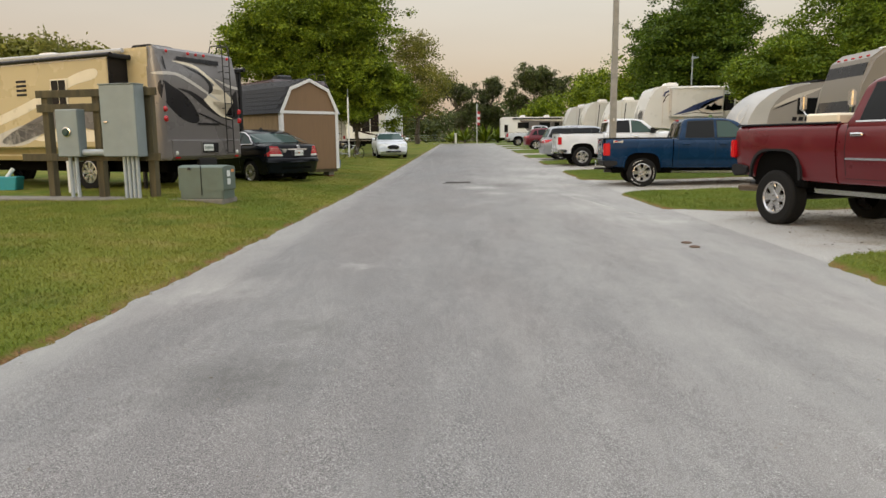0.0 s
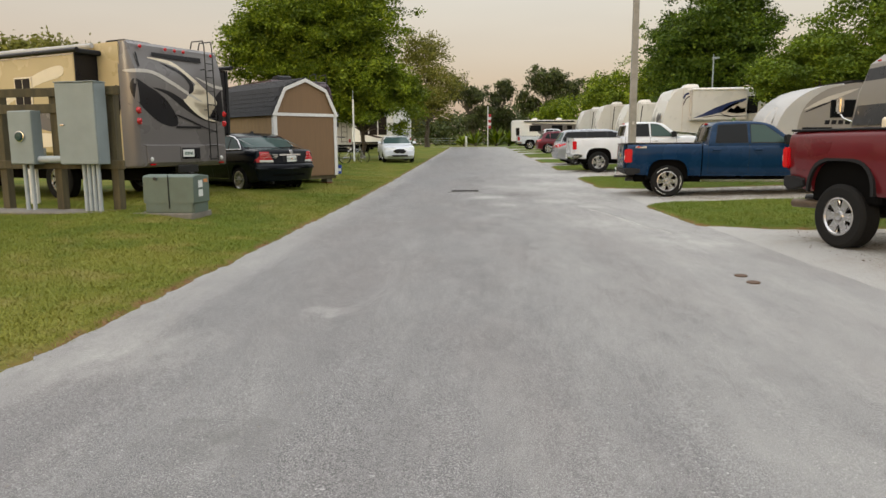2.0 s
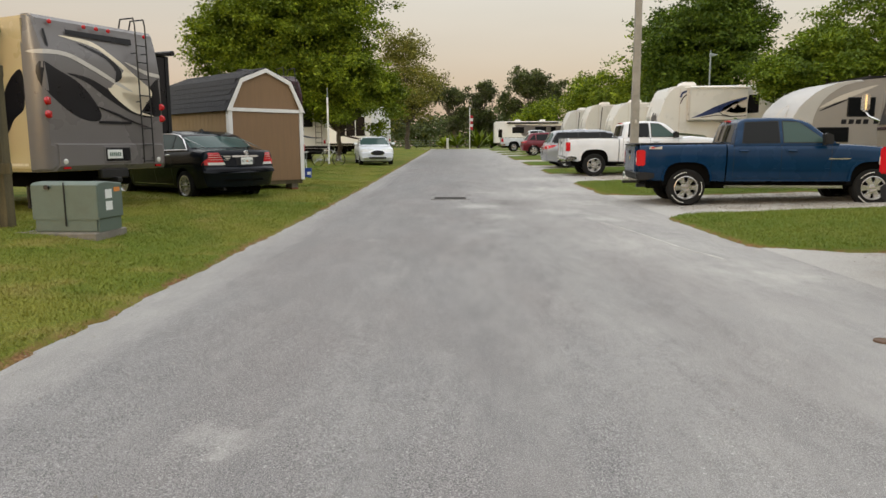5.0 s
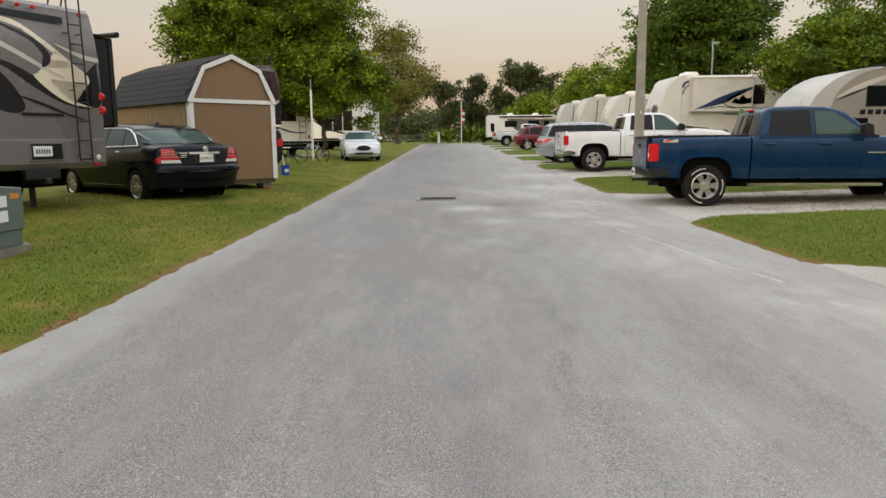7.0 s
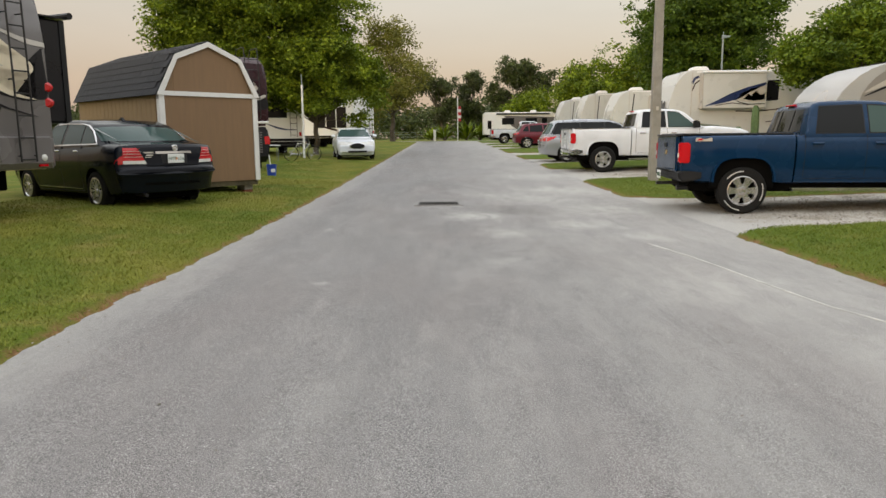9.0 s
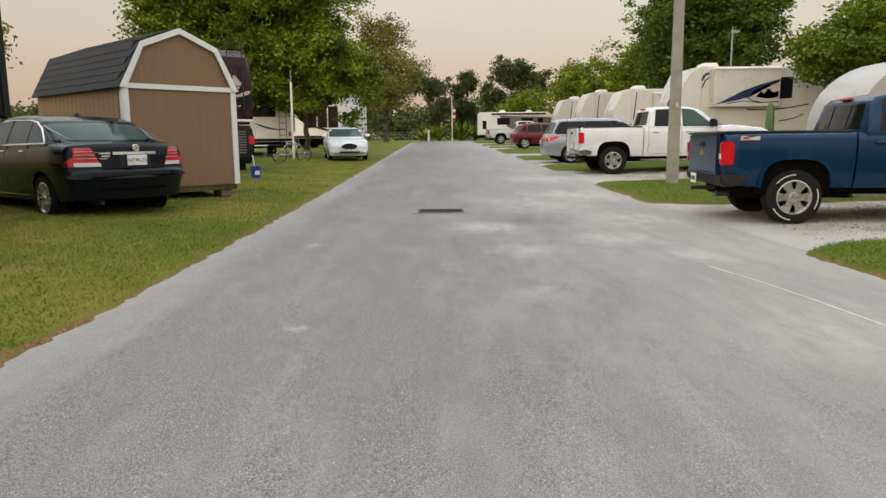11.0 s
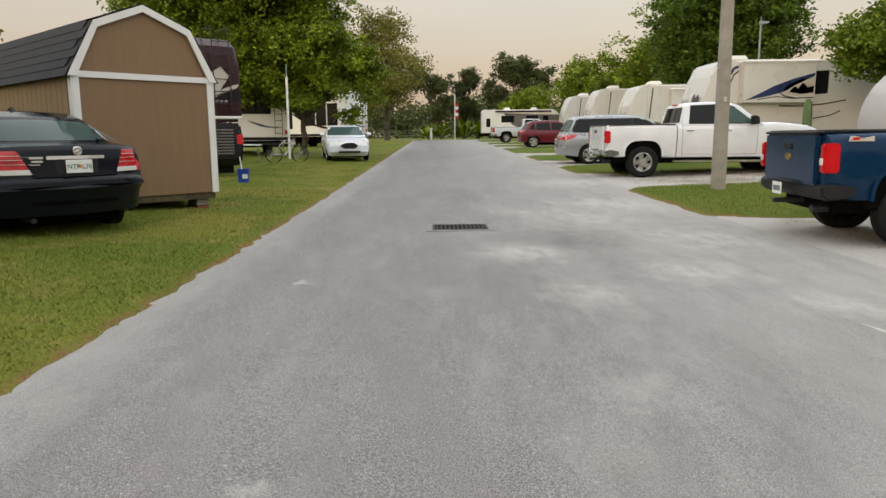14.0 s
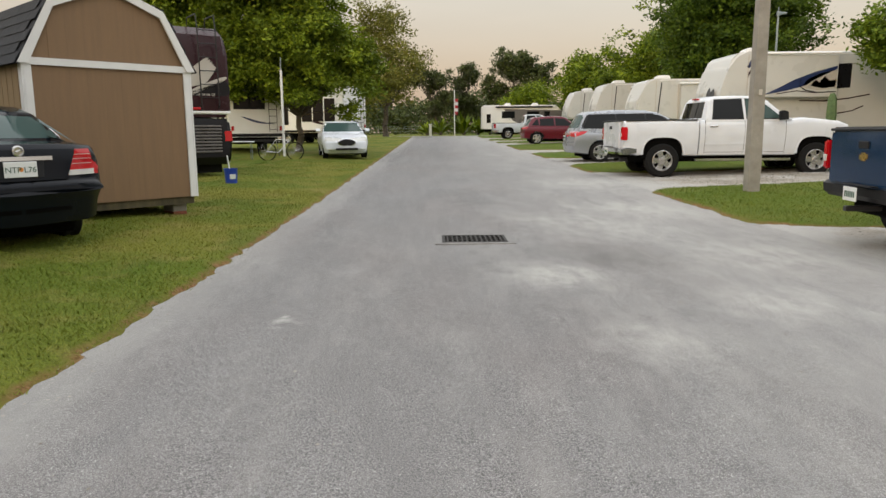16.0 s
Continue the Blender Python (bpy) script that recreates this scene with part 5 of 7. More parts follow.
for s in (-1, 1):
    pc = part("reverse_light", lathe([(0.045, -0.02), (0.045, 0.0), (0.03, 0.01)], 14), "clear_lens", rearcap)
    pc.matrix_basis = pose(-0.035, s * 0.95, BOT + 0.17, 0, 0, 90)
    part("reflector", box(-0.042, 0.0, s * 0.93 - 0.06, s * 0.93 + 0.06, BOT + 0.05, BOT + 0.08), "red_lens", rearcap)
ladder = None
for y in (-0.58, -0.80):
    ladder = tube([(0.35, y, TOP + 0.02), (0.3, y, TOP + 0.17), (-0.02, y, TOP + 0.17), (-0.05, y, TOP + 0.05), (-0.075, y, 2.0), (-0.085, y, 0.82)], 0.013, 8, ladder)
    for z in (2.75, 1.9, 0.9):
        ladder = rod((-0.08 + 0.04 * (z > 2.5), y, z), (0.08, y, z), 0.01, 6, ladder)
for i in range(8):
    z = 0.85 + i * 0.29
    ladder = rod((-0.085 + 0.003 * i, -0.58, z), (-0.085 + 0.003 * i, -0.80, z), 0.011, 6, ladder)
part("roof_ladder", ladder, "black_steel", mh, "black tubular roof ladder")
# frame block in near-black: the shade below the floor is painted in
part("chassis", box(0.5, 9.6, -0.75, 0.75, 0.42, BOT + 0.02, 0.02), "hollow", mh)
part("hitch", box(-0.12, 0.6, -0.05, 0.05, 0.5, 0.58, 0.01), "black_steel", mh)
part("hitch_receiver", box(-0.02, 0.1, -0.28, 0.28, 0.56, BOT + 0.03, 0.02), "black_steel", mh)
coach_wheels(mh, (2.6, 8.4), HW, 0.44)
for x in (1.3, 9.2):
    for s in (-1, 1):
        part("levelling_jack", rod((x, s * 0.7, -0.02), (x, s * 0.7, 0.6), 0.05, 10), "black_steel", mh)
roof_unit(mh, 1.0, 0.1, TOP - 0.02, 0.85, 0.7, 0.2, "black_plastic")
roof_unit(mh, 4.6, 0.0, TOP - 0.02, 0.8, 0.65, 0.24)
# room extensions: long one on the camera's side, short one opposite
sl = part("slide_out", box(1.0, 6.6, HW - 0.02, HW + 0.5, 1.0, 2.92, 0.03), "gelcoat_tan", mh, "tan room extension with dark end wall")
part("end_wall", box(0.98, 1.002, HW + 0.0, HW + 0.49, 1.0, 2.93), "charcoal", sl)
part("topper_roll", rod((0.85, HW + 0.52, 2.97), (6.7, HW + 0.52, 2.97), 0.05, 10), "charcoal", sl)
part("topper_bracket", box(0.85, 0.95, HW - 0.1, HW + 0.52, 2.9, 3.0, 0.02), "black_plastic", sl)
for x0, x1, z0, z1, pn in ((2.35, 2.85, 1.95, 2.5, 2), (5.2, 5.8, 1.75, 2.2, 2)):
    window_unit(sl, x0, x1, z0, z1, HW + 0.5, 1, "cream_vinyl", pn)
lv = None
for i in range(4):
    lv = box(3.75, 4.1, HW + 0.495, HW + 0.515, 2.2 + i * 0.1, 2.25 + i * 0.1, 0.004, bm=lv)
part("louvre_vent", lv, "charcoal", sl)
smap = lambda u, v, o: (u, HW + 0.5 + o, v)
for mat, pts in (("cream_vinyl", [(1.4, 2.5), (2.2, 2.35), (3.2, 2.0), (4.6, 1.6), (6.4, 1.25), (6.4, 1.4), (4.7, 1.8), (3.1, 2.25), (2.1, 2.6), (1.4, 2.7)]),
                 ("gelcoat_grey", [(1.4, 1.9), (2.4, 1.95), (3.6, 1.65), (4.8, 1.2), (4.4, 1.08), (3.4, 1.3), (2.4, 1.5), (1.4, 1.4)]),
                 ("silver_vinyl", [(3.0, 1.6), (4.2, 1.5), (5.6, 1.15), (6.4, 1.05), (4.4, 1.04), (3.6, 1.2)]),
                 ("cream_vinyl", [(1.4, 1.35), (2.6, 1.4), (3.6, 1.2), (2.8, 1.14), (1.4, 1.15)])):
    decal(sl, pts, smap, mat, "paint_swirl")
part("awning_roll", rod((1.0, HW + 0.08, TOP - 0.08), (9.0, HW + 0.08, TOP - 0.02), 0.05, 10), "gelcoat_pale", mh)
part("side_stripe", box(0.45, 9.8, HW - 0.004, HW + 0.006, BOT + 0.10, BOT + 0.14), "cream_vinyl", mh)
decal(mh, [(0.42, 2.3), (0.7, 2.2), (0.95, 1.85), (0.95, 1.3), (0.7, 1.55), (0.42, 1.75)], lambda u, v, o: (u, HW + o, v), "charcoal", "paint_swirl")
sr = part("slide_out", box(0.6, 3.6, -HW - 0.66, -HW + 0.02, 1.36, 2.86, 0.03), "charcoal", mh, "dark room extension with rolled topper")
part("topper_roll", rod((0.5, -HW - 0.70, 2.93), (3.7, -HW - 0.70, 2.93), 0.05, 10), "charcoal", sr)
part("end_frame", box(0.585, 0.605, -HW - 0.655, -HW - 0.57, 1.38, 2.86), "black_plastic", sr)
part("topper_sheet", box(0.55, 3.6, -HW - 0.68, -HW + 0.1, 2.88, 2.9), "charcoal", sr)


def fifth_wheel(name, at, label, L=9.5, H=3.85, W=2.5, body="gelcoat", detail=0):
    """A fifth-wheel trailer, nose to the lane; local x runs from nose to tail."""
    t = thing(name, at, label, "trailer", "fifth-wheel trailers")
    hw = W / 2

    def shp(x, y, z):
        return x, y * (1 - 0.05 * sstep(0.5, 0.0, x) ** 1.5), z
    nose = [(0.22, 1.45), (0.03, 1.55), (0.0, 1.75), (0.10, 2.3), (0.32, H - 0.6), (0.50, H - 0.18), (0.66, H - 0.05), (1.0, H), (L, H), (L, 0.72), (2.75, 0.72), (2.45, 1.0), (2.3, 1.42)]
    bd_ = part("body", prism(nose, -hw, hw, 0.09, 3, shape=shp), body, t)
    part("nose_band", prism([(0.98, 1.5), (1.0, H - 0.1), (1.04, H - 0.1), (1.02, 1.5)], -hw - 0.004, hw + 0.004, shape=shp), "silver_vinyl", t)
    part("roof_edge", box(1.2, L, -hw - 0.012, hw + 0.012, H - 0.1, H - 0.05), "gelcoat_white", t)
    part("pin_box", prism([(0.7, 1.5), (0.35, 1.2), (0.35, 1.05), (0.6, 1.05), (1.3, 1.5)], -0.2, 0.2, 0.02, 1), "black_steel", t)
    # frame block carries the shade under the trailer as near-black colour
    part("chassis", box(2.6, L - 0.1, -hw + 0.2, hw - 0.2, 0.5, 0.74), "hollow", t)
    for s in (-1, 1):
        part("landing_leg", box(2.7, 2.8, s * 0.8 - 0.05, s * 0.8 + 0.05, -0.05, 0.75), "black_steel", t)
    coach_wheels(t, (L * 0.66, L * 0.66 + 0.9), hw, 0.38)
    roof_unit(t, 1.3, 0.1, H - 0.01, 0.8, 0.6, 0.26)
    roof_unit(t, L * 0.62, 0.0, H - 0.01, 0.8, 0.65, 0.28)
    y = -hw
    x0, x1, z0, z1 = (1.36, 4.03, 2.02, H - 0.14) if detail else (2.2, L * 0.7, 1.1, H - 0.3)
    dep = 0.36 if detail else 0.28
    sl_ = part("slide_out", box(x0, x1, y - dep, y + 0.02, z0, z1, 0.03), body, t)
    part("slide_trim", box(x0 - 0.03, x0, y - dep - 0.005, y, z0, z1), "silver_vinyl", sl_)
    part("topper_roll", rod((x0 - 0.05, y - dep - 0.03, z1 + 0.03), (x1 + 0.05, y - dep - 0.03, z1 + 0.03), 0.045, 10), "gelcoat_white", sl_)
    sm_ = lambda u, v, o: (u, y - o, v)
    s2 = lambda u, v, o: (u, y - dep - o, v)
    if detail:
        for mat, pts in (("navy_vinyl", ribbon([(1.02, H - 0.55), (1.12, H - 0.34), (1.3, H - 0.26)], 0.10)), ("maroon", ribbon([(1.02, H - 0.85), (1.15, H - 0.55), (1.32, H - 0.42)], 0.05)),
                         ("maroon", ribbon([(2.9, 1.92), (3.8, 1.9), (4.6, 1.98), (5.4, 2.12)], 0.045)), ("maroon", ribbon([(4.2, 1.45), (4.8, 1.55), (5.2, 1.72)], 0.04)),
                         # this charcoal outline is the black side window, laid on as flat vinyl
                         ("charcoal", [(4.12, 2.32), (4.68, 2.36), (4.70, 3.2), (4.2, 3.18)])):
            decal(t, pts, sm_, mat, "paint_stripe", curved=False)
        for mat, pts in (("navy_vinyl", [(1.42, 2.10), (1.9, 2.32), (2.5, 2.62), (3.2, 2.88), (3.98, 3.08), (3.98, 2.98), (3.3, 2.66), (2.9, 2.42), (2.3, 2.26)]),
                         ("silver_vinyl", [(2.75, 2.34), (2.95, 2.62), (3.4, 2.84), (3.98, 2.95), (3.98, 2.32), (3.3, 2.26)]),
                         ("charcoal", [(3.05, 2.40), (3.25, 2.62), (3.38, 2.52), (3.55, 2.74), (3.72, 2.56), (3.96, 2.62), (3.96, 2.38), (3.5, 2.32)]),
                         ("charcoal", ribbon([(2.72, 2.62), (2.68, 2.40), (2.9, 2.26), (3.3, 2.18), (3.98, 2.2)], 0.04)),
                         ("maroon", ribbon([(1.9, 2.14), (2.6, 2.24), (3.3, 2.16)], 0.03))):
            decal(sl_, pts, s2, mat, "paint_swirl", curved=False)
        decal(t, [(-0.62, 2.55), (-0.1, 2.95), (0.35, 2.75), (0.4, 2.2), (0.1, 1.85), (-0.45, 2.0)], lambda u, v, o: (0.0 + 0.36 * sstep(1.7, 3.2, v) - o - 0.03, u * 0.9 - 0.35, v), "silver_vinyl", "nose_emblem")
        decal(t, [(-0.5, 2.15), (-0.2, 2.4), (0.0, 2.28), (0.3, 2.45), (0.36, 2.2), (0.05, 1.95), (-0.4, 2.05)], lambda u, v, o: (0.0 + 0.36 * sstep(1.7, 3.2, v) - o - 0.045, u * 0.9 - 0.35, v), "charcoal", "emblem_shadow")
        part("entry_door", box(8.6, 9.3, y - 0.02, y + 0.01, 0.9, 2.8, 0.01), body, t)
    else:
        decal(t, ribbon([(1.15, 1.6), (1.22, 2.4), (1.3, H - 0.2)], 0.06), sm_, "charcoal", "paint_stripe", curved=False)
        decal(sl_, ribbon([(x0 + 0.4, 2.0), (x0 + 1.8, 2.3), (x1 - 0.3, 2.25)], 0.05), s2, "charcoal", "paint_stripe")
        decal(sl_, ribbon([(x0 + 0.4, 1.8), (x0 + 1.8, 2.0), (x1 - 0.3, 1.98)], 0.04), s2, "silver_vinyl", "paint_stripe")
    return t


fifth_wheel("fifth_wheel_trailer", on_land(9.2, 39.5, 0), "large cream fifth-wheel trailer with navy swirl graphics", 11.0, 3.62, 2.5, detail=1)
fifth_wheel("fifth_wheel_trailer", on_land(9.7, 51.5, 0), "cream fifth-wheel trailer with a raised rounded nose", 9.5, 3.4)
fifth_wheel("fifth_wheel_trailer", on_land(9.4, 59.5, 0), "cream fifth-wheel trailer with a raised rounded nose", 9.5, 3.6)
fifth_wheel("fifth_wheel_trailer", on_land(9.2, 68.0, 0), "cream fifth-wheel trailer with a raised rounded nose", 9.5, 3.5)

# grey toy-hauler trailer with a curved white nose
wp = thing("travel_trailer", on_land(10.7, 29.6, 0), "grey travel trailer with curved white nose and dark windows", "trailer")
prof = [(0.0, 0.75), (0.0, 1.35)] + [(0.05 + 2.3 * (1 - math.cos(radians(a))), 1.35 + 1.75 * math.sin(radians(a))) for a in range(10, 91, 10)] + [(3.4, 3.2), (7.6, 3.28), (7.8, 3.2), (7.8, 0.62), (0.4, 0.62)]
part("body", prism(prof, -1.25, 1.25, 0.05, 2), "gelcoat_pewter", wp)
nose_o = [(0.0, 0.75), (0.0, 1.35)] + [(0.05 + 2.3 * (1 - math.cos(radians(a))), 1.35 + 1.75 * math.sin(radians(a))) for a in range(10, 91, 10)]
nose_i = [(x + 0.02 + 0.85 * (1 - k / len(nose_o)), z - 0.05) for k, (x, z) in enumerate(nose_o)]
part("nose_cap", prism([(x - 0.012, z + 0.012) for x, z in nose_o] + nose_i[::-1], -1.262, 1.262, 0.02, 1), "gelcoat_pale", wp, "white moulded nose cap")
window_unit(wp, 1.95, 2.8, 1.95, 2.52, -1.25, -1)
window_unit(wp, 1.0, 2.0, 1.12, 1.55, -1.25, -1)
wmap = side_map(-1.25, -1)
decal(wp, [(1.0, 2.2), (1.8, 2.65), (2.9, 2.95), (2.0, 2.55)], wmap, "silver_vinyl", "paint_stripe")
decal(wp, [(1.0, 2.1), (1.5, 2.35), (2.0, 2.5), (1.5, 2.28)], wmap, "charcoal", "paint_stripe")
for i in range(9):
    u = 1.75 + i * 0.24 + (0.1 if i > 3 else 0)
    decal(wp, [(u, 1.68), (u + 0.17, 1.68), (u + 0.19, 1.83), (u + 0.02, 1.83)], wmap, "charcoal", "name_bar", curved=False)
decal(wp, [(-0.7, 2.0), (-0.35, 2.35), (0.0, 2.15), (0.0, 1.75), (-0.4, 1.6), (-0.7, 1.75)], lambda u, v, o: (2.35 * (1 - math.sqrt(max(0, 1 - ((v - 1.35) / 1.75) ** 2))) + 0.02 - o, u, v), "silver_vinyl", "nose_emblem")
part("roof_rail", box(2.6, 7.7, -1.27, 1.27, 3.17, 3.23), "charcoal", wp)
part("roof_vent", prism([(5.2, 3.25), (5.5, 3.55), (5.9, 3.55), (6.0, 3.25)], -0.3, 0.3, 0.05, 2), "black_plastic", wp)
part("chassis", box(-0.9, 7.6, -0.8, 0.8, 0.42, 0.64), "black_steel", wp)
part("tongue_jack", rod((-0.8, 0, -0.03), (-0.8, 0, 0.9), 0.04, 8), "black_steel", wp)
coach_wheels(wp, (4.6, 5.45), 1.25, 0.36)

# tan coach behind the red pickup
ca = thing("motorhome", on_land(11.35, 23.2, 0), "grey-tan coach with mesh-covered windscreen and chrome mirrors", "motorhome")
part("body", prism([(0.1, 0.5), (0.0, 0.9), (0.02, 1.5), (0.18, 2.6), (0.45, 3.45), (0.8, 3.72), (9.6, 3.75), (9.6, 0.5)], -1.25, 1.25, 0.10, 3), "gelcoat_coach", ca)
part("windscreen_cover", plate_between([(0.02, -1.12, 1.62), (0.02, 1.12, 1.62), (0.40, 1.1, 3.3), (0.40, -1.1, 3.3)][::-1], 0.03), "charcoal", ca, "dark mesh sunshade over the windscreen")
part("front_band", box(-0.01, 0.06, -1.2, 1.2, 1.48, 1.56, 0.01), "maroon", ca)
for i in range(5):
    part("marker_light", box(0.5, 0.56, -0.9 + i * 0.42, -0.78 + i * 0.42, 3.5, 3.55, 0.01), "red_lens", ca)
window_unit(ca, 0.55, 1.4, 1.75, 2.75, -1.25, -1)
for s in (-1, 1):
    mr = part("mirror", box(-0.28, -0.12, s * 1.5 - 0.13, s * 1.5 + 0.13, 2.0, 2.5, 0.05, seg=2), "chrome", ca, "chrome mirror head")
    part("mirror_arm", tube([(-0.2, s * 1.5, 2.02), (-0.15, s * 1.35, 1.85), (0.12, s * 1.15, 1.7)], 0.025, 8), "chrome", mr)
# near-black frame block, shade under the coach in its colour
part("chassis", box(0.6, 9.2, -0.9, 0.9, 0.35, 0.52), "hollow", ca)
coach_wheels(ca, (1.6, 6.8), 1.25, 0.46)
roof_unit(ca, 1.0, -0.5, 3.72, 0.5, 0.25, 0.12)

# maroon coach beyond the shed
al = thing("motorhome", on_land(-6.8, 29.6, 128), "maroon and black motor coach with white feathered graphics", "motorhome")
part("body", prism([(0.02, 1.45), (0.0, 1.6), (0.03, 2.9), (0.12, 3.35), (0.4, 3.55), (10.0, 3.6), (10.3, 3.0), (10.3, 1.4)], -1.27, 1.27, 0.10, 3), "maroon", al)
part("lower_body", prism([(0.1, 0.32), (-0.03, 0.5), (-0.04, 0.95), (0.02, 1.42), (10.3, 1.42), (10.3, 0.42)], -1.26, 1.26, 0.08, 3), "charcoal", al)
part("belt_band", box(-0.012, 10.2, -1.275, 1.275, 1.52, 1.60, 0.02), "gelcoat_white", al)
gr = None
for i in range(9):
    gr = box(-0.062, -0.03, -1.0, 0.75, 0.62 + i * 0.075, 0.66 + i * 0.075, 0.006, bm=gr)
part("engine_grille", gr, "gelcoat_grey", al)
for s in (-1, 1):
    part("tail_light", prism([(-0.05, 0.88), (-0.04, 1.12), (0.08, 1.14), (0.06, 0.86)], s * 1.08, s * 1.275, 0.02, 1), "red_lens", al)
part("brake_light", box(-0.02, 0.02, -0.55, -0.25, 1.62, 1.68, 0.01), "red_lens", al)
amap = lambda u, v, o: (0.012 - o + 0.02 * sstep(2.4, 3.2, v), u, v)
for i in range(5):
    b0 = 0.11 * i
    decal(al, [(0.1 - b0, 2.0 + b0 * 0.5), (-0.2 - b0, 2.42 + b0 * 0.3), (-0.8 - b0 * 0.4, 2.85 - b0 * 0.5), (-0.6 - b0 * 0.5, 2.5 - b0 * 0.3), (-0.2 - b0, 2.2)], amap, "silver_vinyl", "feather_stripe")
decal(al, [(0.9, 1.65), (0.2, 1.8), (-0.5, 2.15), (-1.15, 2.4), (-1.15, 2.3), (-0.5, 2.02), (0.2, 1.7)], amap, "silver_vinyl", "feather_stripe")
decal(al, [(-0.2, 1.95), (-0.7, 2.15), (-1.2, 2.3), (-1.2, 1.95)], amap, "charcoal", "dark_panel")
for i in range(4):
    decal(al, [(-0.45 - i * 0.12, 1.86), (-0.54 - i * 0.12, 1.86), (-0.56 - i * 0.12, 2.0), (-0.47 - i * 0.12, 2.0)], amap, "silver_vinyl", "name_bar", curved=False)
lad = None
for y in (-0.55, -0.98):
    lad = tube([(0.6, y, 3.6), (0.55, y, 3.78), (0.0, y, 3.8), (-0.06, y, 3.5), (-0.09, y, 1.72), (0.02, y, 1.66)], 0.016, 8, lad)
for i in range(6):
    lad = rod((-0.08, -0.55, 1.9 + i * 0.31), (-0.08, -0.98, 1.9 + i * 0.31), 0.012, 6, lad)
part("roof_ladder", lad, "black_steel", al)
part("mud_flap", box(0.3, 0.34, -1.1, 1.1, 0.12, 0.45), "rubber", al)
coach_wheels(al, (2.4, 7.9), 1.26, 0.48)
roof_unit(al, 1.6, 0, 3.58, mat="black_plastic")

# white trailers further along the left lawn
def white_trailer(at, label, L, H, windows, rear_win):
    t = thing("travel_trailer", at, label, "trailer", "white trailers on the left lawn")
    part("body", prism([(0.0, 0.75), (0.0, H - 0.15), (0.15, H), (L - 0.5, H), (L, H - 0.8), (L, 0.75)], -1.25, 1.25, 0.05, 2), "gelcoat_white", t)
    part("roof_edge", box(0.0, L - 0.4, -1.265, 1.265, H - 0.12, H - 0.07), "silver_vinyl", t)
    part("lower_band", box(-0.012, L, -1.262, 1.262, 0.78, 0.92), "charcoal", t)
    for x0, x1, z0, z1 in windows:
        window_unit(t, x0, x1, z0, z1, 1.25, 1)
    for y0, y1, z0, z1 in rear_win:
        f = part("window", box(-0.03, 0.01, y0, y1, z0, z1, 0.02), "black_plastic", t)
        part("pane", box(-0.035, -0.025, y0 + 0.04, y1 - 0.04, z0 + 0.04, z1 - 0.04), "glass", f)
    for s in (-1, 1):
        part("tail_light", box(-0.025, 0.01, s * 1.08 - 0.06, s * 1.08 + 0.06, 1.05, 1.25, 0.01), "red_lens", t)
    l_ = None
    for y in (-0.55, -0.9):
        l_ = tube([(0.1, y, H + 0.1), (-0.06, y, H), (-0.08, y, 1.0)], 0.014, 6, l_)
    for i in range(7):
        l_ = rod((-0.075, -0.55, 1.1 + i * 0.3), (-0.075, -0.9, 1.1 + i * 0.3), 0.012, 6, l_)
    part("roof_ladder", l_, "black_steel", t)
    part("rear_bumper", box(-0.12, 0.0, -1.1, 1.1, 0.55, 0.65), "black_steel", t)
    # near-black frame block, shade under the trailer in its colour
    part("chassis", box(0.0, L - 0.2, -0.9, 0.9, 0.45, 0.77), "hollow", t)
    decal(t, [(0.9, 1.2), (2.0, 1.3), (3.4, 1.7), (2.0, 1.45)], lambda u, v, o: (u, 1.25 + o, v), "maroon", "paint_stripe")
    decal(t, [(-0.9, 1.35), (-0.2, 1.45), (0.7, 1.7), (0.0, 1.4)], lambda u, v, o: (-o, u, v), "navy_vinyl", "paint_stripe")
    coach_wheels(t, (L * 0.5, L * 0.5 + 0.85), 1.25, 0.36)
    roof_unit(t, L * 0.4, 0, H - 0.01)
    return t


white_trailer(on_land(-8.9, 45.6, 114), "white travel trailer with rear ladder and dark rear window", 8.5, 3.5, ((1.2, 2.0, 1.6, 2.4), (3.0, 3.7, 1.0, 2.7)), ((-0.4, 1.0, 2.0, 2.75),))
white_trailer(on_land(-6.0, 60.0, 150), "white fifth-wheel trailer with a row of tall side windows", 9.5, 3.7, ((0.7, 1.5, 1.5, 2.9), (1.65, 2.45, 1.5, 2.9), (2.6, 3.4, 1.5, 2.9), (4.6, 5.4, 1.3, 2.9)), ((-0.2, 0.5, 2.0, 2.5),))
white_trailer(on_land(-7.4, 70.0, 150), "white travel trailer with a small rear window", 8.5, 3.5, ((1.4, 2.4, 1.7, 2.4),), ((-0.4, 0.4, 1.9, 2.4),))

# white and grey motorhome at the far end
fr = thing("motorhome", on_land(4.6, 94.0, 0), "white and grey motorhome with an awning far down the lane", "motorhome")
part("body", prism([(0.0, 0.7), (0.0, 3.15), (0.2, 3.3), (8.2, 3.3), (8.9, 2.6), (9.2, 1.6), (9.2, 0.7)], -1.25, 1.25, 0.06, 2), "gelcoat_white", fr)
decal(fr, [(2.4, 2.9), (9.0, 2.7), (9.0, 0.9), (5.0, 0.9), (3.4, 1.6)], lambda u, v, o: (u, -1.25 - o, v), "gelcoat_grey", "paint_panel", curved=False)
window_unit(fr, 2.2, 3.6, 1.9, 2.6, -1.25, -1)
window_unit(fr, 5.0, 6.3, 1.9, 2.6, -1.25, -1)
window_unit(fr, 0.5, 0.9, 1.4, 2.3, -1.25, -1)
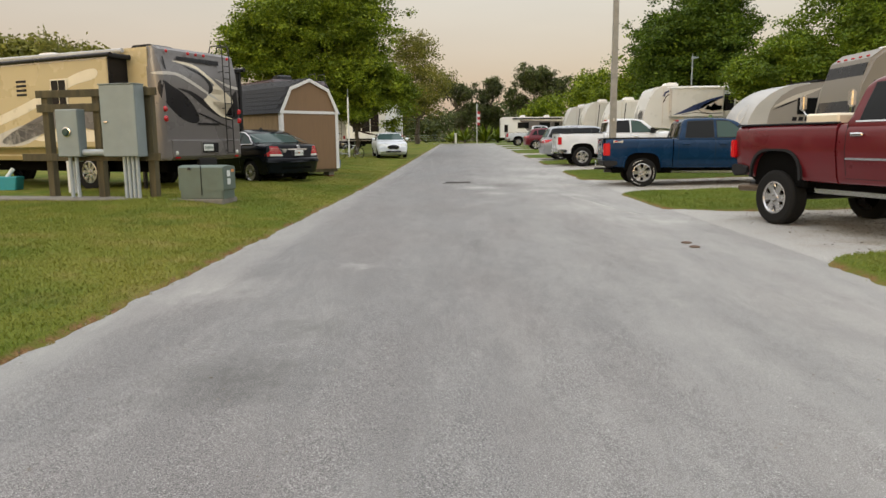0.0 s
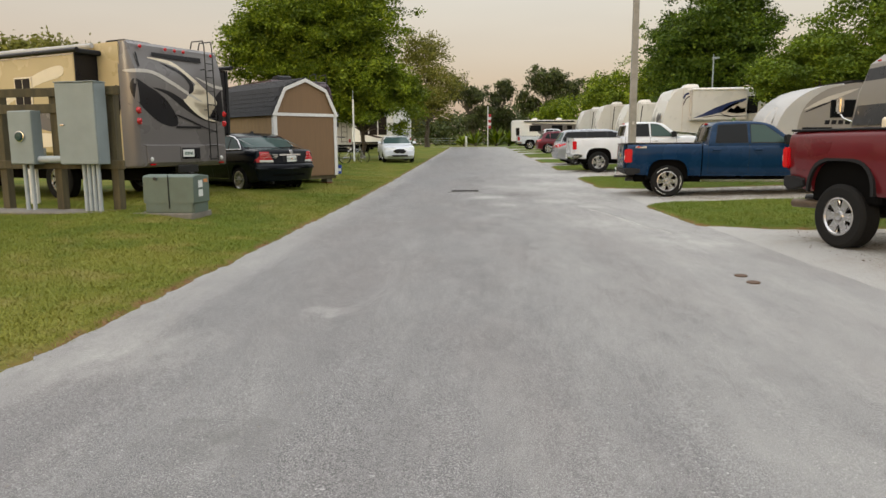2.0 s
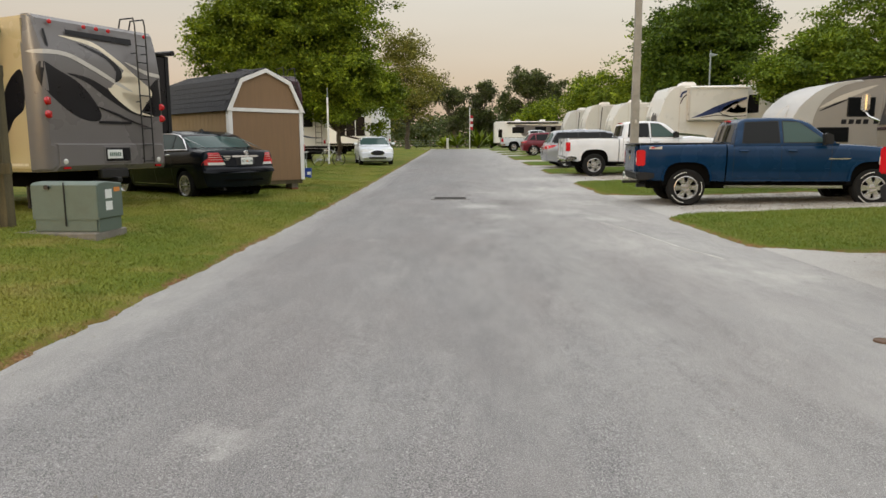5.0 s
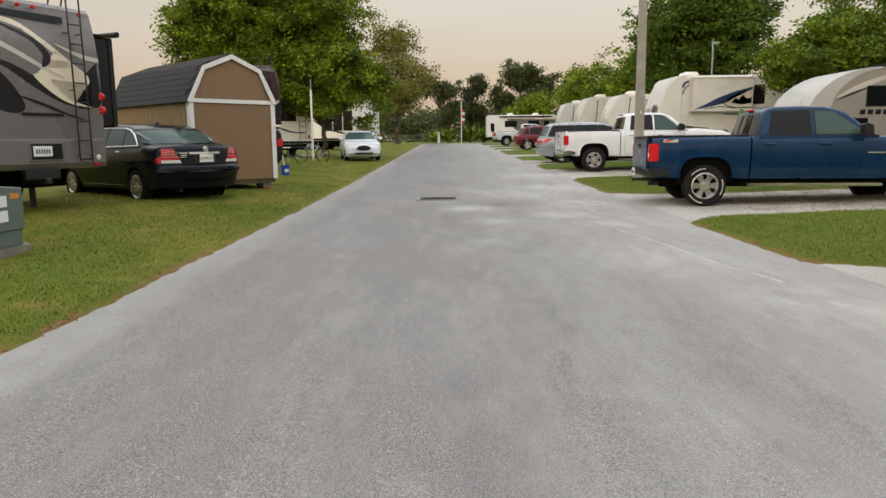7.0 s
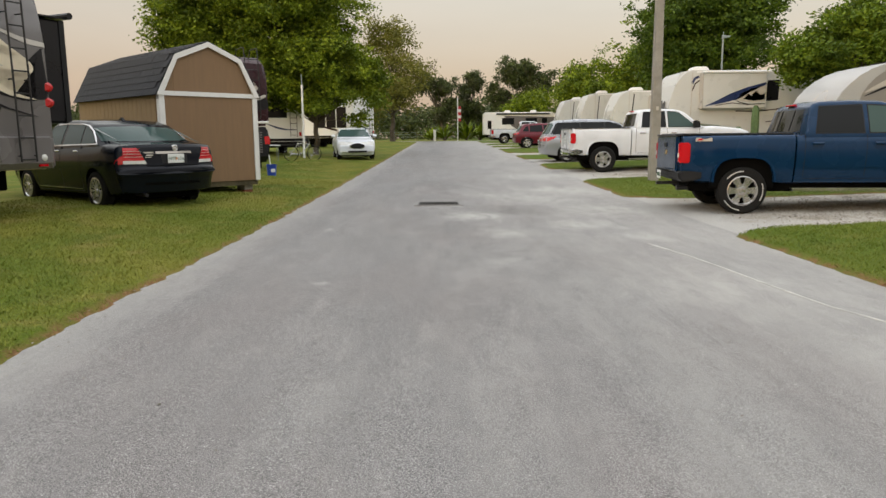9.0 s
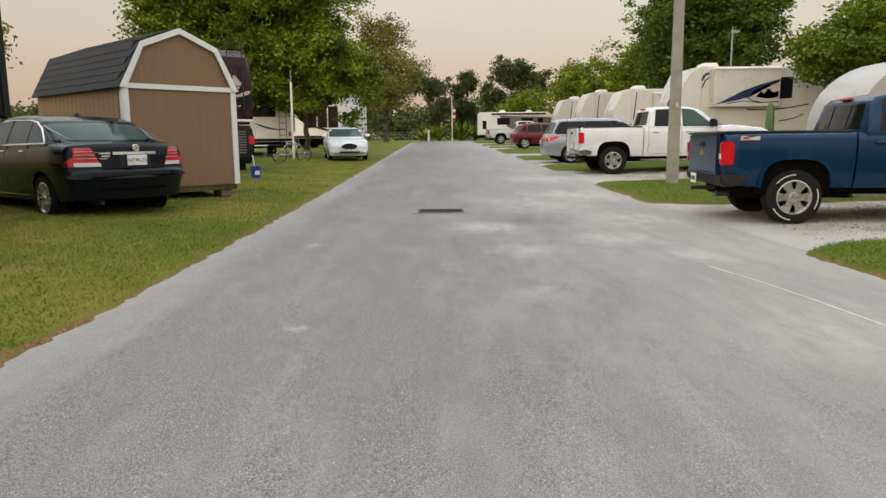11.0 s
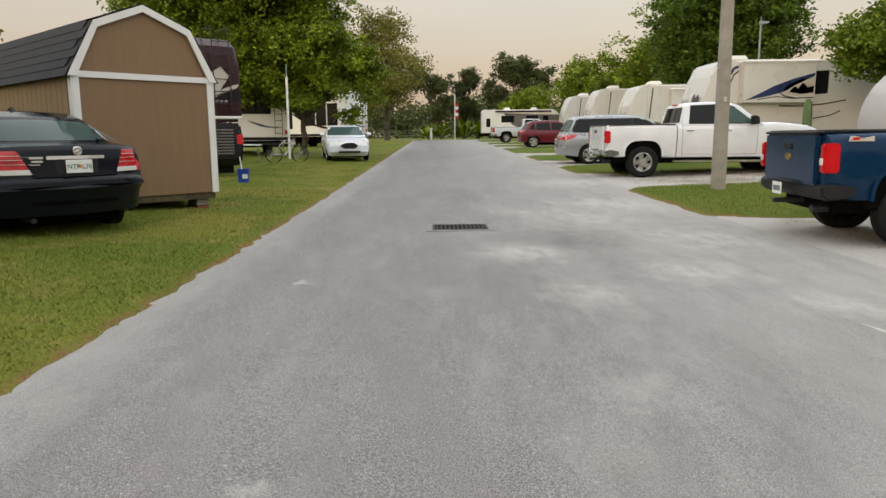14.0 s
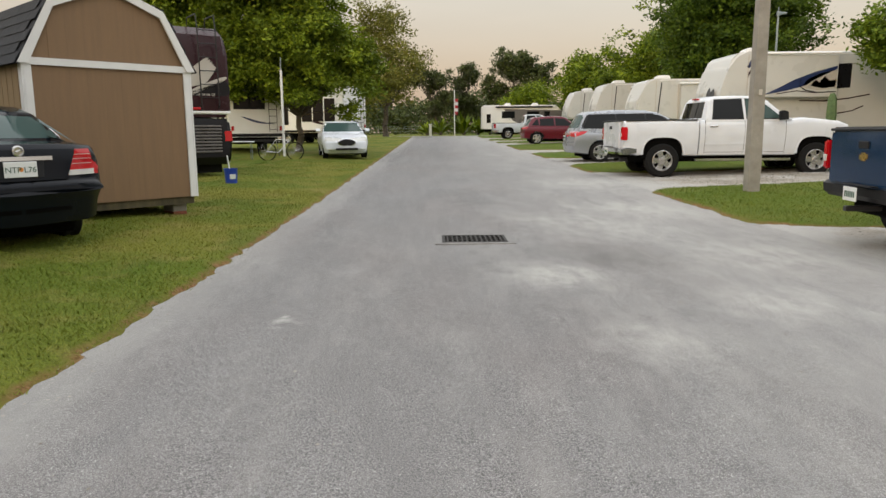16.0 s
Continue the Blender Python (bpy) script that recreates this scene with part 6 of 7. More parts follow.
part("entry_door", box(6.9, 7.5, -1.275, -1.24, 0.8, 2.6), "glass", fr)
part("awning_roll", rod((1.5, -1.35, 3.1), (7.8, -1.35, 3.1), 0.09, 10), "charcoal", fr)
# near-black frame block with the underside's shade painted in
part("chassis", box(0.3, 8.9, -0.9, 0.9, 0.4, 0.72), "hollow", fr)
coach_wheels(fr, (2.4, 7.4), 1.25, 0.42)
roof_unit(fr, 2.5, 0, 3.28)
roof_unit(fr, 5.6, 0, 3.28)


# ---- shed ----
shed = thing("storage_shed", on_land(-4.98, 22.2, 137.0), "brown barn-shaped storage shed with white trim on blocks", "shed")
SW, EAVE, KX, KZ, APX, FL, SL = 1.04, 1.99, 0.68, 2.70, 2.98, 0.26, 3.96
gable = [(-SW, FL), (-SW, EAVE), (-KX, KZ), (0, APX), (KX, KZ), (SW, EAVE), (SW, FL)]
front = part("gable_wall", prism(gable, 0.0, 0.06, axis="x"), "shed_brown", shed, "brown painted plywood gable wall")
part("back_wall", prism(gable, SL - 0.06, SL, axis="x"), "shed_brown", shed)
for s in (-1, 1):
    w_ = part("side_wall", box(0.06, SL - 0.06, s * SW - 0.05 * (s > 0), s * SW + 0.05 * (s < 0), FL, EAVE), "shed_tan", shed, "unpainted tan grooved plywood side wall")
    for i in range(18):
        x = 0.16 + i * 0.2
        part("siding_board", box(x + 0.006, x + 0.194, s * (SW + 0.004) - 0.006, s * (SW + 0.004) + 0.006, FL + 0.01, EAVE - 0.03), "shed_tan", w_)
for i in range(9):
    y = -0.95 + i * 0.2112
    z1 = EAVE - 0.06
    part("siding_board", box(-0.006, 0.002, y + 0.0003, y + 0.2109, FL + 0.005, z1), "shed_brown", front)
for i in range(7):
    y = -0.74 + i * 0.2112
    za = lambda yy: min(KZ + (APX - KZ) * (1 - abs(yy) / KX), EAVE + (KZ - EAVE) * (SW - abs(yy)) / (SW - KX)) - 0.05
    part("siding_board", prism([(y + 0.0003, EAVE + 0.06), (y + 0.0003, za(y + 0.0003)), (y + 0.2109, za(y + 0.2109)), (y + 0.2109, EAVE + 0.06)], -0.006, 0.002, axis="x"), "shed_brown", front)


for s in (-1, 1):
    part("corner_trim", box(-0.028, -0.004, s * SW - 0.085 * (s > 0), s * SW + 0.085 * (s < 0), FL, EAVE), "white_trim", shed)
    part("corner_trim", box(-0.028, 0.085, s * (SW + 0.004), s * (SW + 0.024), FL, EAVE) if s > 0 else box(-0.028, 0.085, -SW - 0.024, -SW - 0.004, FL, EAVE), "white_trim", shed)
    lo_, kn, ap = (s * (SW + 0.07), EAVE - 0.02), (s * (KX + 0.03), KZ + 0.03), (0, APX + 0.035)
    part("barge_board", prism([lo_, kn, (kn[0] - s * 0.05, kn[1] - 0.085), (lo_[0] - s * 0.12, lo_[1])], -0.06, -0.03, axis="x"), "white_trim", shed)
    part("barge_board", prism([kn, ap, (0, APX - 0.065), (kn[0] - s * 0.05, kn[1] - 0.085)], -0.06, -0.03, axis="x"), "white_trim", shed)
part("cross_trim", box(-0.034, -0.008, -SW - 0.03, SW + 0.03, EAVE - 0.035, EAVE + 0.05), "white_trim", shed)
part("floor_skid", box(0.02, SL - 0.02, -SW + 0.02, SW - 0.02, FL - 0.1, FL), "old_wood", shed)
for x in (0.12, 1.8, 3.6):
    for y in (-0.85, 0.85):
        for k in range(2):
            part("support_block", box(x, x + 0.3, y - 0.1, y + 0.1, -0.06 + k * 0.11, 0.045 + k * 0.11, 0.006), "brick_red" if k == 0 else "concrete", shed)
roof = part("roof", prism([(-SW - 0.08, EAVE - 0.03), (-KX - 0.04, KZ + 0.03), (0, APX + 0.035), (KX + 0.04, KZ + 0.03), (SW + 0.08, EAVE - 0.03), (SW + 0.05, EAVE - 0.03), (KX, KZ - 0.01), (0, APX - 0.005), (-KX, KZ - 0.01), (-SW - 0.05, EAVE - 0.03)],
                          -0.05, SL + 0.04, axis="x"), "shingle", shed, "dark grey asphalt shingle gambrel roof")
tabs = {}
for s in (-1, 1):
    for seg, ((y0, z0), (y1, z1)) in enumerate((((SW + 0.09, EAVE - 0.035), (KX + 0.045, KZ + 0.035)), ((KX + 0.045, KZ + 0.035), (0.0, APX + 0.04)))):
        ln = math.hypot(y1 - y0, z1 - z0)
        rows = 6 if seg == 0 else 5
        rh = ln / rows
        for r_ in range(rows):
            for c in range(13):
                w = 0.312
                if "tab" not in tabs:
                    b = box(-0.153, 0.153, -0.0, rh + 0.02, 0.0, 0.007)
                    for v in b.verts:
                        if v.co.y < 0.01:
                            v.co.z += 0.008
                    me = bpy.data.meshes.new("shingle")
                    b.to_mesh(me)
                    b.free()
                    me.materials.append(M["shingle"])
                    tabs["tab"] = me
                ob = new("shingle", tabs["tab"])
                ob.parent = roof
                f = r_ / rows
                yy, zz = lerp(y0, y1, f), lerp(z0, z1, f)
                up = Vector((0, s * (y1 - y0), z1 - z0)).normalized()
                xa = Vector((1, 0, 0)) if s < 0 else Vector((-1, 0, 0))
                nn = xa.cross(up)
                x = min(SL - 0.11, 0.1 + c * w + (0.15 if r_ % 2 else 0.0) + random.uniform(-0.004, 0.004))
                mm = Matrix((xa, up, nn)).transposed().to_4x4()
                ob.matrix_basis = Matrix.Translation(Vector((x, s * yy, zz)) + nn * (0.002 + random.uniform(0, 0.002))) @ mm

# ---- utility rack, transformer, pole ----
rack = thing("utility_rack", pose(-8.0, 13.78, land(-8, 13.7) + 0.06, 0, 0, -12), "weathered timber rack carrying electrical cabinets", "utility rack")
for x in (-0.27, 0.86, 1.98):
    part("post", box(x - 0.07, x + 0.07, -0.055, 0.085, -0.2, 2.02 if x != 0.86 else 2.0, 0.006), "old_wood", rack)
for x0, x1, z0, z1 in ((-0.42, 2.2, 1.89, 2.03), (-0.42, 0.98, 1.62, 1.77), (-0.85, 2.2, 0.70, 0.84)):
    part("rail", box(x0, x1, -0.10, -0.056, z0, z1, 0.005), "old_wood", rack)


def cabinet(name, x0, x1, z0, z1, depth, label, conduits, dial=False):
    base = rack.matrix_world
    t = thing(name, base, label, "electrical cabinet", "cabinets on the timber rack")
    part("case", box(x0, x1, -0.104 - depth, -0.104, z0, z1, 0.008), "galvanised", t)
    d = part("door", box(x0 + 0.006, x1 - 0.006, -0.104 - depth - 0.016, -0.104 - depth - 0.002, z0 + 0.01, z1 - 0.01, 0.006), "galvanised", t)
    y = -0.104 - depth - 0.016
    if dial:
        pc = part("meter", lathe([(0.075, 0.0), (0.075, -0.03), (0.06, -0.06), (0.02, -0.065)], 20), "glass_green", d, "glass meter dome with a chrome rim")
        pc.location = ((x0 + x1) / 2, y, z1 - 0.42)
        pc = part("meter_ring", lathe([(0.09, 0.0), (0.09, -0.025), (0.075, -0.028)], 20), "chrome", d)
        pc.location = ((x0 + x1) / 2, y, z1 - 0.42)
    else:
        part("latch", box(x0 + 0.08, x0 + 0.16, y - 0.03, y, (z0 + z1) / 2 - 0.03, (z0 + z1) / 2 - 0.005, 0.005), "chrome", d)
        part("drip_cap", box(x0 - 0.01, x1 + 0.01, y - 0.01, -0.1, z1, z1 + 0.015, 0.004), "galvanised", t)
    for x in conduits:
        part("conduit", rod((x, -0.104 - depth * 0.5, -0.2), (x, -0.104 - depth * 0.5, z0 + 0.02), 0.034, 12), "pvc", t)
    return t


cabinet("electrical_cabinet", 1.22, 1.96, 0.78, 2.08, 0.26, "large grey steel electrical cabinet on timber rack", (1.55, 1.64, 1.73, 1.82))
small = cabinet("electrical_cabinet", 0.18, 0.66, 0.78, 1.66, 0.2, "grey meter cabinet with a round glass meter", (0.34, 0.48), True)
part("cross_conduit", rod((0.65, -0.2, 0.86), (1.24, -0.2, 0.86), 0.06, 14), "pvc", small)
pad = thing("concrete_pad", pose(-8.0, 13.4, land(-8, 13.4), 0, 0, -9), "low worn concrete pad under the cabinets", "concrete pad")
part("slab", box(-1.6, 2.3, -0.2, 0.4, -0.08, 0.075, 0.02), "pad_concrete", pad)

tr = thing("transformer_box", pose(-4.93, 13.05, land(-4.9, 13.0) + 0.05, 0, 0, -4) @ Matrix.Diagonal((1, 1, 0.9, 1)), "green steel transformer box on a concrete pad", "transformer")
part("plinth", box(-0.72, 0.40, -0.36, 0.34, -0.15, 0.02, 0.015), "pad_concrete", tr)
part("case", prism([(-0.40, 0.02), (-0.40, 0.62), (-0.37, 0.66), (0.35, 0.66), (0.40, 0.62), (0.40, 0.02)], -0.29, 0.24, 0.02, 2), "green_steel", tr)
hd = part("hood", prism([(-0.3, 0.19), (-0.3, 0.645), (-0.26, 0.675), (-0.1, 0.69), (0.25, 0.65), (0.25, 0.19)], -0.42, 0.42, 0.012, 1, axis="x"), "green_steel", tr)
part("seam", box(0.0, 0.012, -0.312, -0.298, 0.1, 0.68), "black_plastic", tr)
part("padlock", shifted(lathe([(0.03, -0.02), (0.03, 0.0)], 12), -0.2, -0.31, 0.62), "black_steel", tr)
for z in (0.5, 0.34):
    part("warning_label", box(0.421, 0.426, -0.14, 0.0, z - 0.04, z + 0.08), "plate", tr, "white and yellow warning label")
part("warning_label", box(0.421, 0.426, 0.05, 0.18, 0.54, 0.60), "amber_lens", tr)

pole = thing("lamp_pole", pose(5.12, 26.15, land(5.12, 26.15) - 0.05), "tall square tapered concrete utility pole on the verge", "utility pole")
part("shaft", prism([(-0.118, 0), (-0.115, 0.6), (-0.07, 10), (0.07, 10), (0.115, 0.6), (0.118, 0)], -0.11, 0.11, 0.02, 1, shape=lambda x, y, z: (x, y * (1 - 0.042 * z), z)), "concrete", pole)
part("number_tag", box(-0.03, 0.03, -0.145, -0.135, 1.85, 1.95), "silver_vinyl", pole)

# ---- small things ----
grate = thing("drain_grate", pose(-0.42, 21.05, grade(21.05) + 0.006) @ Matrix.Diagonal((0.87, 0.87, 1, 1)), "rusty cast-iron storm drain grate set in asphalt", "drain grate")
part("rim", merge(merge(box(-0.43, 0.43, -0.31, -0.26, -0.02, 0.006), box(-0.43, 0.43, 0.26, 0.31, -0.02, 0.006)), merge(box(-0.43, -0.39, -0.26, 0.26, -0.02, 0.006), box(0.39, 0.43, -0.26, 0.26, -0.02, 0.006))), "iron", grate)
# near-black sheet stands in for the shaded depth below the bars
part("pit_shade", box(-0.39, 0.39, -0.26, 0.26, -0.012, -0.001), "hollow", grate)
for i in range(12):
    x = -0.355 + i * 0.0645
    part("bar", box(x - 0.011, x + 0.011, -0.26, 0.26, -0.005, 0.006), "iron", grate)
for y in (-0.087, 0.087):
    part("cross_bar", box(-0.39, 0.39, y - 0.012, y + 0.012, -0.005, 0.0075), "iron", grate)
collar = thing("concrete_collar", pose(-0.42, 21.05, grade(21.05) + 0.002) @ Matrix.Diagonal((0.87, 0.87, 1, 1)), "worn concrete collar round the storm drain", "concrete collar")
part("slab", merge(merge(box(-0.52, 0.52, -0.42, -0.312, -0.03, 0.004), box(-0.52, 0.52, 0.312, 0.42, -0.03, 0.004)), merge(box(-0.52, -0.432, -0.312, 0.312, -0.03, 0.004), box(0.432, 0.52, -0.312, 0.312, -0.03, 0.004))), "collar", collar)
for x, y in ((2.49, 8.95), (2.48, 8.60)):
    lid = thing("valve_cover", pose(x, y, grade(y) - 0.012), "small round rusty valve cover in the asphalt", "valve cover", "valve covers")
    part("disc", lathe([(0.062, -0.03), (0.062, 0.004), (0.054, 0.007), (0.05, 0.003), (0.0, 0.003)], 20, axis="z"), "lid_rust", lid)

bk = thing("bicycle", on_land(-7.0, 39.2, 28), "grey bicycle leaning by a tree on the lawn", "bicycle")
for x in (0.0, 1.05):
    w_ = part("wheel", lathe([(0.33, -0.02), (0.345, 0.0), (0.33, 0.02), (0.31, 0.012), (0.31, -0.012), (0.33, -0.02)], 24, caps=False), "rubber", bk)
    w_.location = (x, 0, 0.345)
    sp_ = None
    for i in range(10):
        a = math.pi * i / 10
        sp_ = rod((0.31 * math.cos(a), 0, 0.31 * math.sin(a)), (-0.31 * math.cos(a), 0, -0.31 * math.sin(a)), 0.003, 4, sp_)
    part("wheel_spokes", sp_, "chrome", w_)
part("frame_tubes", tube([(0.0, 0, 0.345), (0.42, 0, 0.3), (0.85, 0, 0.75), (0.33, 0, 0.78), (0.42, 0, 0.3)], 0.018, 8, tube([(0.33, 0, 0.78), (0.0, 0, 0.345)], 0.012)), "alloy", bk)
part("fork", tube([(1.05, 0, 0.345), (0.85, 0, 0.78), (0.82, 0, 0.95)], 0.016), "chrome", bk)
part("handlebar", tube([(0.75, -0.28, 1.0), (0.86, 0, 0.96), (0.75, 0.28, 1.0)], 0.014), "black_steel", bk)
part("saddle", prism([(0.15, 0.9), (0.12, 0.96), (0.4, 0.95), (0.42, 0.91)], -0.07, 0.07, 0.02, 2), "black_plastic", bk)
part("seat_post", rod((0.33, 0, 0.75), (0.3, 0, 0.92), 0.014), "chrome", bk)
part("pedals", tube([(0.42, -0.12, 0.2), (0.42, 0.12, 0.42)], 0.02), "black_steel", bk)

bu = thing("bucket", on_land(-5.25, 28.2, 30, 0.02), "blue plastic bucket on the grass behind the shed", "bucket")
part("pail", lathe([(0.12, 0.0), (0.14, 0.3), (0.15, 0.32), (0.135, 0.32), (0.115, 0.02)], 20, axis="z"), "blue_plastic", bu)
part("label_patch", box(-0.06, 0.06, -0.145, -0.13, 0.1, 0.2), "plate", bu)
part("tool_handle", rod((0, 0, 0.1), (-0.05, 0.05, 0.6), 0.015), "plate", bu)
tb = thing("storage_tub", on_land(-11.1, 16.6, 10, 0.02), "teal plastic tub with loose clutter on the lawn", "storage tub")
part("tub", prism([(-0.35, 0), (-0.4, 0.32), (0.4, 0.32), (0.35, 0)], -0.22, 0.22, 0.02, 1), "teal_plastic", tb)
part("clutter", merge(rod((-0.2, 0, 0.3), (-0.1, 0.1, 0.62), 0.03), rod((0.1, 0, 0.3), (0.25, 0.0, 0.5), 0.05)), "plate", tb)
ped = thing("meter_pedestal", on_land(-8.6, 15.2, 10, 0.0), "white and grey electric hook-up pedestal on the lawn", "hook-up pedestal")
part("post", box(-0.12, 0.02, -0.06, 0.06, -0.1, 1.15, 0.01), "white_trim", ped)
part("outlet_box", box(-0.04, 0.22, -0.16, 0.02, 0.72, 1.12, 0.015), "galvanised", ped)
part("meter", shifted(lathe([(0.07, 0.0), (0.07, -0.05), (0.03, -0.07)], 16), 0.09, -0.16, 0.95), "glass_green", ped)
whip = thing("aerial_pole", on_land(-7.0, 42.2, 0, -0.02), "slender white aerial pole beside the trailers", "aerial pole")
part("tube", rod((0, 0, 0), (0, 0, 3.5), 0.05, 8), "white_trim", whip)
part("tip", rod((0, 0, 3.5), (0, 0, 4.0), 0.025, 6), "galvanised", whip)


def camp_chair(x, y, ang, mat, label):
    t = thing("camp_chair", on_land(x, y, ang, 0.0), label, "camp chair", "camp chairs by the trailers")
    for sx in (-0.25, 0.25):
        for sy in (-0.22, 0.22):
            part("leg", rod((sx, sy, -0.02), (sx * 0.9, -sy, 0.44), 0.012, 6), "galvanised", t)
    part("seat", prism([(-0.26, 0.42), (0.26, 0.44), (0.26, 0.455), (-0.26, 0.435)], -0.24, 0.24), mat, t)
    part("backrest", prism([(-0.28, 0.42), (-0.42, 0.92), (-0.40, 0.925), (-0.26, 0.43)], -0.24, 0.24), mat, t)
    for sy in (-0.26, 0.26):
        part("armrest", box(-0.3, 0.22, sy - 0.03, sy + 0.03, 0.62, 0.64, 0.008), mat, t)


camp_chair(-8.3, 38.0, -40, "silver_vinyl", "folding camp chair with pale fabric seat")
camp_chair(-8.9, 39.2, -70, "teal_plastic", "folding camp chair with teal fabric seat")
ft = thing("folding_table", on_land(-8.2, 39.6, 20, 0.0), "low white folding table on the lawn", "folding table")
part("tabletop", box(-0.6, 0.6, -0.35, 0.35, 0.68, 0.72, 0.015), "gelcoat_white", ft)
for sx in (-0.5, 0.5):
    for sy in (-0.28, 0.28):
        part("leg", rod((sx, sy, -0.02), (sx, sy, 0.69), 0.014, 6), "galvanised", ft)
for x, y, hgt in ((11.8, 35.6, 2.1), (11.0, 35.2, 1.3), (12.3, 36.0, 1.0)):
    cc = thing("cactus", on_land(x, y, 0, -0.01), "tall green columnar cactus in front of a trailer", "cactus", "cacti by the trailer")
    b = lathe([(0.10, 0), (0.13, 0.2), (0.14, hgt * 0.7), (0.12, hgt * 0.92), (0.06, hgt)], 14, axis="z")
    for v in b.verts:
        k = 1 + (0.12 if (round(math.degrees(math.atan2(v.co.y, v.co.x)) / 25.7) % 2) else -0.06)
        v.co.x *= k
        v.co.y *= k
    part("stem", b, "cactus", cc)
an = thing("weather_mast", pose(12.6, 41.3, land(12.6, 41.3) - 0.05), "slim steel mast with a small rotor aerial on top", "aerial mast")
part("mast", rod((0, 0, 0), (0, 0, 5.4), 0.04, 8), "galvanised", an)
part("rotor_head", merge(prism([(-0.05, 5.3), (0.3, 5.36), (0.34, 5.42), (-0.05, 5.46)], -0.06, 0.06, 0.02, 1), rod((0, 0, 5.4), (0, 0, 5.62), 0.02)), "galvanised", an)
fp = thing("flag_pole", pose(1.6, 96, grade(90)), "white pole with a hanging red and white flag", "flag pole")
part("mast", rod((0, 0, 0), (0, 0, 5.2), 0.06, 10), "white_trim", fp)
for i in range(5):
    part("flag_stripe", prism([(0.05, 2.4 + i * 0.36), (0.05, 2.76 + i * 0.36), (0.4 + 0.05 * (i % 2), 2.7 + i * 0.36), (0.38, 2.35 + i * 0.36)], -0.03, 0.03, 0.01), "flag_red" if i % 2 == 0 else "flag_white", fp)
mp_ = thing("marker_post", pose(-1.2, 91.5, grade(90)), "short white service post on the far verge", "marker post")
part("post", box(-0.14, 0.14, -0.14, 0.14, -0.05, 1.2, 0.03), "white_trim", mp_)
part("cap", box(-0.18, 0.18, -0.18, 0.18, 1.2, 1.3, 0.03), "white_trim", mp_)
fence = thing("fence", pose(0, 112, grade(90)), "low wire fence before the far woods", "fence")
for i in range(30):
    part("post", rod((-46 + i * 3, 0, -0.1), (-46 + i * 3, 0, 1.3), 0.05, 6), "old_wood", fence)
for z in (0.5, 0.9, 1.2):
    part("wire", rod((-46, 0, z), (41, 0, z), 0.012, 4), "galvanised", fence)


# ---- crack in the lane, loose stones on the drives ----
crack = thing("road_crack", pose(0, 0, 0), "pale sealed crack wandering along the lane's edge", "road crack")
line = [(2.72, 12.3), (2.70, 12.5), (2.63, 12.75), (2.56, 12.95), (2.50, 13.4), (2.44, 13.9), (2.37, 14.6), (2.27, 15.3), (2.10, 16.1)]
bm = None
for (x0, y0), (x1, y1) in zip(line, line[1:]):
    bm = plate_between([(x0 - 0.012, y0, grade(y0) - 0.008 * x0 + 0.001), (x0 + 0.012, y0, grade(y0) - 0.008 * x0 + 0.001), (x1 + 0.012, y1, grade(y1) - 0.008 * x1 + 0.001), (x1 - 0.012, y1, grade(y1) - 0.008 * x1 + 0.001)], 0.003, bm)
part("seal", bm, "sealant", crack)


def scatter(name, boxes, count, size, mat, seed, label, category, keep):
    """Loose bits: flattened eight-sided lumps lying on the land."""
    rg = np.random.default_rng(seed)
    unit = np.array([(1, 0, 0), (0, 1, 0), (-1, 0, 0), (0, -1, 0), (0, 0, 0.6), (0, 0, -0.4)])
    tri = np.array([(0, 1, 4), (1, 2, 4), (2, 3, 4), (3, 0, 4), (1, 0, 5), (2, 1, 5), (3, 2, 5), (0, 3, 5)])
    vs, fs = [], []
    for x0, x1, y0, y1 in boxes:
        for _ in range(count):
            x, y = rg.uniform(x0, x1), rg.uniform(y0, y1)
            if not keep(x, y):
                continue
            k = size * rg.uniform(0.4, 1.5) * np.array((rg.uniform(0.7, 1.5), rg.uniform(0.7, 1.3), rg.uniform(0.5, 1)))
            a = rg.uniform(0, 6.28)
            rot = np.array(((math.cos(a), -math.sin(a), 0), (math.sin(a), math.cos(a), 0), (0, 0, 1)))
            fs.append(tri + 6 * len(vs))
            vs.append((unit * k) @ rot.T + np.array((x, y, land(x, y) - 0.008)))
    me = bpy.data.meshes.new(name)
    me.from_pydata(np.concatenate(vs).tolist(), [], np.concatenate(fs).tolist())
    me.materials.append(M[mat])
    return tagged(new(name, me), label, category, "", "stuff")


on_drive = lambda x, y: grass_at(x, y) < 0.3
M["stone"] = leaf_mat("gravel_stone", (0.20, 0.18, 0.15), (0.44, 0.41, 0.37))
M["litter"] = leaf_mat("leaf_litter", (0.07, 0.045, 0.025), (0.16, 0.10, 0.05))
scatter("gravel_stones", [(4.9, 10, a - 0.6, b + 0.6) for a, b in DRIVES[:3]], 2200, 0.014, "stone", 41, "loose pale gravel stones on the drives", "gravel", on_drive)
scatter("leaf_litter", [(4.0, 9, a - 0.8, b + 0.8) for a, b in DRIVES[:3]], 420, 0.013, "litter", 42, "brown leaf litter on the gravel", "leaf litter", on_drive)
scatter("edge_chips", [(-3.05, -2.72, 2, 30)], 900, 0.006, "stone", 44, "broken pale asphalt chips along the lane edge", "asphalt chips", lambda x, y: True)
scatter("road_grit", [(-2.9, 3.4, 1.5, 26)], 900, 0.007, "stone", 43, "scattered pale grit on the asphalt", "grit", lambda x, y: True)


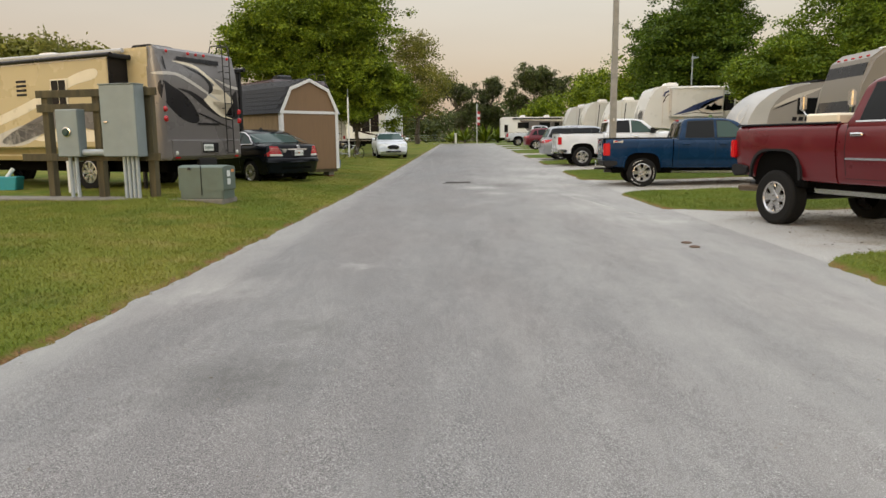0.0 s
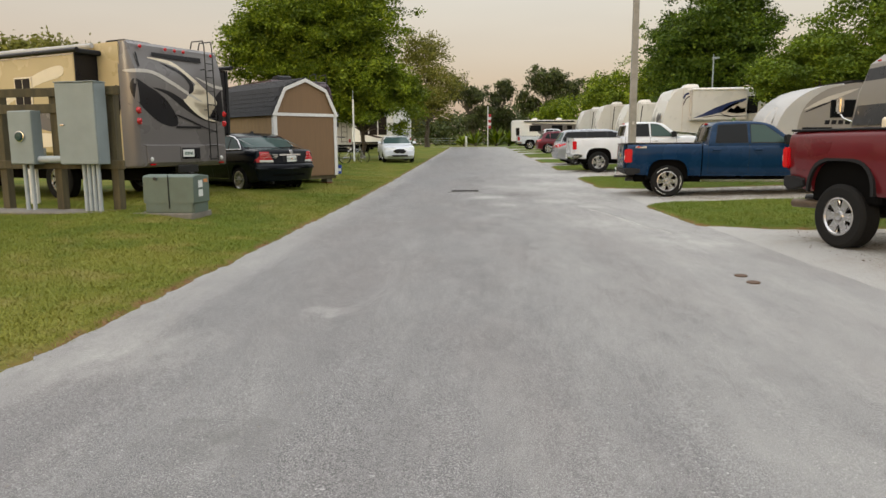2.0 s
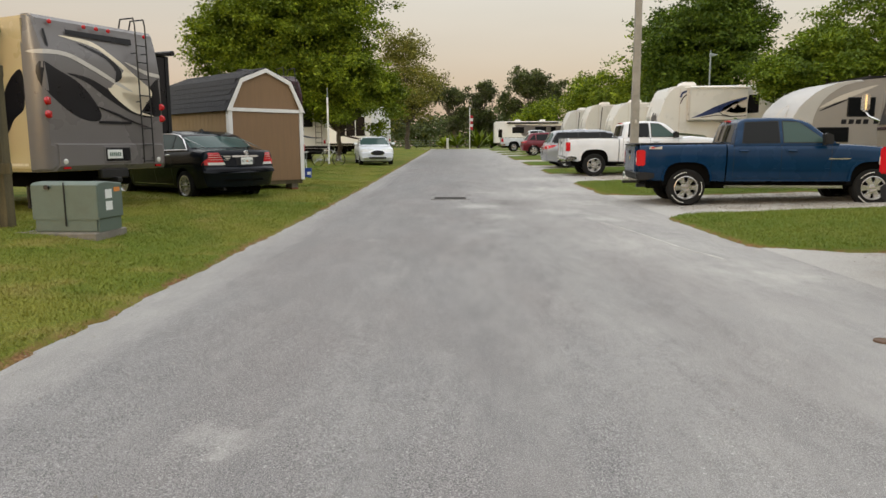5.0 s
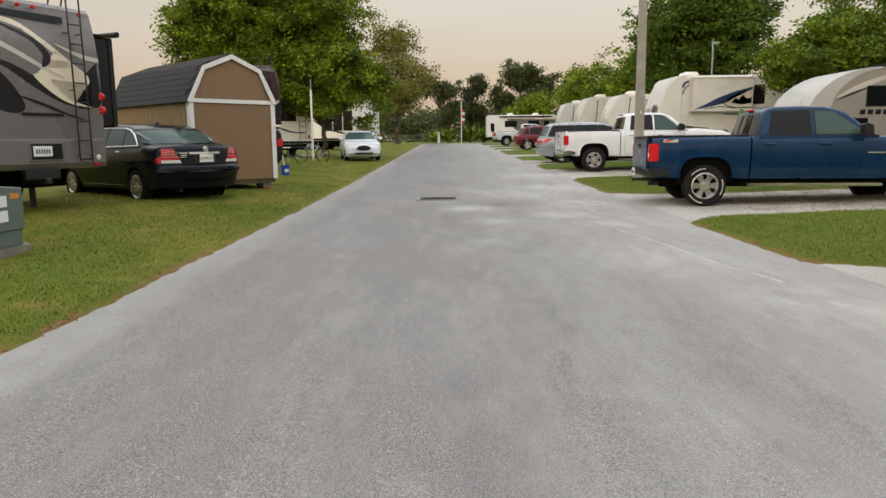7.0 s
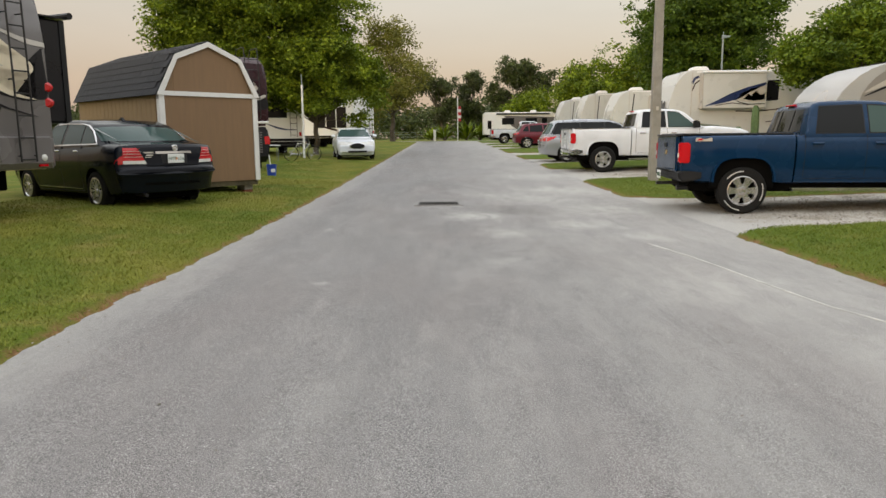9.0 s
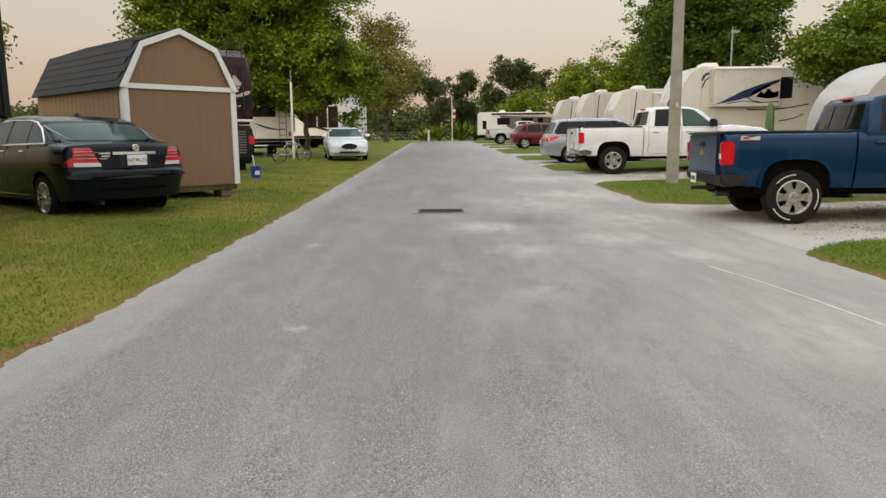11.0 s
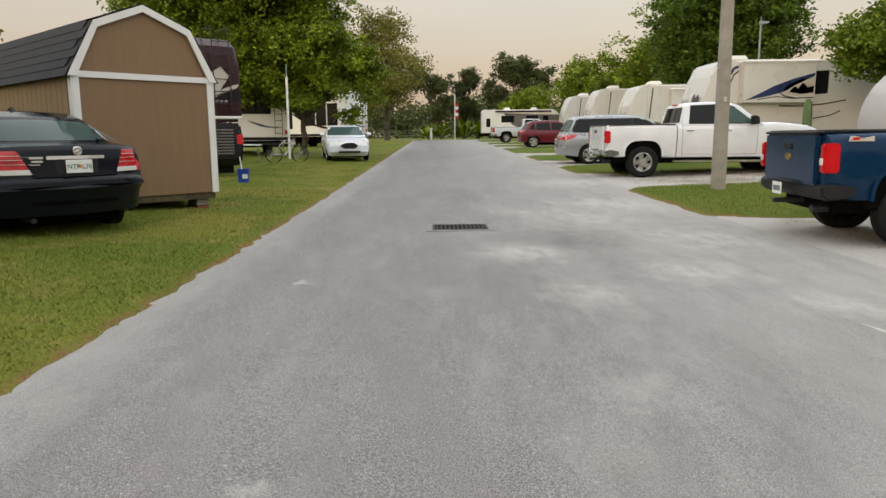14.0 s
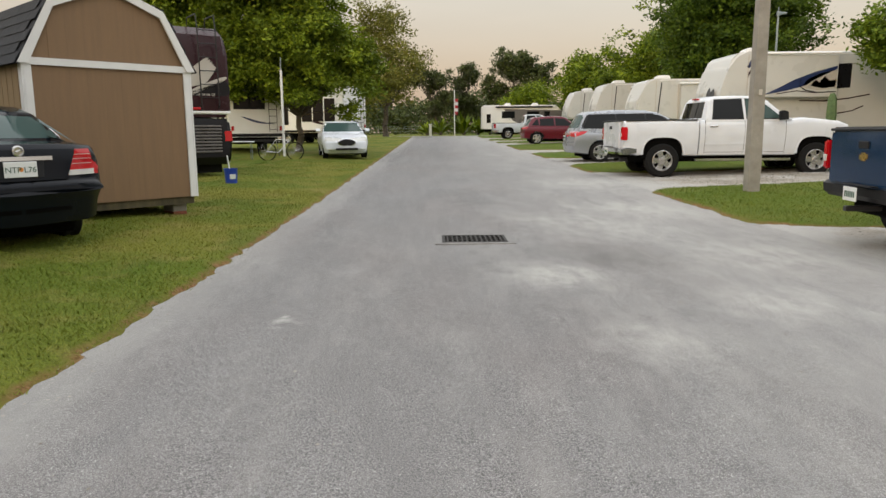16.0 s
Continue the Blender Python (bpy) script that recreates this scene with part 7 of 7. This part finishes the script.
# ---- trees and plants ----
def leaf_mesh(name, centres, size, mat, rng, droop=0.0):
    """Many small kite-shaped leaves, one island each."""
    n = len(centres)
    a = rng.normal(size=(n, 3))
    a[:, 2] = a[:, 2] * 0.7 - droop
    a /= np.linalg.norm(a, axis=1, keepdims=True)
    h = rng.normal(size=(n, 3))
    b = np.cross(a, h)
    b /= np.linalg.norm(b, axis=1, keepdims=True) + 1e-9
    s = size * rng.uniform(0.6, 1.35, (n, 1))
    v = np.stack([centres - a * s, centres + b * s * 0.5, centres + a * s, centres - b * s * 0.5], axis=1).reshape(-1, 3)
    me = bpy.data.meshes.new(name)
    me.vertices.add(4 * n)
    me.vertices.foreach_set("co", v.astype(np.float32).ravel())
    me.loops.add(4 * n)
    me.loops.foreach_set("vertex_index", np.arange(4 * n, dtype=np.int32))
    me.polygons.add(n)
    me.polygons.foreach_set("loop_start", np.arange(0, 4 * n, 4, dtype=np.int32))
    me.update(calc_edges=True)
    me.materials.append(M[mat])
    return me


def clumps(rng, centre, radii, count, per, spread, hollow=0.4, wobble=0.42):
    """Leaf places: clumps in the outer part of an uneven egg-shaped crown."""
    d = rng.normal(size=(count, 3))
    d /= np.linalg.norm(d, axis=1, keepdims=True)
    lump = np.array([1 + wobble * noise.noise((p[0] * 2.2 + centre[0], p[1] * 2.2 + centre[1], p[2] * 2.2)) * 1.6 for p in d])
    rad = (hollow + (1 - hollow) * rng.uniform(0, 1, count) ** 0.6) * lump
    c = np.array(centre) + d * rad[:, None] * np.array(radii)
    # gather the clumps into boughs, with gaps between them
    nb = max(6, count // 7)
    owner = rng.integers(0, nb, count)
    c = c[owner] * 0.72 + c * 0.28 + (rng.normal(size=(count, 3)) * 0.10 * np.array(radii))[owner]
    pts = np.repeat(c, per, axis=0) + rng.normal(size=(count * per, 3)) * spread * np.array((1, 1, 0.6))
    return c, pts


def limb(bm, p, q, r0, r1, rng, n=4):
    p, q = Vector(p), Vector(q)
    last, rl = p, r0
    for i in range(1, n + 1):
        f = i / n
        j = Vector(rng.normal(size=3)) * 0.06 * (q - p).length * (1 - f)
        nx = p.lerp(q, f) + j + Vector((0, 0, 0.08 * (q - p).length * math.sin(math.pi * f)))
        rn = lerp(r0, r1, f)
        bm = rod(last, nx, rl, 7, bm, rn)
        last, rl = nx, rn
    return bm


def tree(name, x, y, label, trunk_r, fork_z, eggs, leaf, mat, seed, limbs=14, moss=False, bare=0, base_z=None):
    """eggs: (centre offset x, y, z, radii, clump count, leaves per clump, spread)."""
    rng = np.random.default_rng(seed)
    g = land(x, y) if base_z is None else base_z
    t = thing(name, pose(x, y, g - 0.03), label, "tree")
    bm = rod((0, 0, -0.1), (0, 0, 0.3), trunk_r * 1.5, 12, None, trunk_r * 1.1)
    bm = limb(bm, (0, 0, 0.3), (0.1, 0.05, fork_z), trunk_r * 1.1, trunk_r * 0.8, rng, 4)
    allp, ends = [], []
    for ox, oy, oz, rad, cnt, per, spread in eggs:
        c, p = clumps(rng, (ox, oy, oz), rad, cnt, per, spread)
        lowest = max(0.6, oz - rad[2] * 0.95)
        p[:, 2] = np.maximum(p[:, 2], lowest + rng.uniform(-0.5, 0.3, len(p)))
        allp.append(p)
        pick = rng.choice(len(c), min(limbs, len(c)), replace=False)
        for i in pick:
            bm = limb(bm, (0.1, 0.05, fork_z - rng.uniform(0, 0.3)), Vector(c[i]).lerp(Vector((0, 0, fork_z)), 0.22), trunk_r * 0.3, 0.01, rng, 4)
            ends.append(c[i])
    for i in range(bare):
        e = ends[i % len(ends)]
        q = Vector(e) + Vector(rng.normal(size=3)) * 1.2 + Vector((0, 0, 1.2))
        bm = limb(bm, e, q, 0.03, 0.006, rng, 3)
    part("trunk", bm, "bark", t)
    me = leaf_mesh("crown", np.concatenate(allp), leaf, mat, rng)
    ob = new("crown", me)
    ob.parent = t
    if moss:
        lo = np.concatenate([c for c in allp])
        pk = lo[rng.choice(len(lo), 900)]
        st = np.repeat(pk, 6, axis=0) - np.stack([np.zeros(5400), np.zeros(5400), np.tile(np.arange(6) * 0.22, 900)], axis=1) + rng.normal(size=(5400, 3)) * 0.08
        st = st[st[:, 2] > 0.8]
        o2 = new("hanging_moss", leaf_mesh("hanging_moss", st, 0.2, "moss", rng, 2.5))
        o2.parent = t
    return t


tree("shade_tree", -7.2, 46.5, "large leafy green shade tree over parked trailers", 0.14, 1.9,
     ((-2.2, 0, 7.6, (5.6, 5.4, 5.4), 1250, 80, 0.27), (1.2, -0.8, 4.0, (3.0, 3.0, 2.2), 400, 75, 0.24), (-6.0, 0, 6.6, (3.4, 3.4, 3.6), 360, 75, 0.27), (-1.6, 0.5, 12.0, (4.4, 4, 3.0), 350, 75, 0.28),
      (-1.5, -0.6, 3.6, (2.8, 2.6, 1.5), 260, 70, 0.24)), 0.095, "leaf_oak", 3, 14)
tree("shade_tree", -5.6, 84.0, "olive-tinted shade tree with thin spring foliage", 0.25, 3.0,
     ((0, 0, 6.6, (4.6, 5.0, 5.2), 420, 48, 0.42), (-0.8, 0, 11.0, (3, 3, 2.8), 110, 40, 0.42)), 0.13, "leaf_olive", 5, 14, bare=14)
tree("shade_tree", 17.2, 57.0, "large dark green tree behind the trailers", 0.3, 3.0,
     ((0.6, 0, 7.6, (5.2, 5.6, 5.2), 900, 66, 0.32), (2.0, 0, 10.5, (3.2, 3.4, 2.8), 260, 60, 0.32), (-2.9, 0, 4.8, (2.4, 2.8, 3.0), 220, 60, 0.3)), 0.125, "leaf_dark", 7, 12)
tree("shade_tree", 19.5, 76.0, "rounded green tree behind the trailers", 0.25, 2.5, ((0, 0, 6.4, (5.0, 5.0, 4.2), 480, 44, 0.36), (-4.0, 0, 4.6, (3.4, 3.2, 2.8), 220, 40, 0.36)), 0.16, "leaf_oak", 8, 10)
tree("shade_tree", 16.4, 92.0, "rounded green tree behind the trailers", 0.25, 2.5, ((0, 0, 5.5, (4.5, 4.5, 3.6), 320, 44, 0.4),), 0.17, "leaf_oak", 9, 10)
tree("shade_tree", 15.6, 35.6, "bright green spreading tree between trailers", 0.16, 2.2,
     ((0, 0, 4.4, (2.5, 2.4, 1.7), 380, 70, 0.22), (-1.6, -0.4, 3.7, (1.7, 1.6, 1.2), 150, 60, 0.2), (0.5, 0, 5.4, (1.3, 1.2, 0.9), 100, 60, 0.2)), 0.08, "leaf_bright", 11, 12)
tree("shade_tree", 20.0, 36.5, "bright green leafy tree above the coach", 0.2, 2.6, ((0, 0, 6.6, (3.6, 3.4, 3.4), 540, 70, 0.26), (-1.5, -1.5, 5.0, (2.4, 2.2, 1.8), 200, 60, 0.24)), 0.09, "leaf_bright", 12, 12)
tree("shade_tree", -37.0, 62.0, "distant green tree beyond the motorhome roof", 0.3, 3.5, ((0, 0, 7.4, (4.6, 4.6, 4.0), 200, 44, 0.6),), 0.22, "leaf_olive", 13, 10)
FAR = grade(90)
tree("live_oak", 15.8, 150.0, "broad old oak hung with grey moss", 0.6, 4.5, ((-1.0, 0, 12.6, (5.0, 5, 3.4), 240, 34, 0.42), (4.2, 0, 10.8, (3.6, 4, 3.0), 120, 34, 0.42), (-4.6, 0, 8.6, (2.8, 3, 3.0), 90, 34, 0.42),
     (1.0, 0, 7.0, (5.0, 3, 2.4), 120, 34, 0.42)), 0.22, "leaf_far", 14, 16, True, base_z=FAR)
tree("live_oak", 4.9, 155.0, "dark oak hung with grey moss by the fence", 0.4, 4.5, ((0, 0, 11.0, (3.4, 3, 2.8), 130, 34, 0.42), (-1.6, 0, 7.6, (3.0, 3, 2.4), 90, 34, 0.42), (2.0, 0, 5.2, (3.4, 3, 2.6), 100, 34, 0.42)), 0.22, "leaf_far", 15, 12, True, base_z=FAR)
tree("live_oak", -0.6, 150.0, "dark oak hung with grey moss by the fence", 0.4, 4.5, ((0, 0, 10.0, (2.4, 3, 2.6), 80, 34, 0.42), (-2.6, 0, 11.0, (2.2, 3, 2.4), 70, 32, 0.4), (0.6, 0, 5.6, (3.2, 3, 3.2), 110, 34, 0.42)), 0.22, "leaf_far", 16, 12, True, base_z=FAR)
tree("live_oak", -17.0, 160.0, "dark oak hung with grey moss by the fence", 0.5, 4.5, ((0, 0, 10.5, (6.0, 4, 5.4), 330, 36, 0.6),), 0.26, "leaf_far", 17, 12, True, base_z=FAR)
tree("shade_tree", 13.2, 118.0, "small bright green tree behind the far motorhome", 0.25, 2.0, ((0, 0, 5.0, (4.8, 4, 3.2), 190, 44, 0.6),), 0.22, "leaf_oak", 18, 10, base_z=FAR)


def palmetto(x, y, s, seed):
    rng = np.random.default_rng(seed)
    t = thing("palmetto", pose(x, y, FAR - 0.05), "green fan palmetto clump on the far verge", "palm", "palmettos by the flag pole")
    bm = None
    for i in range(26):
        a, e = rng.uniform(0, 6.28), rng.uniform(0.2, 1.3)
        l = s * rng.uniform(0.8, 1.3)
        tip = Vector((math.cos(a) * math.cos(e) * l, math.sin(a) * math.cos(e) * l, math.sin(e) * l + 0.3))
        side = Vector((-math.sin(a), math.cos(a), 0)) * 0.12 * s
        mid = tip * 0.6 + Vector((0, 0, 0.15 * s))
        bm = plate_between([(0, 0, 0.2), mid - side, tip, mid + side], 0.01, bm)
    part("fronds", bm, "leaf_oak", t)
    part("stump", rod((0, 0, -0.1), (0, 0, 0.6), 0.2, 8), "bark", t)


for i, (x, y, s) in enumerate(((0.0, 98, 1.8), (2.8, 99, 2.2), (4.6, 100, 2.0), (6.0, 99, 1.7), (-1.6, 100, 1.5))):
    palmetto(x, y, s, 30 + i)

# far woods: one unbroken belt of foliage behind the fence
rng = np.random.default_rng(77)
wx = rng.uniform(-150, 160, 5200)
wy = rng.uniform(166, 190, 5200)
top_h = np.array([7.5 + 3.0 * noise.noise((x * 0.06, 0, 0)) + 2.0 * noise.noise((x * 0.25, 3, 0)) for x in wx])
wz = FAR + rng.uniform(0, 1, 5200) ** 0.7 * top_h
wc = np.repeat(np.stack([wx, wy, wz], axis=1), 16, axis=0) + rng.normal(size=(5200 * 16, 3)) * 0.9
wc = wc[wc[:, 2] > FAR]
woods = new("far_woods", leaf_mesh("far_woods", wc, 0.5, "leaf_far", rng))
tagged(woods, "dark belt of woods along the far boundary", "woods", "", "stuff")
bx = rng.uniform(-60, 60, 500)
bc = np.repeat(np.stack([bx, rng.uniform(122, 130, 500), FAR + rng.uniform(0, 1.8, 500)], axis=1), 14, axis=0) + rng.normal(size=(7000, 3)) * 0.4
bc = bc[bc[:, 2] > FAR]
tagged(new("far_shrubs", leaf_mesh("far_shrubs", bc, 0.25, "leaf_far", rng)), "low dark shrubs behind the fence", "shrubs", "", "stuff")


# ---- grass ----
def grass_field(name, boxes, density, height, seed, label):
    """Upright blades over the lawns nearest the lane."""
    rng_ = np.random.default_rng(seed)
    pts = []
    for x0, x1, y0, y1, k in boxes:
        n = int((x1 - x0) * (y1 - y0) * density * k)
        xs, ys = rng_.uniform(x0, x1, n), rng_.uniform(y0, y1, n)
        for x, y in zip(xs, ys):
            if grass_at(x, y) > rng_.uniform(0.15, 0.9):
                pts.append((x, y, lawn_z(x, y)))
    p = np.array(pts)
    n = len(p)
    a = rng_.uniform(0, 2 * np.pi, n)
    w = np.stack([np.cos(a), np.sin(a), np.zeros(n)], axis=1) * rng_.uniform(0.003, 0.006, (n, 1))
    h = height * rng_.uniform(0.5, 1.5, n)
    lean = rng_.normal(size=(n, 3)) * (0.7 * h)[:, None]
    lean[:, 2] = h
    v = np.stack([p - w, p + w, p + lean], axis=1).reshape(-1, 3)
    me = bpy.data.meshes.new(name)
    me.vertices.add(3 * n)
    me.vertices.foreach_set("co", v.astype(np.float32).ravel())
    me.loops.add(3 * n)
    me.loops.foreach_set("vertex_index", np.arange(3 * n, dtype=np.int32))
    me.polygons.add(n)
    me.polygons.foreach_set("loop_start", np.arange(0, 3 * n, 3, dtype=np.int32))
    me.update(calc_edges=True)
    me.materials.append(M["blade"])
    return tagged(new(name, me), label, "grass", "", "stuff")


grass_field("grass", ((-9, -2.8, 2.5, 12, 1.0), (-9, -2.8, 12, 19, 0.75), (-8, -2.8, 19, 27, 0.4), (-7, -2.8, 27, 40, 0.15)), 2300, 0.026, 5, "short mown grass blades beside the lane")
grass_field("grass", ((3.2, 8, 4, 8.8, 0.7), (3.2, 9, 12.2, 18, 0.9), (3.2, 10, 21, 28.5, 0.5), (3.2, 8, 31, 40, 0.2)), 1900, 0.026, 6, "short mown grass blades between the drives")
